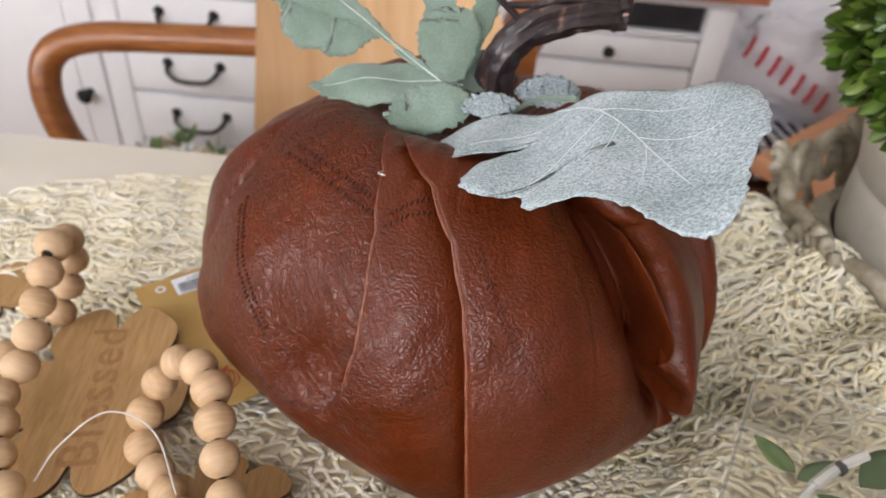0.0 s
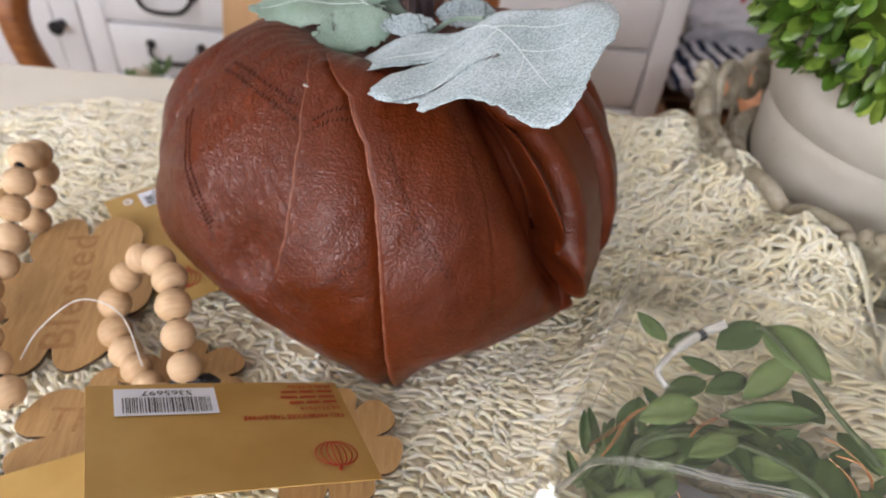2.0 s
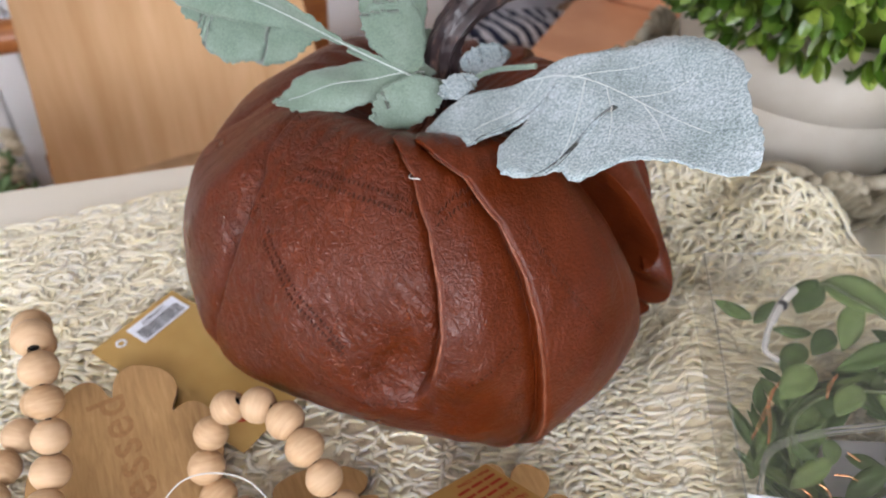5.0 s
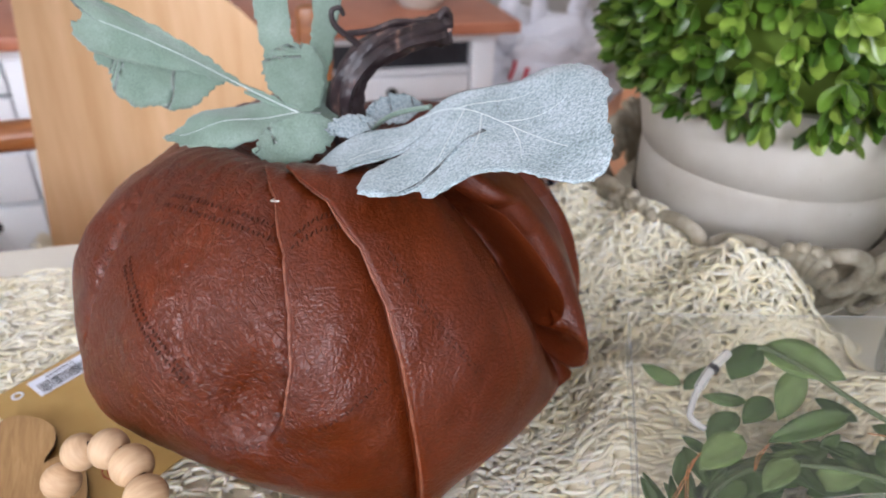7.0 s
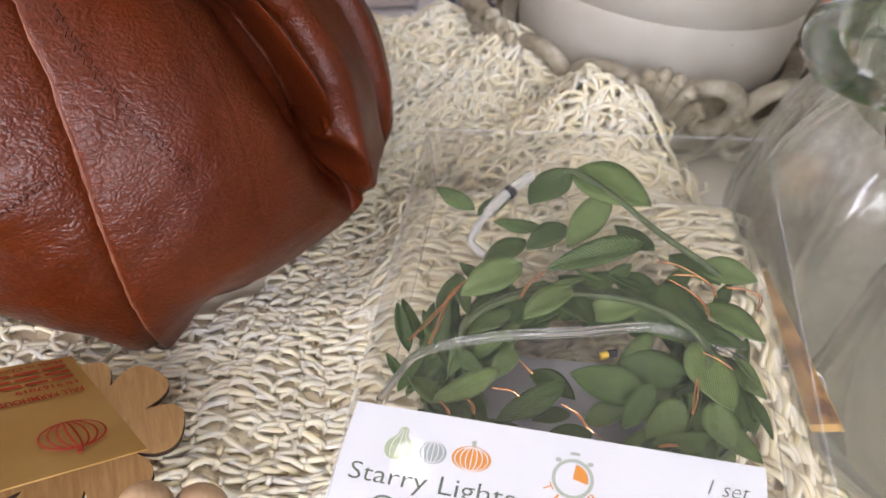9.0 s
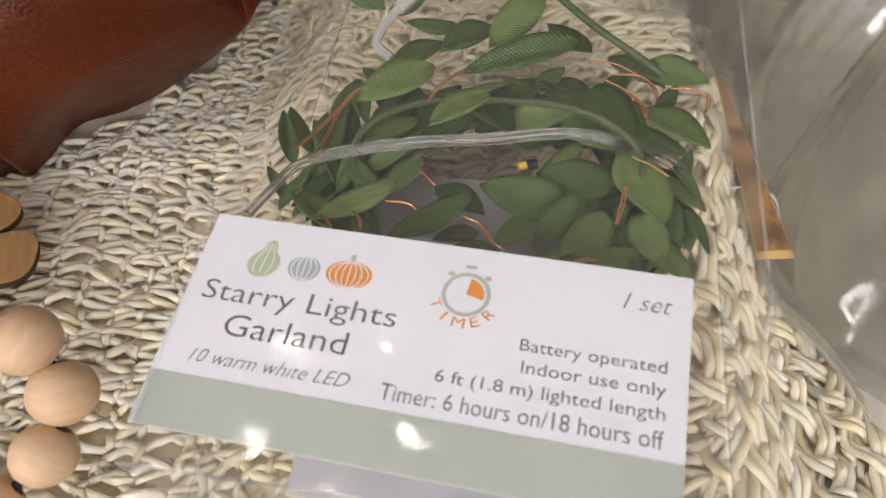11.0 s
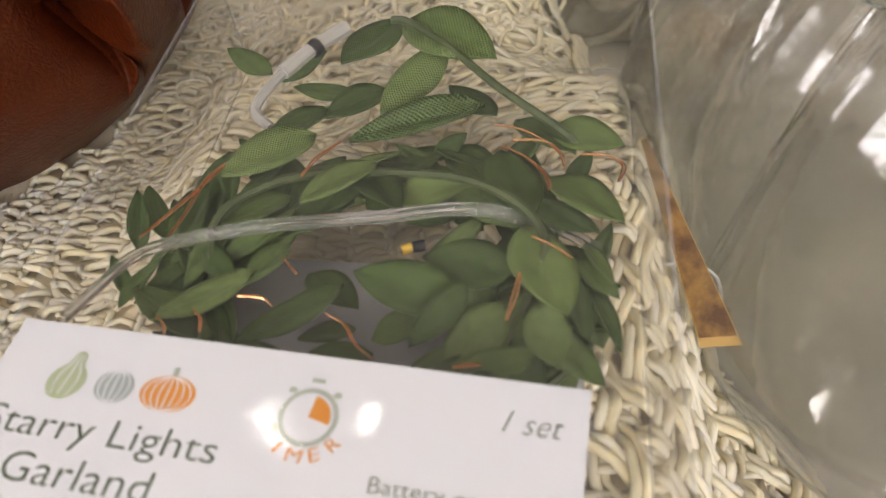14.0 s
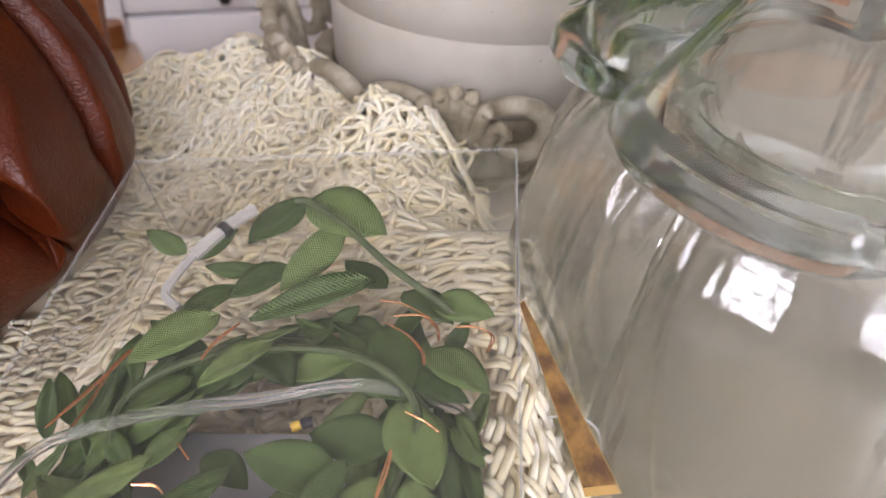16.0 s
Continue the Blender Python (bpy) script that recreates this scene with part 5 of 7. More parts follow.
for row in strings:
    for k, p in enumerate(row):
        a, b = Vector(row[max(k - 1, 0)]), Vector(row[min(k + 1, len(row) - 1)])
        turn = (b - a).to_track_quat("Z", "Y").to_matrix().to_4x4()
        part("bead", BEAD, bead_wood, garland, m=Matrix.Translation(p) @ turn @ Matrix.Rotation(k * 1.7, 4, "Z") @ Matrix.Scale(1 + 0.05 * math.sin(k * 5.1), 4))
    part("cord", tube(bmesh.new(), smooth_path(row, 4), 0.0011, 6), black_cord, garland, "thin dark cord")
bm = bmesh.new()
for a, b, c in (((-0.0175, 0.1890, 0.0335), (-0.0120, 0.1870, 0.0300), (-0.0060, 0.1855, 0.0310)), ((-0.0190, 0.1860, 0.0320), (-0.0250, 0.1850, 0.0290), (-0.0330, 0.1830, 0.0260)), ((-0.0120, 0.1850, 0.0320), (-0.0100, 0.1900, 0.0290), (-0.0040, 0.1890, 0.0270))):
    tube(bm, smooth_path([a, b, c], 5), 0.0022, 8, shape=lambda q, t: 1 + 0.25 * math.sin(9 * t + q))
part("knot", bm, black_cord, garland, "dark braided knot")


def lobed(rx, ry, lobes, depth, phase=0.0, notch=0.0):
    """The scalloped outline of a wooden leaf charm."""
    out = []
    for k in range(120):
        a = 2 * math.pi * k / 120
        w = abs(math.sin(lobes * 0.5 * a + phase))
        r = 1 - depth * (1 - w) ** 2.2 - notch * max(0, 1 - w * 6)
        out.append((rx * r * math.cos(a), ry * r * math.sin(a)))
    return out


def charm(centre, turn, rx, ry, lobes, word, word_box, tilt=(0, 0), phase=0.0, label=""):
    m = Matrix.Translation(centre) @ Matrix.Rotation(tilt[0], 4, "X") @ Matrix.Rotation(tilt[1], 4, "Y") @ Matrix.Rotation(turn, 4, "Z")
    outline = lobed(rx, ry, lobes, 0.30, phase, 0.10)
    ob = part("wooden_leaf", from_bm("wooden_leaf", plate(bmesh.new(), outline, 0.0022, m), ply, False), ply, garland, label or "light plywood leaf charm with burnt edges")
    rim = bmesh.new()
    n = len(outline)
    top = [rim.verts.new(m @ Vector((x * 1.004, y * 1.004, -0.0003))) for x, y in outline]
    low = [rim.verts.new(m @ Vector((x * 1.004, y * 1.004, -0.0024))) for x, y in outline]
    inn = [rim.verts.new(m @ Vector((x * 0.96, y * 0.96, -0.0024))) for x, y in outline]
    for k in range(n):
        q = (k + 1) % n
        rim.faces.new((top[k], top[q], low[q], low[k]))
        rim.faces.new((low[k], low[q], inn[q], inn[k]))
    part("burnt_rim", rim, burnt, ob, "dark laser-burnt edge")
    if word:
        w, h, ox, oy, rot = word_box
        part("lettering", inked(lettering(word, w, h, 0.0, 0.012, 1.1), engraved), engraved, ob, "engraved brown lettering", m=m @ Matrix.Translation((ox, oy, 0.0003)) @ Matrix.Rotation(rot, 4, "Z"))
    return ob


charm((-0.0900, 0.2570, 0.0160), 0.0, 0.0390, 0.0540, 6, "Blessed", (0.075, 0.0160, 0.0125, -0.0370, radians(97)), (0.06, 0.03), 1.35)
charm((-0.0480, 0.1800, 0.0092), 0.25, 0.0450, 0.0340, 6, "Thankful", (0.064, 0.0125, -0.0300, 0.0050, radians(-16)), (0.0, 0.0), 0.3)
charm((0.0450, 0.1640, 0.0165), 0.5, 0.0310, 0.0280, 7, "", None, (0.05, 0.06), 0.9)
charm((-0.0260, 0.2030, 0.0110), 0.2, 0.0300, 0.0240, 6, "", None, (0.0, 0.04), 0.2)
charm((-0.0090, 0.1790, 0.0235), 0.9, 0.0190, 0.0170, 5, "", None, (0.0, 0.04), 0.2)
charm((-0.1750, 0.3300, 0.0072), 0.9, 0.0300, 0.0240, 5, "", None, (0.0, 0.02), 0.7)


# ---- cards ----
def mark(parent, m, ink, strokes):
    """The printed gourd emblem: a few curved outlines."""
    bm = bmesh.new()
    for k in strokes:
        pts = [m @ Vector((0.0080 * k * math.cos(a), 0.0066 * math.sin(a), 0.0003)) for a in np.linspace(0, 2 * math.pi, 30)]
        tube(bm, pts, 0.00032, 5, 0.3)
    tube(bm, [m @ Vector((0, 0.0066, 0.0003)), m @ Vector((0.001, 0.0090, 0.0003))], 0.0007, 5, 0.3)
    part("emblem", bm, ink, parent, "dark red outline emblem")


def barcode(parent, m, w, h):
    part("sticker", plate(bmesh.new(), [(0, 0), (w, 0), (w, h), (0, h)], 0.0001, m @ Matrix.Translation((0, 0, 0.0003))), white_paper, parent, "white barcode sticker", smooth=False)
    rr, x = random.Random(4), 0.07
    while x < 0.92:
        t = rr.choice((0.008, 0.012, 0.02))
        bm = plate(bmesh.new(), [(w * x, h * 0.36), (w * (x + t), h * 0.36), (w * (x + t), h * 0.92), (w * x, h * 0.92)], 0.00005, m @ Matrix.Translation((0, 0, 0.00045)))
        part("bar", bm, black_ink, parent, smooth=False)
        x += t + rr.choice((0.008, 0.012, 0.018))
    part("digits", inked(lettering("5365697", w * 0.5, h * 0.19, 0, 0.01), black_ink), black_ink, parent, m=m @ Matrix.Translation((w * 0.24, h * 0.10, 0.00045)))


def bend_card(name, m, w, h, parent, material, curl):
    bm = bmesh.new()
    n = 14
    rows = []
    for k in range(n + 1):
        x = w * k / n
        z = curl * (math.sin(math.pi * k / n))
        rows.append([bm.verts.new(m @ Vector((x, y, z - t))) for y, t in ((0, 0), (h, 0), (h, 0.0005), (0, 0.0005))])
    for a, b in zip(rows, rows[1:]):
        for k in range(4):
            bm.faces.new((a[k], a[(k + 1) % 4], b[(k + 1) % 4], b[k]))
    bm.faces.new(rows[0])
    bm.faces.new(rows[-1][::-1])
    return part(name, bm, material, parent)


# upper card: seen upside down, lying on the beads. Its own x runs from its printed left to right.
up_card = thing("product_tag", (0.01, 0.15, 0.03), "gold card tag with red print and barcode on the beads", "tag", "gold card tags")
UC = frame_of((0.0454, 0.1884, 0.0277), (-0.0883, -0.0246, 0.0319), (0.0209, -0.0549, 0.0157))
bend_card("card", UC, 0.0970, 0.0608, up_card, gold_card, 0.0006)
lift = Matrix.Translation((0, 0, 0.0011))
for text, w, h, x, y in (("Made in China", 0.0185, 0.0020, 0.004, 0.0035), ("HL9167019", 0.0165, 0.0023, 0.004, 0.0178), ("FALL FARMHOUSE TABLEWARE", 0.040, 0.0028, 0.004, 0.0225)):
    part("print", inked(lettering(text, w, h, 0.0, 0.025), red_ink), red_ink, up_card, m=UC @ lift @ Matrix.Translation((x, y, 0)))
for y, w in ((0.0070, 0.0230), (0.0106, 0.0240), (0.0142, 0.0210)):
    for k in range(3):
        x0, x1 = 0.004 + w * k / 3, 0.004 + w * (k + 0.86) / 3
        part("print_line", plate(bmesh.new(), [(x0, y), (x1, y), (x1, y + 0.0014), (x0, y + 0.0014)], 0.00005, UC @ lift), red_ink, up_card, smooth=False)
barcode(up_card, UC @ Matrix.Translation((0.0520, 0.0040, 0.0009)), 0.036, 0.0160)
mark(up_card, UC @ lift @ Matrix.Translation((0.0140, 0.0470, 0)), red_ink, (1.0, 0.72, 0.42, 0.12))

# card half under the gourd
low_card = thing("product_tag", (-0.05, 0.29, 0.006), "gold card tag pushed half under the pumpkin", "tag", "gold card tags")
LC = frame_of((-0.0985, 0.3330, 0.0105), (0.0540, -0.0860, -0.0010), (0.0470, 0.0150, 0.0005))
bend_card("card", LC, 0.102, 0.052, low_card, gold_card, 0.0004)
bm = bmesh.new()
tube(bm, [LC @ Vector((0.008 + 0.0022 * math.cos(a), 0.012 + 0.0022 * math.sin(a), 0.0003)) for a in np.linspace(0, 2 * math.pi, 20)], 0.0006, 6, 0.4)
part("hole", bm, white_paper, low_card, "small punched hanging hole")
barcode(low_card, LC @ Matrix.Translation((0.004, 0.0485, 0.0004)) @ Matrix.Rotation(radians(-90), 4, "Z") @ Matrix.Translation((0, 0, 0.0002)), 0.030, 0.014)
mark(low_card, LC @ Matrix.Translation((0.086, 0.017, 0.0004)) @ Matrix.Rotation(radians(60), 4, "Z"), red_ink, (1.0, 0.72, 0.42, 0.12))

# third card, mostly hidden beneath the heap
deep_card = thing("product_tag", (-0.07, 0.14, 0.02), "plain gold card tag beneath the bead heap", "tag", "gold card tags")
DC = frame_of((-0.1300, 0.1000, 0.0120), (0.0930, 0.0300, 0.0060), (-0.015, 0.0400, 0.0))
bend_card("card", DC, 0.096, 0.036, deep_card, gold_card, 0.0008)

# clear loops that hold the tags
for pts in ([(-0.0950, 0.2080, 0.0200), (-0.0850, 0.2150, 0.0330), (-0.0680, 0.2230, 0.0430), (-0.0480, 0.2140, 0.0430), (-0.0370, 0.1960, 0.0300)],
            [(-0.1250, 0.1700, 0.0160), (-0.1130, 0.1770, 0.0230), (-0.1000, 0.1700, 0.0260), (-0.0900, 0.1640, 0.0230)]):
    whole("tag_loop", tube(bmesh.new(), smooth_path(pts, 8), 0.00032, 6), nylon, "thin clear plastic tag loop", "tag loop", "tag loops")

# ---- clear box with its label ----
gift_box = thing("clear_box", BOX @ Vector((BOX_W / 2, -BOX_H / 2, -BOX_D)), "clear plastic box lying flat with a white printed label", "packaging box")


def panel(c, s, label=""):
    part("panel", box(bmesh.new(), c, s, 0.0, BOX), film, gift_box, label, smooth=False)


W2, H2, D2, TH = BOX_W / 2, -BOX_H / 2, -BOX_D / 2, 0.0004
panel((W2, H2, -TH / 2), (BOX_W, BOX_H, TH), "clear front window")
panel((W2, H2, -BOX_D + TH / 2), (BOX_W - 0.002, BOX_H - 0.002, TH))
for x in (TH / 2, BOX_W - TH / 2):
    panel((x, H2, D2), (TH, BOX_H - 0.001, BOX_D - 0.001))
for y in (-TH / 2, -BOX_H + TH / 2):
    panel((W2, y, D2), (BOX_W - 0.001, TH, BOX_D - 0.001))
corners = [(0, 0), (BOX_W, 0), (BOX_W, -BOX_H), (0, -BOX_H)]
for k in range(4):
    (xa, ya), (xb, yb) = corners[k], corners[(k + 1) % 4]
    for z in (0.0002, -BOX_D):
        part("folded_edge", tube(bmesh.new(), [BOX @ Vector((xa, ya, z)), BOX @ Vector((xb, yb, z))], 0.00040, 6), film_edge, gift_box)
    part("folded_edge", tube(bmesh.new(), [BOX @ Vector((xa, ya, 0)), BOX @ Vector((xa, ya, -BOX_D))], 0.00040, 6), film_edge, gift_box)
# the grey board at the back
part("back_board", box(bmesh.new(), (0.066, -0.125, -BOX_D + 0.0022), (0.085, 0.092, 0.0015), 0.0, BOX), grey_board, gift_box, "grey card board behind the leaves", smooth=False)

LABEL = BOX @ Matrix.Translation((0.0010, -0.1167, -0.0012)) @ Matrix.Rotation(radians(-3.28), 4, "Z")
LW, LWHITE, LH = 0.1066, 0.0388, 0.0500
card = part("label_card", plate(bmesh.new(), [(0, 0), (0, -LH), (LW - 0.001, -LH), (LW, 0)], 0.0005, LABEL), white_paper, gift_box, "white and sage green printed card", smooth=False)


def ink_at(me, ink, x, y, z=0.00008, rot=0.0, name="lettering", label=""):
    part(name, inked(me, ink), ink, card, label, m=LABEL @ Matrix.Translation((x, y, z)) @ Matrix.Rotation(rot, 4, "Z"))


def ink_shape(outline, ink, name, z=0.00006, label=""):
    me = from_bm(name, plate(bmesh.new(), outline, 0.00004), ink, False)
    part(name, me, ink, card, label, m=LABEL @ Matrix.Translation((0, 0, z + 0.00004)))


ink_shape([(0, -LWHITE), (0, -LH), (LW - 0.001, -LH), (LW - 0.0008, -LWHITE)], sage, "green_band")
ink_at(lettering("Starry Lights", 0.0435, 0.0062, 0, -0.006), sage_dark, 0.0040, -0.0230)
ink_at(lettering("Garland", 0.0270, 0.0050, 0, -0.006), sage_dark, 0.0118, -0.0292)
ink_at(lettering("10 warm white LED", 0.0345, 0.0030, 0.35, -0.012), sage_dark, 0.0070, -0.0358)
for k, (text, w) in enumerate((("Battery operated", 0.0285), ("Indoor use only", 0.0276), ("6 ft (1.8 m) lighted length", 0.0440), ("Timer: 6 hours on/18 hours off", 0.0540))):
    ink_at(lettering(text, w, 0.0034, 0, -0.005), sage_dark, 0.1020 - w, -0.0228 - 0.00465 * k)
ink_at(lettering("1 set", 0.0098, 0.0038, 0.35, -0.012), sage_dark, 0.0928, -0.0092)


def ellipse(cx, cy, rx, ry, n=28):
    return [(cx + rx * math.cos(2 * math.pi * k / n), cy + ry * math.sin(2 * math.pi * k / n)) for k in range(n)]


def ring(cx, cy, ro, ri, ink, name):
    bm = bmesh.new()
    n = 40
    o = [bm.verts.new((x, y, 0)) for x, y in ellipse(cx, cy, ro, ro, n)]
    i = [bm.verts.new((x, y, 0)) for x, y in ellipse(cx, cy, ri, ri, n)]
    for k in range(n):
        bm.faces.new((o[k], o[(k + 1) % n], i[(k + 1) % n], i[k]))
    part(name, from_bm(name, bm, ink, False), ink, card, m=LABEL @ Matrix.Translation((0, 0, 0.0001)))


# printed squash, small gourd, orange gourd
def squash_width(y):
    t = (y + 0.0146) / 0.0094
    return 0.0036 * math.sqrt(max(0.0, 1 - ((t - 0.36) / 0.37) ** 2)) if t < 0.5 else 0.0036 * (0.92 - 0.55 * smoothstep(0.5, 0.78, t)) * math.sqrt(max(0.0, 1 - max(0.0, (t - 0.85) / 0.15) ** 2))


ys = [-0.0146 + 0.0094 * k / 24 for k in range(25)]
ink_shape([(0.0150 + squash_width(y) + 0.10 * (y + 0.011), y) for y in ys] + [(0.0150 - squash_width(y) + 0.10 * (y + 0.011), y) for y in reversed(ys)], pale_green, "printed_squash")
ink_shape(ellipse(0.0244, -0.0110, 0.0037, 0.0031), blue_grey, "printed_gourd")
ink_shape(ellipse(0.0347, -0.0109, 0.0052, 0.0034), orange_ink, "printed_gourd")
ink_shape([(0.0342, -0.0076), (0.0340, -0.0060), (0.0352, -0.0058), (0.0352, -0.0076)], sage, "printed_stalk")
for cx, rx, ry, n in ((0.0347, 0.0052, 0.0034, 3), (0.0244, 0.0037, 0.0031, 2),):
    bm = bmesh.new()
    cy = -0.0114 if cx < 0.02 else -0.0110
    for k in range(-n, n + 1):
        f = k / (n + 0.6)
        tube(bm, [(cx + rx * f * math.cos(a), cy + ry * 0.94 * math.sin(a), 0.00016) for a in np.linspace(-1.5, 1.5, 12)], 0.00013, 4, 0.3)
    part("printed_rib", from_bm("printed_rib", bm, white_paper), white_paper, card, m=LABEL)
bm = bmesh.new()
for f in (-0.55, 0.0, 0.55):
    tube(bm, [(0.0150 + f * squash_width(y) + 0.10 * (y + 0.011), y, 0.00016) for y in ys[2:-2]], 0.00011, 4, 0.3)
part("printed_rib", from_bm("printed_rib", bm, white_paper), white_paper, card, m=LABEL)
ring(0.0607, -0.0114, 0.0052, 0.0043, sage, "printed_dial")
ink_shape([(0.0607, -0.0114)] + [(0.0607 + 0.0038 * math.cos(a), -0.0114 + 0.0038 * math.sin(a)) for a in np.linspace(-0.25, 1.45, 12)], orange_ink, "printed_wedge", 0.0001)
ink_shape([(0.0595, -0.0052), (0.0595, -0.0044), (0.0619, -0.0044), (0.0619, -0.0052)], sage, "printed_crown", 0.0001)
for s in (-1, 1):
    ink_shape(ellipse(0.0607 + s * 0.0040, -0.0070, 0.0008, 0.0006, 12), sage, "printed_crown", 0.0001)
for k, ch in enumerate("TIMER"):
    a = radians(-94 + (k - 2) * 29)
    w = (0.0021, 0.0006, 0.0027, 0.0018, 0.0020)[k]
    ink_at(lettering(ch, w, 0.0023), orange_ink, 0.0607 + 0.0078 * math.cos(a) - w / 2 * math.cos(a + math.pi / 2), -0.0114 + 0.0078 * math.sin(a) - w / 2 * math.sin(a + math.pi / 2), rot=a + math.pi / 2)

# ---- leafy light garland inside the box ----
lights = thing("light_garland", BOX @ Vector((0.06, -0.08, -0.03)), "coil of green fabric leaves on copper wire in the box", "string lights")


def leaf_shape(width, cup, seed):
    """A unit leaf along +x, length 1."""
    verts, faces = [], []
    n, k = 10, 3
    for i in range(n + 1):
        t = i / n
        w = width * (math.sin(math.pi * t ** 0.85) ** 0.8) * 0.5 + 0.004
        for j in range(-k, k + 1):
            y = w * j / k
            z = cup * (y / width) ** 2 + 0.06 * math.sin(2.6 * t + seed) + 0.015 * math.sin(7 * t + 2 * j + seed) - (0.012 if j == 0 else 0)
            verts.append((t, y, z))
    m = 2 * k + 1
    for i in range(n):
        for j in range(m - 1):
            a = i * m + j
            faces.append((a, a + m, a + m + 1, a + 1))
    top = len(verts)
    verts += [(x, y, z - 0.018) for x, y, z in verts]
    faces += [tuple(q + top for q in reversed(f)) for f in list(faces)]
    rim = [i * m for i in range(n + 1)] + [n * m + j for j in range(1, m)] + [i * m + m - 1 for i in range(n - 1, -1, -1)] + list(range(m - 2, 0, -1))
    faces += [(a, a + top, b + top, b) for a, b in zip(rim, rim[1:] + rim[:1])]
    return verts, faces


SILK = [mesh_of("leaf", *leaf_shape(w, c, s), silk_leaf) for w, c, s in ((0.50, 0.14, 0.2), (0.38, -0.10, 1.4), (0.60, 0.08, 2.2), (0.28, 0.20, 0.9))]


def silk(xa, ya, xb, yb, depth, kind, tilt=0.0, roll=0.0):
    """A leaf from its foot to its tip, in mm over the box's front."""
    a, b = Vector((xa, ya, depth - 3.0)) / 1000, Vector((xb, yb, depth)) / 1000
    d = b - a
    m = frame_of(a, d, Vector((-d.y, d.x, roll * d.length)))
    part("leaf", SILK[kind], silk_leaf, lights, m=BOX @ m @ Matrix.Scale(d.length, 4))


for k, row in enumerate(((56, -6, 84, -26, -10, 0), (54, -5, 41, -25, -11, 2), (21, -27, 5, -18, -13, 1), (22, -28, 34, -16, -15, 1), (46, -34, 29, -33, -14, 1), (69, -18, 56, -45, -11, 1), (85, -42, 72, -32, -13, 2), (55, -33, 42, -48, -12, 0), (82, -41, 50, -56, -11, 3), (99, -48, 116, -56, -11, 0), (90, -43, 105, -57, -13, 0), (41, -54, 23, -72, -9, 0), (58, -63, 44, -79, -9, 0), (52, -60, 66, -76, -14, 0))):
    silk(*row, roll=0.25 * math.sin(k * 2.2 + 0.7))
for k, row in enumerate(((41, -40, 28, -57, -13, 0), (71, -48, 62, -65, -18, 0), (73, -49, 88, -64, -18, 0), (87, -58, 96, -78, -10, 2), (99, -65, 115, -80, -10, 0), (95, -72, 110, -81, -11, 1), (85, -63, 80, -72, -17, 2), (39, -73, 27, -85, -11, 0), (82, -99, 59, -95, -12, 0), (83, -96, 74, -112, -10, 1), (91, -99, 81, -114, -12, 2), (58, -99, 39, -114, -9, 1), (38, -97, 20, -110, -9, 1))):
    silk(*row, roll=0.25 * math.sin(k * 1.2 + 0.7))
for k, row in enumerate(((22, -89, 34, -99, -10, 1), (98, -101, 102, -115, -8, 2), (94, -82, 104, -103, -8, 2), (93, -90, 73, -89, -12, 2), (84, -75, 73, -90, -15, 1), (42, -87, 37, -100, -11, 0), (47, -92, 61, -102, -15, 0), (64, -107, 77, -101, -16, 0), (60, -104, 49, -109, -17, 0), (105, -92, 108, -107, -12, 1), (107, -82, 113, -93, -13, 3), (9, -92, 2, -75, -11, 3), (10, -103, 2, -93, -13, 3))):
    silk(*row, roll=0.25 * math.sin(k * 1.7 + 0.7))
for k, row in enumerate(((18, -90, 18, -70, -12, 3), (16, -95, 14, -80, -14, 3), (8, -105, 14, -93, -13, 3), (19, -59, 26, -77, -12, 3), (41, -73, 33, -59, -14, 0), (16, -76, 18, -61, -13, 1), (29, -59, 19, -53, -15, 1), (70, -54, 78, -47, -17, 0), (89, -59, 97, -48, -15, 0), (103, -65, 109, -54, -14, 1), (66, -112, 50, -122, -12, 0), (90, -112, 76, -122, -12, 0), (36, -112, 24, -124, -13, 1))):
    silk(*row, roll=0.25 * math.sin(k * 2.9 + 0.7))
# the deeper turns of the coil
rr = random.Random(12)
for k in range(120):
    a = 2 * math.pi * k / 120 + rr.uniform(-0.05, 0.05)
    r = rr.uniform(32, 48)
    if math.sin(a) > 0.2 and math.cos(a) < 0.1:
        r *= 0.84
    x, y = 62 + r * math.cos(a), -92 + r * 0.80 * math.sin(a)
    b = a + rr.choice((-1, 1)) * rr.uniform(0.9, 1.9)
    l = rr.uniform(15, 22)
    x2, y2 = min(114, max(3, x + l * math.cos(b))), min(-36, max(-165, y + l * math.sin(b)))
    if (x2 - 62) ** 2 + (y2 + 80) ** 2 < 300:
        continue
    silk(x, y, x2, y2, rr.uniform(-25, -12), (1, 3, 0)[k % 3], roll=rr.uniform(-0.5, 0.5))


for k in range(26):
    a = rr.uniform(0, 6.28)
    x, y = 24 + 13 * math.cos(a) * rr.random(), -90 + 18 * math.sin(a) * rr.random()
    b = rr.uniform(0.6, 2.4) * (1 if k % 3 else -1)
    l = rr.uniform(14, 20)
    silk(x, y, min(50, max(2, x + l * math.cos(b))), y + l * math.sin(b), rr.uniform(-20, -11), (3, 1, 3)[k % 3], roll=rr.uniform(-0.9, 0.9))
for k in range(14):
    a = rr.uniform(0, 6.28)
    x, y = 92 + 12 * math.cos(a) * rr.random(), -92 + 16 * math.sin(a) * rr.random()
    b = rr.uniform(-2.6, 1.2)
    l = rr.uniform(14, 20)
    silk(x, y, min(115, x + l * math.cos(b)), y + l * math.sin(b), rr.uniform(-22, -14), k % 3, roll=rr.uniform(-0.9, 0.9))


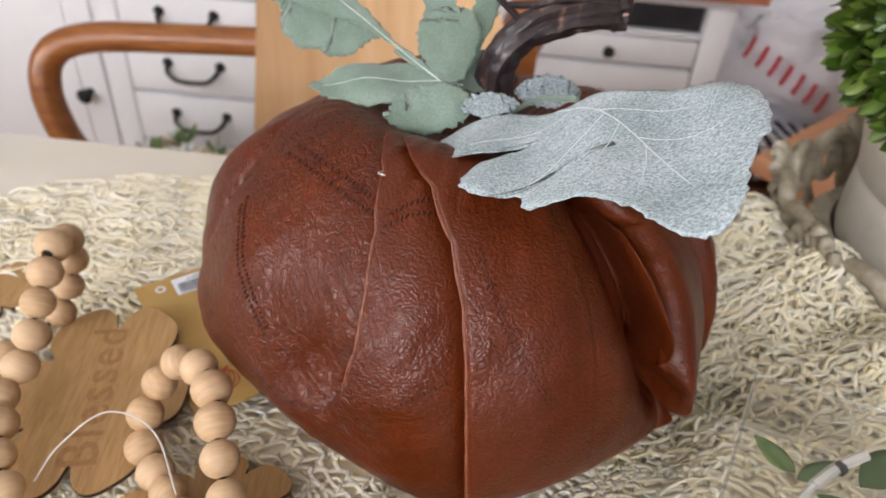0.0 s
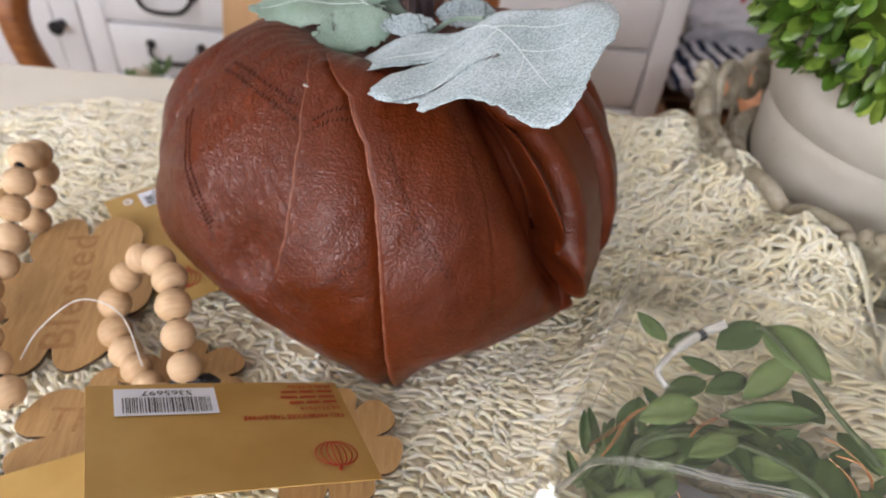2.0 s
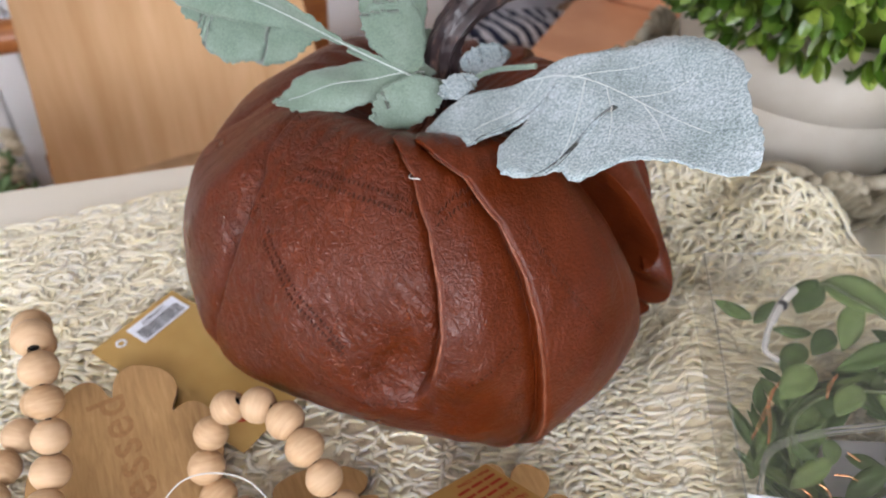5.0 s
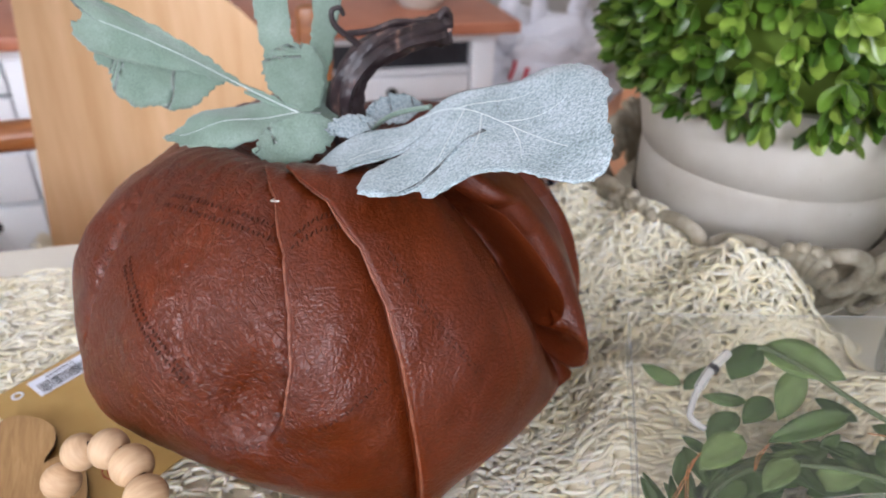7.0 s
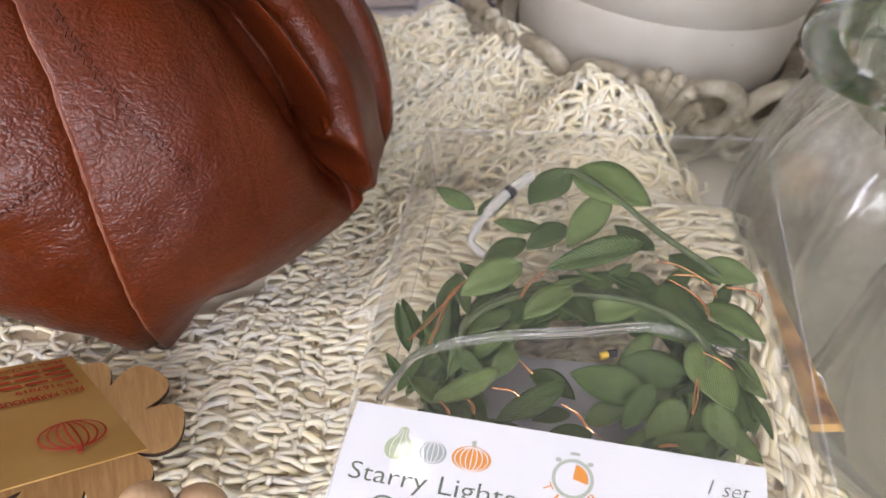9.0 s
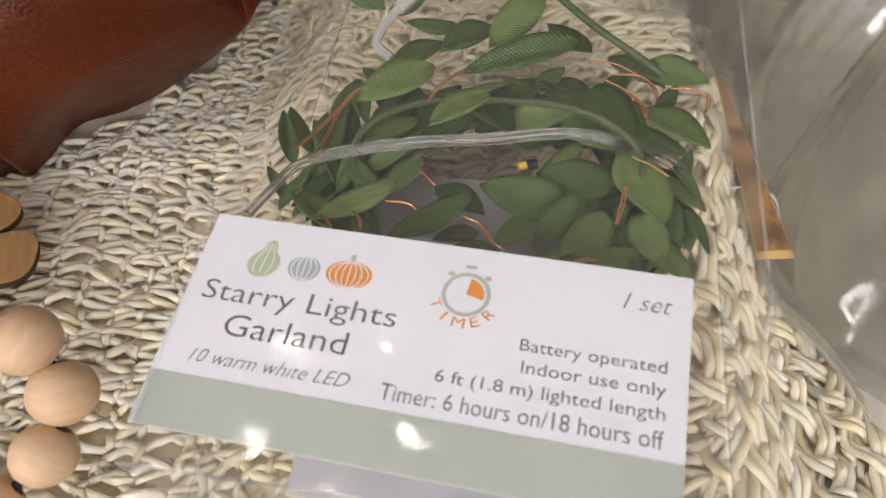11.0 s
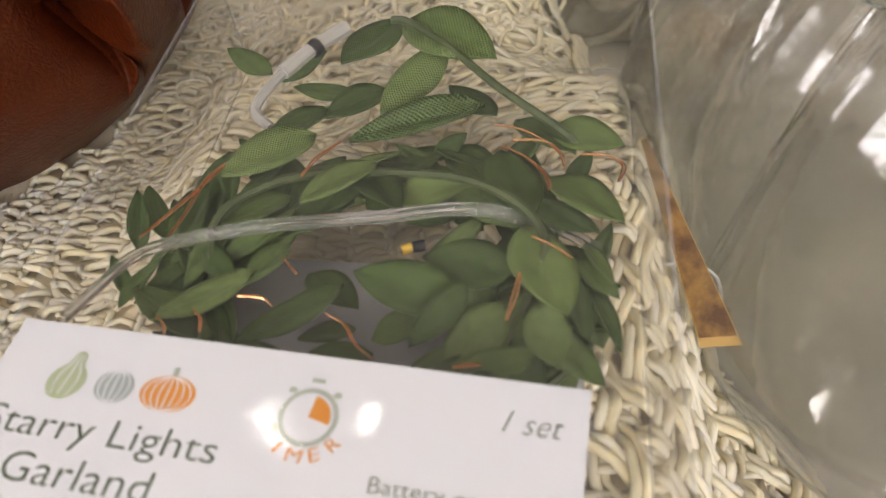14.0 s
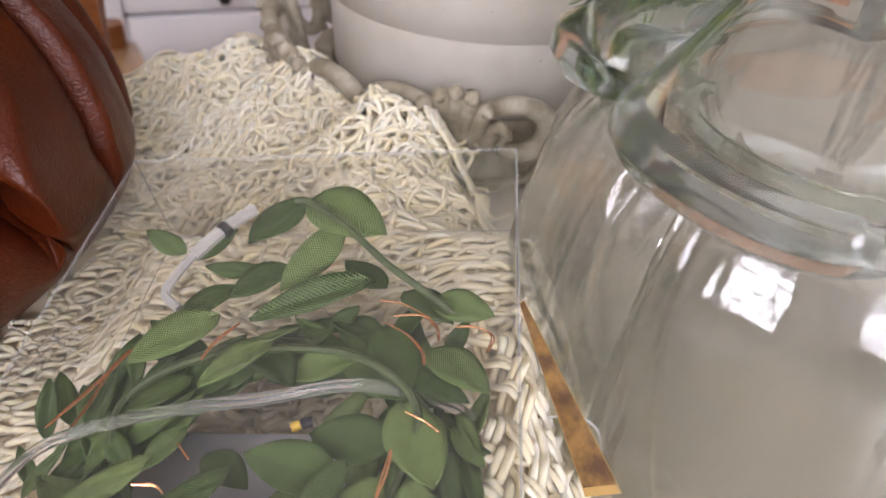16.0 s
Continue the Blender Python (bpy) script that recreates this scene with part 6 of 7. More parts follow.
def box_tube(name, pts, r, material, label="", sides=7, flat=1.0):
    return part(name, tube(bmesh.new(), [BOX @ (q / 1000) for q in smooth_path(pts, 6)], r, sides, flat), material, lights, label)


for turn in range(4):
    r0 = 36 + 3.5 * turn
    box_tube("twig", [(62 + r0 * (1 + 0.05 * math.sin(5 * a + turn)) * math.cos(a), -92 + r0 * 0.80 * math.sin(a), -12 - 4 * turn + 3 * math.sin(3 * a + turn)) for a in np.linspace(0.3 * turn, 6.1 + 0.3 * turn, 26)], 0.0011, twig_mat)
box_tube("twig", [(53, -10, -9.5), (58, -11, -9.5), (71, -22, -9.5), (85, -37, -10), (98, -48, -11), (106, -54, -13)], 0.0011, twig_mat, "bare green twig")
for depth, pts in ((-8, ((88, -60), (94, -64), (98, -69), (99, -73))), (-9, ((90, -57), (97, -57), (101, -61), (102, -65))), (-10, ((85, -51), (91, -52), (99, -57))), (-10, ((106, -60), (111, -60), (115, -63), (114, -68))), (-10, ((9, -90), (13, -83), (17, -76), (22, -67))), (-10, ((15, -92), (17, -83), (19, -71), (26, -62))), (-9, ((42, -71), (44, -65), (49, -59))), (-7, ((57, -108), (61, -110), (64, -114), (68, -117))),
                   (-7, ((92, -107), (93, -101), (94, -96))), (-8, ((96, -86), (100, -88), (104, -91))), (-9, ((37, -104), (42, -104), (45, -106))), (-7, ((23, -111), (25, -113), (26, -115))), (-7, ((30, -109), (32, -111), (33, -114))), (-9, ((44, -94), (47, -97), (48, -98))), (-8, ((83, -117), (86, -116), (88, -116)))):
    for off in (0.0, 1.0):
        bow = [off * math.sin(math.pi * (0.1 + 0.8 * k / (len(pts) - 1))) for k in range(len(pts))]
        box_tube("copper_wire", [(x + 0.8 * q, y - 0.6 * q, depth + 0.3 * q) for (x, y), q in zip(pts, bow)], 0.00022, copper, "thin bright copper wire", 6)
# clear cable ends with their rubber sleeve
box_tube("cable", [(28, -51, -13), (23, -47, -12), (23, -43, -11), (27, -33, -10), (33, -23, -9.5)], 0.0014, sleeve_plastic, "milky clear cable end")
box_tube("cable", [(27, -33, -10), (33, -23, -9.5), (41, -14, -9)], 0.0021, sleeve_plastic, "milky cable sleeve")
box_tube("sleeve", [(33.2, -24.0, -9.6), (34.4, -21.8, -9.4)], 0.0025, rubber, "black rubber sleeve", 12)
for off in (-0.8, 0.8):
    box_tube("cable", [(x, y + off, z) for x, y, z in [(6, -115, -4), (9, -107, -5), (13, -98, -6), (22, -92, -7), (41, -86, -8), (62, -82, -9), (80, -77, -11), (93, -77, -13), (104, -79, -15.5), (111, -82, -17.5)]], 0.0009, tube_plastic, "clear plastic cable", 12)
box_tube("led_bulb", [(68, -87, -14), (70, -86, -14)], 0.0012, yellow_led, "tiny amber lamp bead", 12)
box_tube("led_holder", [(70, -86, -14), (72.5, -84.8, -14.6)], 0.0013, rubber, "dark lamp holder", 12)

# ---- glass gourd jar ----
JC = (0.373, 0.105, 0.001)


GROOVES = [(29, 1.0), (84, 1.0), (136, 1.0), (181, 1.0), (226, 0.12), (271, 1.0), (316, 1.0), (361, 1.0), (389, 1.0)]


OUT = [(0.030, 0.001), (0.070, 0.0), (0.086, 0.003), (0.096, 0.014), (0.1005, 0.030), (0.1015, 0.046), (0.0995, 0.066), (0.095, 0.084), (0.089, 0.098), (0.083, 0.106)]


def body_ribs(a, r, z):
    deg = math.degrees(a) % 360
    deg = deg + 360 if deg < 29 else deg
    (lo, wl), (hi, wh) = next((p, q) for p, q in zip(GROOVES, GROOVES[1:]) if p[0] <= deg <= q[0])
    u = (deg - lo) / (hi - lo)
    w, weight = math.sin(math.pi * u), wl if u < 0.5 else wh
    deep = 0.125 * weight * smoothstep(0.004, 0.03, z) * (1 - 0.55 * smoothstep(0.135, 0.165, z))
    foot = 0.30 * math.exp(-((deg - 220) / 26) ** 2) * (1 - smoothstep(0.010, 0.050, z))
    runs = 0.024 * weight * (1 - w) ** 1.1 * (math.sin(58 * a + 3.0 * math.sin(z * 38)) + 0.6 * math.sin(131 * a - 4 * math.sin(z * 55)))
    crease = 0.040 * weight * math.exp(-(min(u, 1 - u) * (hi - lo) / 3.0) ** 2) * smoothstep(0.006, 0.02, z)
    outside = smoothstep(-0.006, -0.002, r - lerp_table(z, [(h, q) for q, h in OUT[1:]]))
    return 1 - deep * (1 - w) ** 2.2 + foot + 0.006 * math.sin(9 * a + z * 60) + outside * (runs - crease) * smoothstep(0.004, 0.02, z)


def lid_ribs(a, r, z):
    w = math.sin(math.pi * (((math.degrees(a) - 161) % 60) / 60))
    return 1 - 0.26 * (1 - w) ** 2.0 * smoothstep(0.03, 0.08, r) + 0.004 * math.sin(7 * a + z * 50) + 0.09 * math.exp(-(((math.degrees(a) % 360) - 203) / 22) ** 2)


jar = thing("glass_jar", JC, "clear thick ribbed glass pumpkin jar with a greenish lid", "glass jar")
INN = [(r - 0.0085, z) for r, z in reversed(OUT[2:])] + [(0.050, 0.008), (0.028, 0.006)]
part("body", lathe(bmesh.new(), OUT + INN, 480, JC, body_ribs), glass, jar, "bubbled clear ribbed glass")
LID = [(0.074, 0.1075), (0.086, 0.1065), (0.0950, 0.1085), (0.0985, 0.1140), (0.0970, 0.1200), (0.0900, 0.1250), (0.080, 0.1330), (0.066, 0.1440), (0.050, 0.1510), (0.034, 0.1550), (0.016, 0.1570), (0.013, 0.1620), (0.015, 0.1720), (0.011, 0.1800), (0.005, 0.1820)]
LIN = [(0.005, 0.1530), (0.033, 0.1510), (0.048, 0.1470), (0.062, 0.1400), (0.075, 0.1295), (0.083, 0.1215), (0.084, 0.1150), (0.080, 0.1120), (0.074, 0.1115)]
part("lid", lathe(bmesh.new(), LID + LIN, 240, JC, lid_ribs, True), lid_glass, jar, "thick greenish scalloped glass lid")

# card tag hanging between the jar and the box
jar_tag = thing("jar_tag", (0.266, 0.095, 0.02), "brown and gold card tag with hole beside the glass jar", "tag")
TA, TB = Vector((0.2685, 0.1240, 0.0585)), Vector((0.2715, 0.0745, 0.0290))
TD = Vector((-0.0060, -0.0060, -0.0105))
JT = frame_of(TA, TB - TA, TD)
bm = plate(bmesh.new(), [(0, 0), (0.0575, 0), (0.0545, 0.0095), (0.030, 0.0060), (0.0, 0.0016)], 0.0005, JT)
part("card", bm, gold_card, jar_tag, "gold card face", smooth=False)
bm = plate(bmesh.new(), [(0.0004, 0.0001), (0.0548, 0.0002), (0.0522, 0.0088), (0.030, 0.0057), (0.0004, 0.0014)], 0.0002, JT @ Matrix.Translation((0, 0, 0.0004)))
part("print", bm, brown_card, jar_tag, "mottled dark brown print", smooth=False)
bm = plate(bmesh.new(), [(0.0004, 0.0001), (0.0548, 0.0002), (0.0522, 0.0088), (0.030, 0.0057), (0.0004, 0.0014)], 0.0002, JT @ Matrix.Translation((0, 0, -0.0007)))
part("print", bm, brown_card, jar_tag, "mottled dark brown print", smooth=False)
bm = tube(bmesh.new(), [JT @ Vector((0.0525 + 0.0009 * math.cos(a), 0.0042 + 0.0009 * math.sin(a), 0.0)) for a in np.linspace(0, 2 * math.pi, 16)], 0.0004, 6)
part("hole_rim", bm, white_paper, jar_tag, "white rimmed punched hole")
part("tie", tube(bmesh.new(), [JT @ Vector(p) for p in smooth_path([(0.0525, 0.006, 0.001), (0.047, 0.001, 0.003), (0.040, -0.001, 0.003), (0.034, 0.003, 0.001), (0.032, 0.009, 0.0)], 6)], 0.0004, 6), nylon, jar_tag, "clear nylon tie")

# ---- potted topiary ----
PC = Vector((0.3906, 0.3498, 0.0))
topiary = thing("potted_topiary", PC, "boxwood ball in a chalky white pot with ornate plaster foot", "potted plant")
bm = lathe(bmesh.new(), [(0.060, 0.012), (0.0800, 0.022), (0.0845, 0.036), (0.0856, 0.052), (0.0858, 0.062), (0.0858, 0.0712), (0.0850, 0.0722), (0.0862, 0.0735), (0.0900, 0.090), (0.0935, 0.106), (0.0950, 0.118), (0.0950, 0.126), (0.0900, 0.127), (0.0870, 0.120), (0.060, 0.117)], 96, PC)
part("pot", bm, pot_white, topiary, "chalky white pot with a scored line")
# plaster foot: flared ring, fans and scrolls
def scallop(a, r, z):
    if r < 0.094:
        return 1.0
    up = smoothstep(0.012, 0.045, z)
    return 1 - up * (0.055 * (0.5 - 0.5 * math.cos(8 * (a + radians(126)))) + 0.012 * (0.5 - 0.5 * math.cos(56 * a)))



foot = part("foot", lathe(bmesh.new(), [(0.090, 0.001), (0.097, 0.002), (0.099, 0.008), (0.096, 0.013), (0.097, 0.018), (0.098, 0.024), (0.0985, 0.030), (0.099, 0.034), (0.097, 0.0365), (0.093, 0.036), (0.0865, 0.034), (0.080, 0.004)], 240, PC, scallop, True), plaster, topiary, "aged beige plaster foot")


def on_foot(bearing, side, up, out):
    """A spot on the foot: bearing in degrees, metres along it, height, and distance out."""
    a = radians(bearing) + side / 0.108
    r = 0.1005 + 0.35 * up + out
    return PC + Vector((r * math.cos(a), r * math.sin(a), up))


for k in range(8):
    at = -126 + 45 * k
    for j in range(-3, 4):
        spread, top = j * 0.0046, 0.065 - 0.0022 * j * j * 0.9
        pts = [on_foot(at, spread * 0.25, 0.006, 0.001), on_foot(at, spread * 0.55, 0.024, 0.0035), on_foot(at, spread * 0.95, top - 0.012, 0.0045), on_foot(at, spread * 1.25, top, 0.006), on_foot(at, spread * 1.5, top - 0.002, 0.0105)]
        bm = tube(bmesh.new(), smooth_path(pts, 4), lambda t: (0.0025 + 0.0022 * math.sin(math.pi * min(1, t * 0.8 + 0.12))) * max(0.15, 1 - t ** 9) ** 0.5, 12)
        part("flute", bm, plaster, foot, "plaster acanthus flute")
    for side in (-1, 1):
        bm = bmesh.new()
        pts = []
        for i in range(26):
            t = i / 25
            a = 2.6 - 6.6 * t
            r = 0.0200 * (1 - 0.80 * t)
            pts.append(on_foot(at, side * (0.0265 + r * math.cos(a)), 0.0400 + r * math.sin(a), -0.0010 + 0.007 * t))
        lead = [on_foot(at, side * 0.0075, 0.010, 0.002), on_foot(at, side * 0.0120, 0.024, 0.003)]
        tube(bm, lead + pts, lambda t: (0.0036 + 0.0022 * math.sin(math.pi * t)) * (1 - 0.35 * t), 12)
        tube(bm, smooth_path([on_foot(at, side * 0.010, 0.006, 0.001), on_foot(at, side * 0.024, 0.007, 0.004), on_foot(at, side * 0.038, 0.014, 0.004), on_foot(at, side * 0.0425, 0.030, 0.005), on_foot(at, side * 0.0395, 0.042, 0.008)], 5), lambda t: 0.0030 - 0.0012 * t, 8)
        part("scroll", bm, plaster, foot, "curled plaster scroll")


def spoon(width, curl):
    verts, faces = [], []
    n, k = 6, 2
    for i in range(n + 1):
        t = i / n
        w = 0.5 * width * (0.16 + 0.84 * math.sin(math.pi * min(1.0, 0.10 + 0.90 * t) ** 1.6) ** 0.75) if i < n else 0.10 * width
        for j in range(-k, k + 1):
            y = w * j / k
            verts.append((t, y, 0.55 * y * y / width + curl * t * t - (0.02 if j == 0 else 0)))
    m = 2 * k + 1
    for i in range(n):
        for j in range(m - 1):
            a = i * m + j
            faces.append((a, a + m, a + m + 1, a + 1))
    return verts, faces


SPOONS = [spoon(0.52, -0.22), spoon(0.46, 0.16), spoon(0.58, -0.05)]
leaf_meshes = [mesh_of("leaf", v, f, box_leaf) for v, f in SPOONS]
BALL, BALL_R = PC + Vector((0, 0, 0.196)), 0.138
core = bmesh.new()
bmesh.ops.create_icosphere(core, subdivisions=4, radius=BALL_R - 0.026)
for v in core.verts:
    v.co = v.co * (1 + 0.06 * noise.noise(v.co * 45)) + BALL
part("leafy_core", core, box_leaf_shaded, topiary, "inner foliage in shaded green")
rr = random.Random(8)
sprigs, golden = [], math.pi * (3 - math.sqrt(5))
COUNT = 1050
for k in range(COUNT):
    z = 1 - 2 * (k + 0.5) / COUNT
    a = golden * k
    d = Vector((math.sqrt(1 - z * z) * math.cos(a), math.sqrt(1 - z * z) * math.sin(a), z))
    d = (d + Vector((rr.uniform(-1, 1), rr.uniform(-1, 1), rr.uniform(-1, 1))) * 0.06).normalized()
    sprigs.append((d, rr.uniform(-0.014, 0.006)))
toward = Vector((-0.62, -0.74, -0.22)).normalized()
sprigs.sort(key=lambda s: -s[0].dot(toward))
rest_v, rest_f, placed = [], [], 0
for d, deep in sprigs:
    foot_at = BALL + d * (BALL_R - 0.016 + deep)
    side = d.cross(Vector((0.3, 0.2, 0.93))).normalized()
    up = side.cross(d)
    for j in range(6):
        a = 2 * math.pi * j / 6 + rr.uniform(-0.3, 0.3)
        lean = rr.uniform(0.35, 1.05) if j else 0.1
        way = (d * math.cos(lean) + (side * math.cos(a) + up * math.sin(a)) * math.sin(lean) + Vector((0, 0, -0.18))).normalized()
        flat = way.cross(d)
        if flat.length < 0.05:
            flat = side
        length = rr.uniform(0.0118, 0.0175)
        m = frame_of(foot_at + way * 0.002, way, flat + d * rr.uniform(-0.4, 0.4)) @ Matrix.Scale(length, 4)
        q = rr.randrange(3)
        if (foot_at + way * length).z < 0.108 or ((foot_at + way * length).z < 0.132 and math.hypot(foot_at.x - PC.x, foot_at.y - PC.y) < 0.080):
            continue
        if placed < 295 and rr.random() < 0.8:
            part("leaf", leaf_meshes[q], box_leaf, topiary, m=m)
            placed += 1
        else:
            base = len(rest_v)
            v, f = SPOONS[q]
            rest_v += [m @ Vector(p) for p in v]
            rest_f += [tuple(i + base for i in g) for g in f]
# the merged leaves carry the shaded greens as well
ob = part("foliage", mesh_of("foliage", rest_v, rest_f, box_leaf_shaded), box_leaf_shaded, topiary, "small glossy green leaves")
tagged(ob, kind="stuff")

# ---- chair behind the table ----
chair = thing("armchair", (0.05, 1.05, FLOOR), "wooden armchair with pale back panel and dark stained arms", "chair")
bm = bmesh.new()
cols = []
for i in range(25):
    s = i / 24
    x = -0.150 + 0.300 * s
    ring_pts = []
    top = 0.100 - 0.02 * s - 0.12 * max(0.0, (s - 0.55) / 0.45) ** 2.2
    for j in range(15):
        q = j / 14
        z = -0.255 + (top + 0.255) * q
        y = 0.90 + 0.055 * (2 * s - 1) ** 2 * -1 + 0.045 * q
        ring_pts.append((x - 0.03 * (1 - q) * (1 - 2 * s), y, z))
    cols.append(ring_pts)
fr = [[bm.verts.new(p) for p in c] for c in cols]
bk = [[bm.verts.new((p[0], p[1] + 0.018, p[2])) for p in c] for c in cols]
for i in range(24):
    for j in range(14):
        bm.faces.new((fr[i][j], fr[i + 1][j], fr[i + 1][j + 1], fr[i][j + 1]))
        bm.faces.new((bk[i][j], bk[i][j + 1], bk[i + 1][j + 1], bk[i + 1][j]))
for i in range(24):
    bm.faces.new((fr[i][14], fr[i + 1][14], bk[i + 1][14], bk[i][14]))
    bm.faces.new((fr[i][0], bk[i][0], bk[i + 1][0], fr[i + 1][0]))
for j in range(14):
    bm.faces.new((fr[0][j], fr[0][j + 1], bk[0][j + 1], bk[0][j]))
    bm.faces.new((fr[24][j], bk[24][j], bk[24][j + 1], fr[24][j + 1]))
part("backrest", bm, chair_light, chair, "glossy pale bent wood back panel")
part("arm", tube(bmesh.new(), smooth_path([(-0.130, 0.915, -0.070), (-0.260, 0.905, -0.067), (-0.370, 0.895, -0.068), (-0.418, 0.885, -0.088), (-0.428, 0.870, -0.130), (-0.412, 0.855, -0.185), (-0.385, 0.845, -0.235), (-0.360, 0.840, -0.330), (-0.350, 0.840, -0.42)], 6), 0.0215, 14, 0.85), chair_dark, chair, "curved dark stained arm")
part("arm", tube(bmesh.new(), smooth_path([(0.180, 0.945, -0.075), (0.195, 0.985, -0.072), (0.205, 1.070, -0.075), (0.207, 1.160, -0.095), (0.203, 1.220, -0.16), (0.198, 1.250, -0.29)], 6), 0.0205, 14, 0.85), chair_dark, chair, "curved dark stained arm")
part("stile", box(bmesh.new(), (0.174, 0.925, -0.105), (0.044, 0.030, 0.33), 0.010), chair_dark, chair, "dark stained back stile")
part("seat", box(bmesh.new(), (0.04, 1.13, -0.30), (0.46, 0.44, 0.035), 0.012), chair_light, chair)
for x, y, lean in ((-0.165, 0.93, -0.02), (0.172, 0.93, 0.02), (-0.15, 1.32, -0.01), (0.23, 1.32, 0.01)):
    part("leg", tube(bmesh.new(), [(x + lean * 2, y, FLOOR), (x + lean, y, -0.55), (x, y, -0.24)], lambda t: 0.015 + 0.007 * t, 12), chair_dark, chair)
chair.location.x += 0.03

# ---- white console along the far wall ----
CAB = Matrix.Translation((0.7, 1.45, 0)) @ Matrix.Rotation(math.atan2(-0.119, 0.993), 4, "Z")
console = thing("console_cabinet", CAB @ Vector((-0.7, 0.2, FLOOR)), "long white console with drawers and a reddish wooden top", "cabinet")


def cab(name, c, s, material=cab_white, parent=None, bevel=0.004, label=""):
    return part(name, box(bmesh.new(), c, s, bevel, CAB), material, parent or console, label)


cab("top", (-0.92, 0.19, -0.117), (2.02, 0.44, 0.026), top_wood, label="reddish brown wooden top")
cab("frieze", (-0.92, 0.20, -0.143), (1.94, 0.37, 0.026))
cab("body", (-0.92, 0.225, -0.445), (1.92, 0.33, 0.575))
cab("plinth", (-0.92, 0.215, -0.742), (1.90, 0.33, 0.016))
for s in (0.022, -0.43, -0.95, -1.335, -1.86):
    cab("stile", (s, 0.045, -0.445), (0.056, 0.05, 0.575))
for k in range(34):
    cab("dentil", (-0.41 + k * 0.0135, 0.008, -0.139), (0.007, 0.010, 0.016), bevel=0.0)
# right bay: dark recess above drawers
cab("recess", (-0.205, 0.052, -0.187), (0.39, 0.02, 0.060), black_gloss, label="black recessed slot")
cab("rail", (-0.205, 0.045, -0.223), (0.394, 0.045, 0.012))


def drawer(s0, s1, z0, z1, pull):
    d = cab("drawer", ((s0 + s1) / 2, 0.038, (z0 + z1) / 2), (s1 - s0, 0.044, z1 - z0), bevel=0.007)
    c, z = (s0 + s1) / 2, (z0 + z1) / 2
    if pull == "knob":
        part("knob", lathe(bmesh.new(), [(0.004, 0), (0.005, 0.012), (0.012, 0.018), (0.013, 0.024), (0.008, 0.029)], 14, (0, 0, 0)), dark_metal, d, "small dark knob", m=CAB @ Matrix.Translation((c, 0.016, z)) @ Matrix.Rotation(radians(90), 4, "X"))
    else:
        pts = [CAB @ Vector(q) for q in smooth_path([(c - 0.062, 0.014, z + 0.018), (c - 0.056, -0.008, z + 0.004), (c - 0.030, -0.016, z - 0.012), (c + 0.030, -0.016, z - 0.012), (c + 0.056, -0.008, z + 0.004), (c + 0.062, 0.014, z + 0.018)], 5)]
        part("bail_handle", tube(bmesh.new(), pts, 0.0055, 8), dark_metal, d, "dark drooping bail handle")
        for q in (-0.062, 0.062):
            part("handle_plate", lathe(bmesh.new(), [(0.012, 0), (0.012, 0.003), (0.007, 0.008)], 14, (0, 0, 0)), dark_metal, d, m=CAB @ Matrix.Translation((c + q, 0.016, z + 0.018)) @ Matrix.Rotation(radians(90), 4, "X"))


for z0, z1 in ((-0.290, -0.232), (-0.420, -0.298), (-0.575, -0.428), (-0.730, -0.583)):
    drawer(-0.398, -0.010, z0, z1, "knob")
for z0, z1 in ((-0.228, -0.160), (-0.345, -0.236), (-0.468, -0.353), (-0.600, -0.476), (-0.730, -0.608)):
    drawer(-1.303, -0.982, z0, z1, "bail")
for z0, z1 in ((-0.300, -0.160), (-0.440, -0.308), (-0.585, -0.448), (-0.730, -0.593)):
    drawer(-0.918, -0.462, z0, z1, "bail")
door = cab("door", (-1.598, 0.038, -0.446), (0.462, 0.044, 0.570), bevel=0.007)
part("panel", box(bmesh.new(), (-1.598, 0.016, -0.446), (0.34, 0.012, 0.44), 0.005, CAB), cab_white, door)
part("knob", lathe(bmesh.new(), [(0.010, 0), (0.010, 0.006), (0.007, 0.014), (0.017, 0.024), (0.018, 0.032), (0.010, 0.040)], 14, (0, 0, 0)), dark_metal, door, "dark door knob", m=CAB @ Matrix.Translation((-1.412, 0.016, -0.487)) @ Matrix.Rotation(radians(90), 4, "X"))
whole("white_bowl", lathe(bmesh.new(), [(0.045, 0), (0.05, 0.006), (0.075, 0.035), (0.085, 0.07), (0.081, 0.071), (0.070, 0.036), (0.04, 0.010)], 32, CAB @ Vector((-0.10, 0.16, -0.1038))), pot_white, "plain white ceramic bowl on the console", "bowl")

# ---- crate with folded cloth and a carrier bag beside the console ----
crate = thing("wooden_crate", CAB @ Vector((0.24, 0.12, FLOOR)), "brown wooden crate on the floor", "crate")
for k in range(3):
    z = FLOOR + 0.035 + k * 0.066
    for y in (-0.02, 0.29):
        cab("slat", (0.24, y, z), (0.38, 0.014, 0.060), basket_wood, crate)
    for x in (0.057, 0.423):
        cab("slat", (x, 0.135, z), (0.014, 0.296, 0.060), basket_wood, crate)
cab("base", (0.24, 0.135, FLOOR + 0.009), (0.352, 0.296, 0.012), basket_wood, crate)


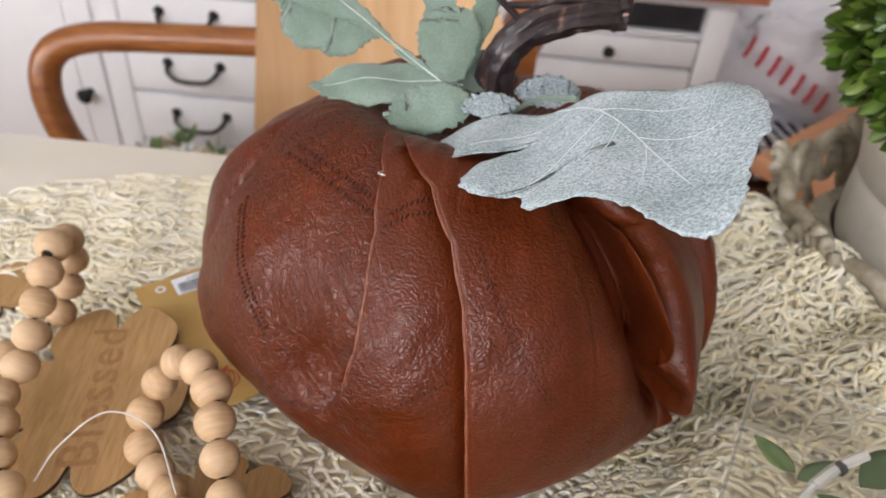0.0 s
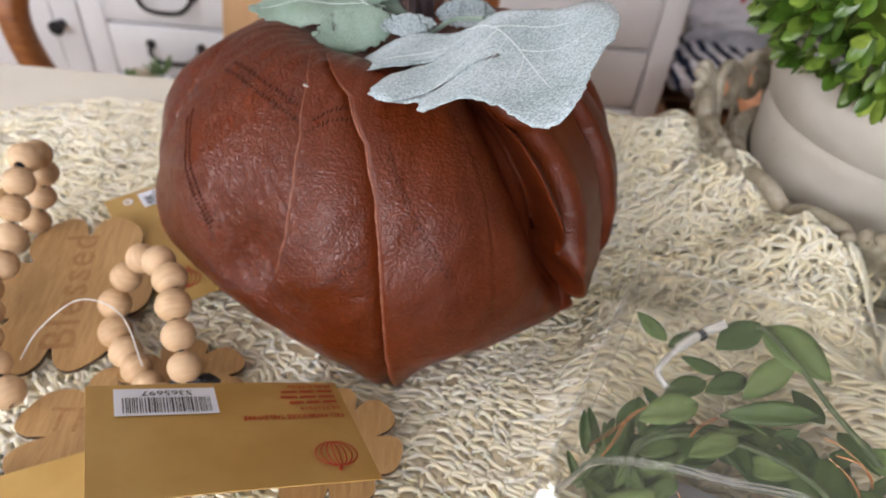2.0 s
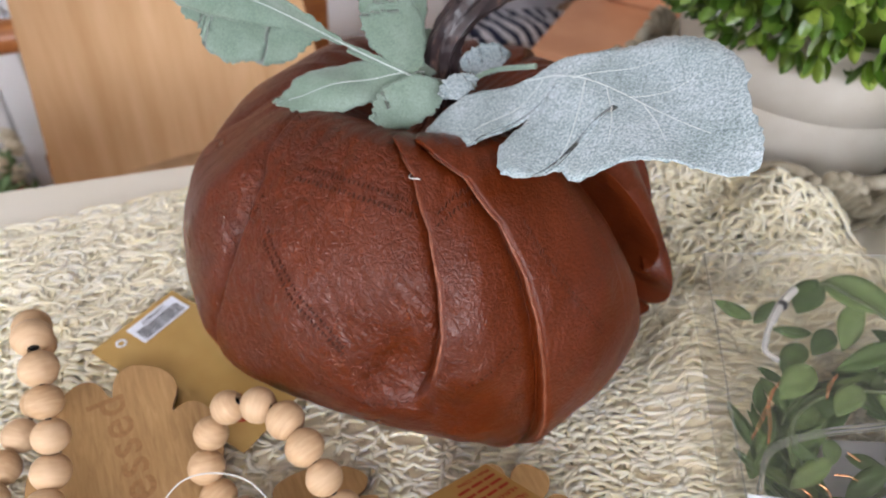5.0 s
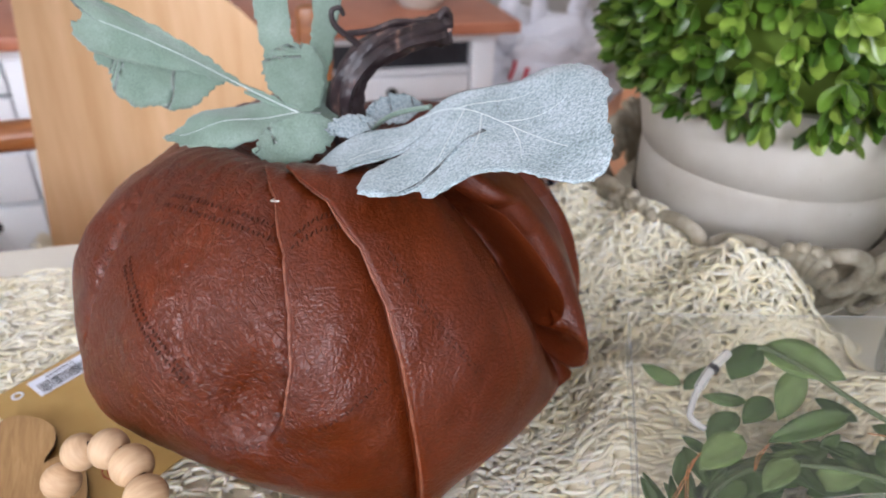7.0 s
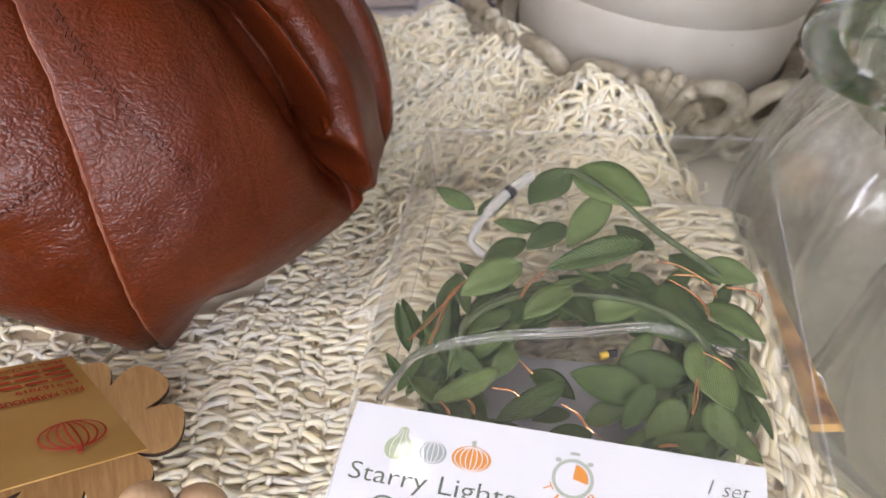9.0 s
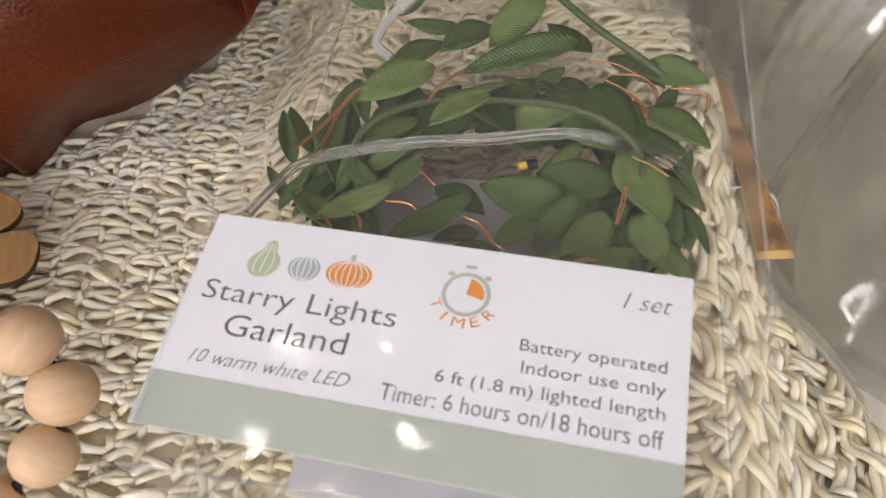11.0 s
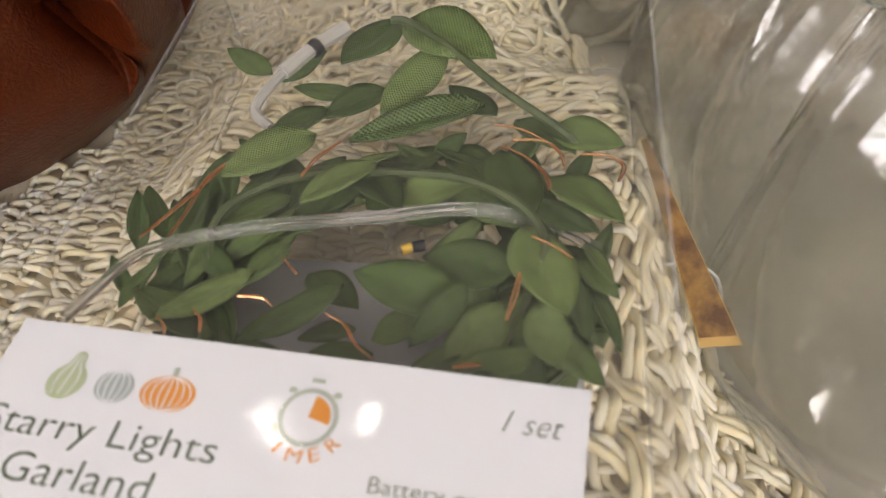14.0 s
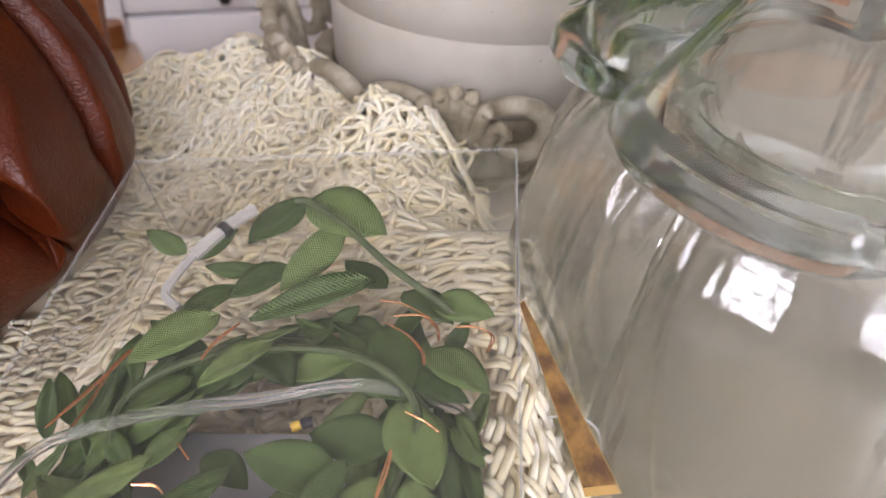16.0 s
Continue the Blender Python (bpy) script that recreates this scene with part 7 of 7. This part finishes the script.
def lump(centre, size, seed, rough, scale, subdiv=5, sag=0.0):
    bm = bmesh.new()
    bmesh.ops.create_icosphere(bm, subdivisions=subdiv, radius=1.0)
    for v in bm.verts:
        n = v.co.normalized()
        k = 1 + rough * noise.noise(n * scale + Vector((seed, 0, 0))) + 0.5 * rough * noise.noise(n * scale * 2.7 + Vector((0, seed, 0)))
        p = Vector((math.copysign(abs(n.x) ** 0.75, n.x) * size[0], math.copysign(abs(n.y) ** 0.75, n.y) * size[1], math.copysign(abs(n.z) ** 0.75, n.z) * size[2])) * k
        v.co = CAB @ (Vector(centre) + p)
    return bm


whole("folded_cloth", lump((0.24, 0.13, -0.505), (0.17, 0.13, 0.062), 3, 0.22, 2.2), cloth_navy, "navy and white patterned cloth bunched in the crate", "cloth")
whole("folded_cloth", lump((0.20, 0.03, -0.468), (0.13, 0.05, 0.040), 9, 0.25, 2.6), cloth_navy, "navy and white patterned cloth hanging over the crate", "cloth")
bag = thing("carrier_bag", CAB @ Vector((0.27, 0.17, -0.44)), "crumpled white plastic carrier bag with red print", "bag")
part("bag_body", lump((0.27, 0.19, -0.300), (0.20, 0.10, 0.155), 5, 0.30, 2.0), bag_plastic, bag)
for x in (0.17, 0.36):
    part("bag_handle", tube(bmesh.new(), [CAB @ Vector(q) for q in smooth_path([(x - 0.04, 0.18, -0.19), (x - 0.035, 0.16, -0.10), (x, 0.15, -0.06), (x + 0.04, 0.16, -0.10), (x + 0.05, 0.18, -0.19)], 6)], lambda t: 0.016 + 0.01 * math.sin(9 * t), 10, 0.4), bag_plastic, bag)
bm = bmesh.new()
RED = [(0.125 + 0.034 * k, -0.222 - 0.019 * k, 0.113 + 0.034 * k, -0.268 - 0.019 * k) for k in range(7)]
for xa, za, xb, zb in RED:
    tube(bm, [CAB @ Vector((xa, 0.072, za)), CAB @ Vector(((xa + xb) / 2, 0.068, (za + zb) / 2)), CAB @ Vector((xb, 0.072, zb))], 0.0075, 8, 0.5)
part("print", bm, bag_red, bag, "bold red printed strokes")

# ---- basket of faded flowers by the drawers ----
flowers = thing("flower_arrangement", CAB @ Vector((-1.07, -0.13, FLOOR)), "cream and green faded fabric flowers in a low basket", "flowers")
part("basket", lathe(bmesh.new(), [(0.09, 0), (0.11, 0.01), (0.12, 0.06), (0.125, 0.10), (0.118, 0.102), (0.10, 0.06)], 28, CAB @ Vector((-1.07, -0.13, FLOOR)), lambda a, r, z: 1 + 0.02 * math.sin(24 * a)), basket_wood, flowers)
rr = random.Random(3)
for k in range(26):
    c = CAB @ Vector((-1.07 + rr.uniform(-0.12, 0.12), -0.13 + rr.uniform(-0.09, 0.09), -0.565 + rr.uniform(-0.06, 0.065)))
    bm = bmesh.new()
    green = k % 3 == 0
    for j in range(9 if green else 14):
        a, e = rr.uniform(0, 6.28), rr.uniform(-0.2, 1.4)
        way = Vector((math.cos(a) * math.cos(e), math.sin(a) * math.cos(e), math.sin(e)))
        side = way.cross(Vector((0.2, 0.3, 0.9))).normalized()
        l, w = (0.05, 0.012) if green else (0.026, 0.014)
        q = [c, c + way * l * 0.5 + side * w, c + way * l, c + way * l * 0.5 - side * w]
        n = way.cross(side) * 0.0012
        t = [bm.verts.new(p + n) for p in q]
        b = [bm.verts.new(p - n) for p in q]
        bm.faces.new(t)
        bm.faces.new(b[::-1])
        for i in range(4):
            bm.faces.new((t[i], b[i], b[(i + 1) % 4], t[(i + 1) % 4]))
    part("sprig" if green else "flower", bm, petal_leaf if green else petal, flowers)

# ---- wooden chest to the right ----
chest = thing("wooden_chest", (1.22, 0.86, FLOOR), "reddish brown wooden chest with stepped ledges", "chest")
CH = Matrix.Translation((1.17, 0.80, 0)) @ Matrix.Rotation(radians(-52), 4, "Z")


def chest_part(name, c, s, material=chest_wood, label=""):
    return part(name, box(bmesh.new(), c, s, 0.006, CH), material, chest, label)


chest_part("carcase", (0, 0.06, -0.52), (0.94, 0.40, 0.46))
chest_part("ledge", (0, -0.015, -0.270), (1.00, 0.56, 0.035))
chest_part("upper", (0, 0.13, -0.115), (0.90, 0.26, 0.272))
chest_part("lid", (0, 0.125, 0.033), (0.96, 0.30, 0.024))
chest_part("plinth", (0, 0.05, -0.74), (0.98, 0.44, 0.02))
for x in (-0.24, 0.24):
    chest_part("drawer_front", (x, -0.145, -0.40), (0.44, 0.02, 0.17))
chest_part("label_plate", (-0.10, -0.158, -0.37), (0.10, 0.006, 0.07), white_paper, "white paper label")
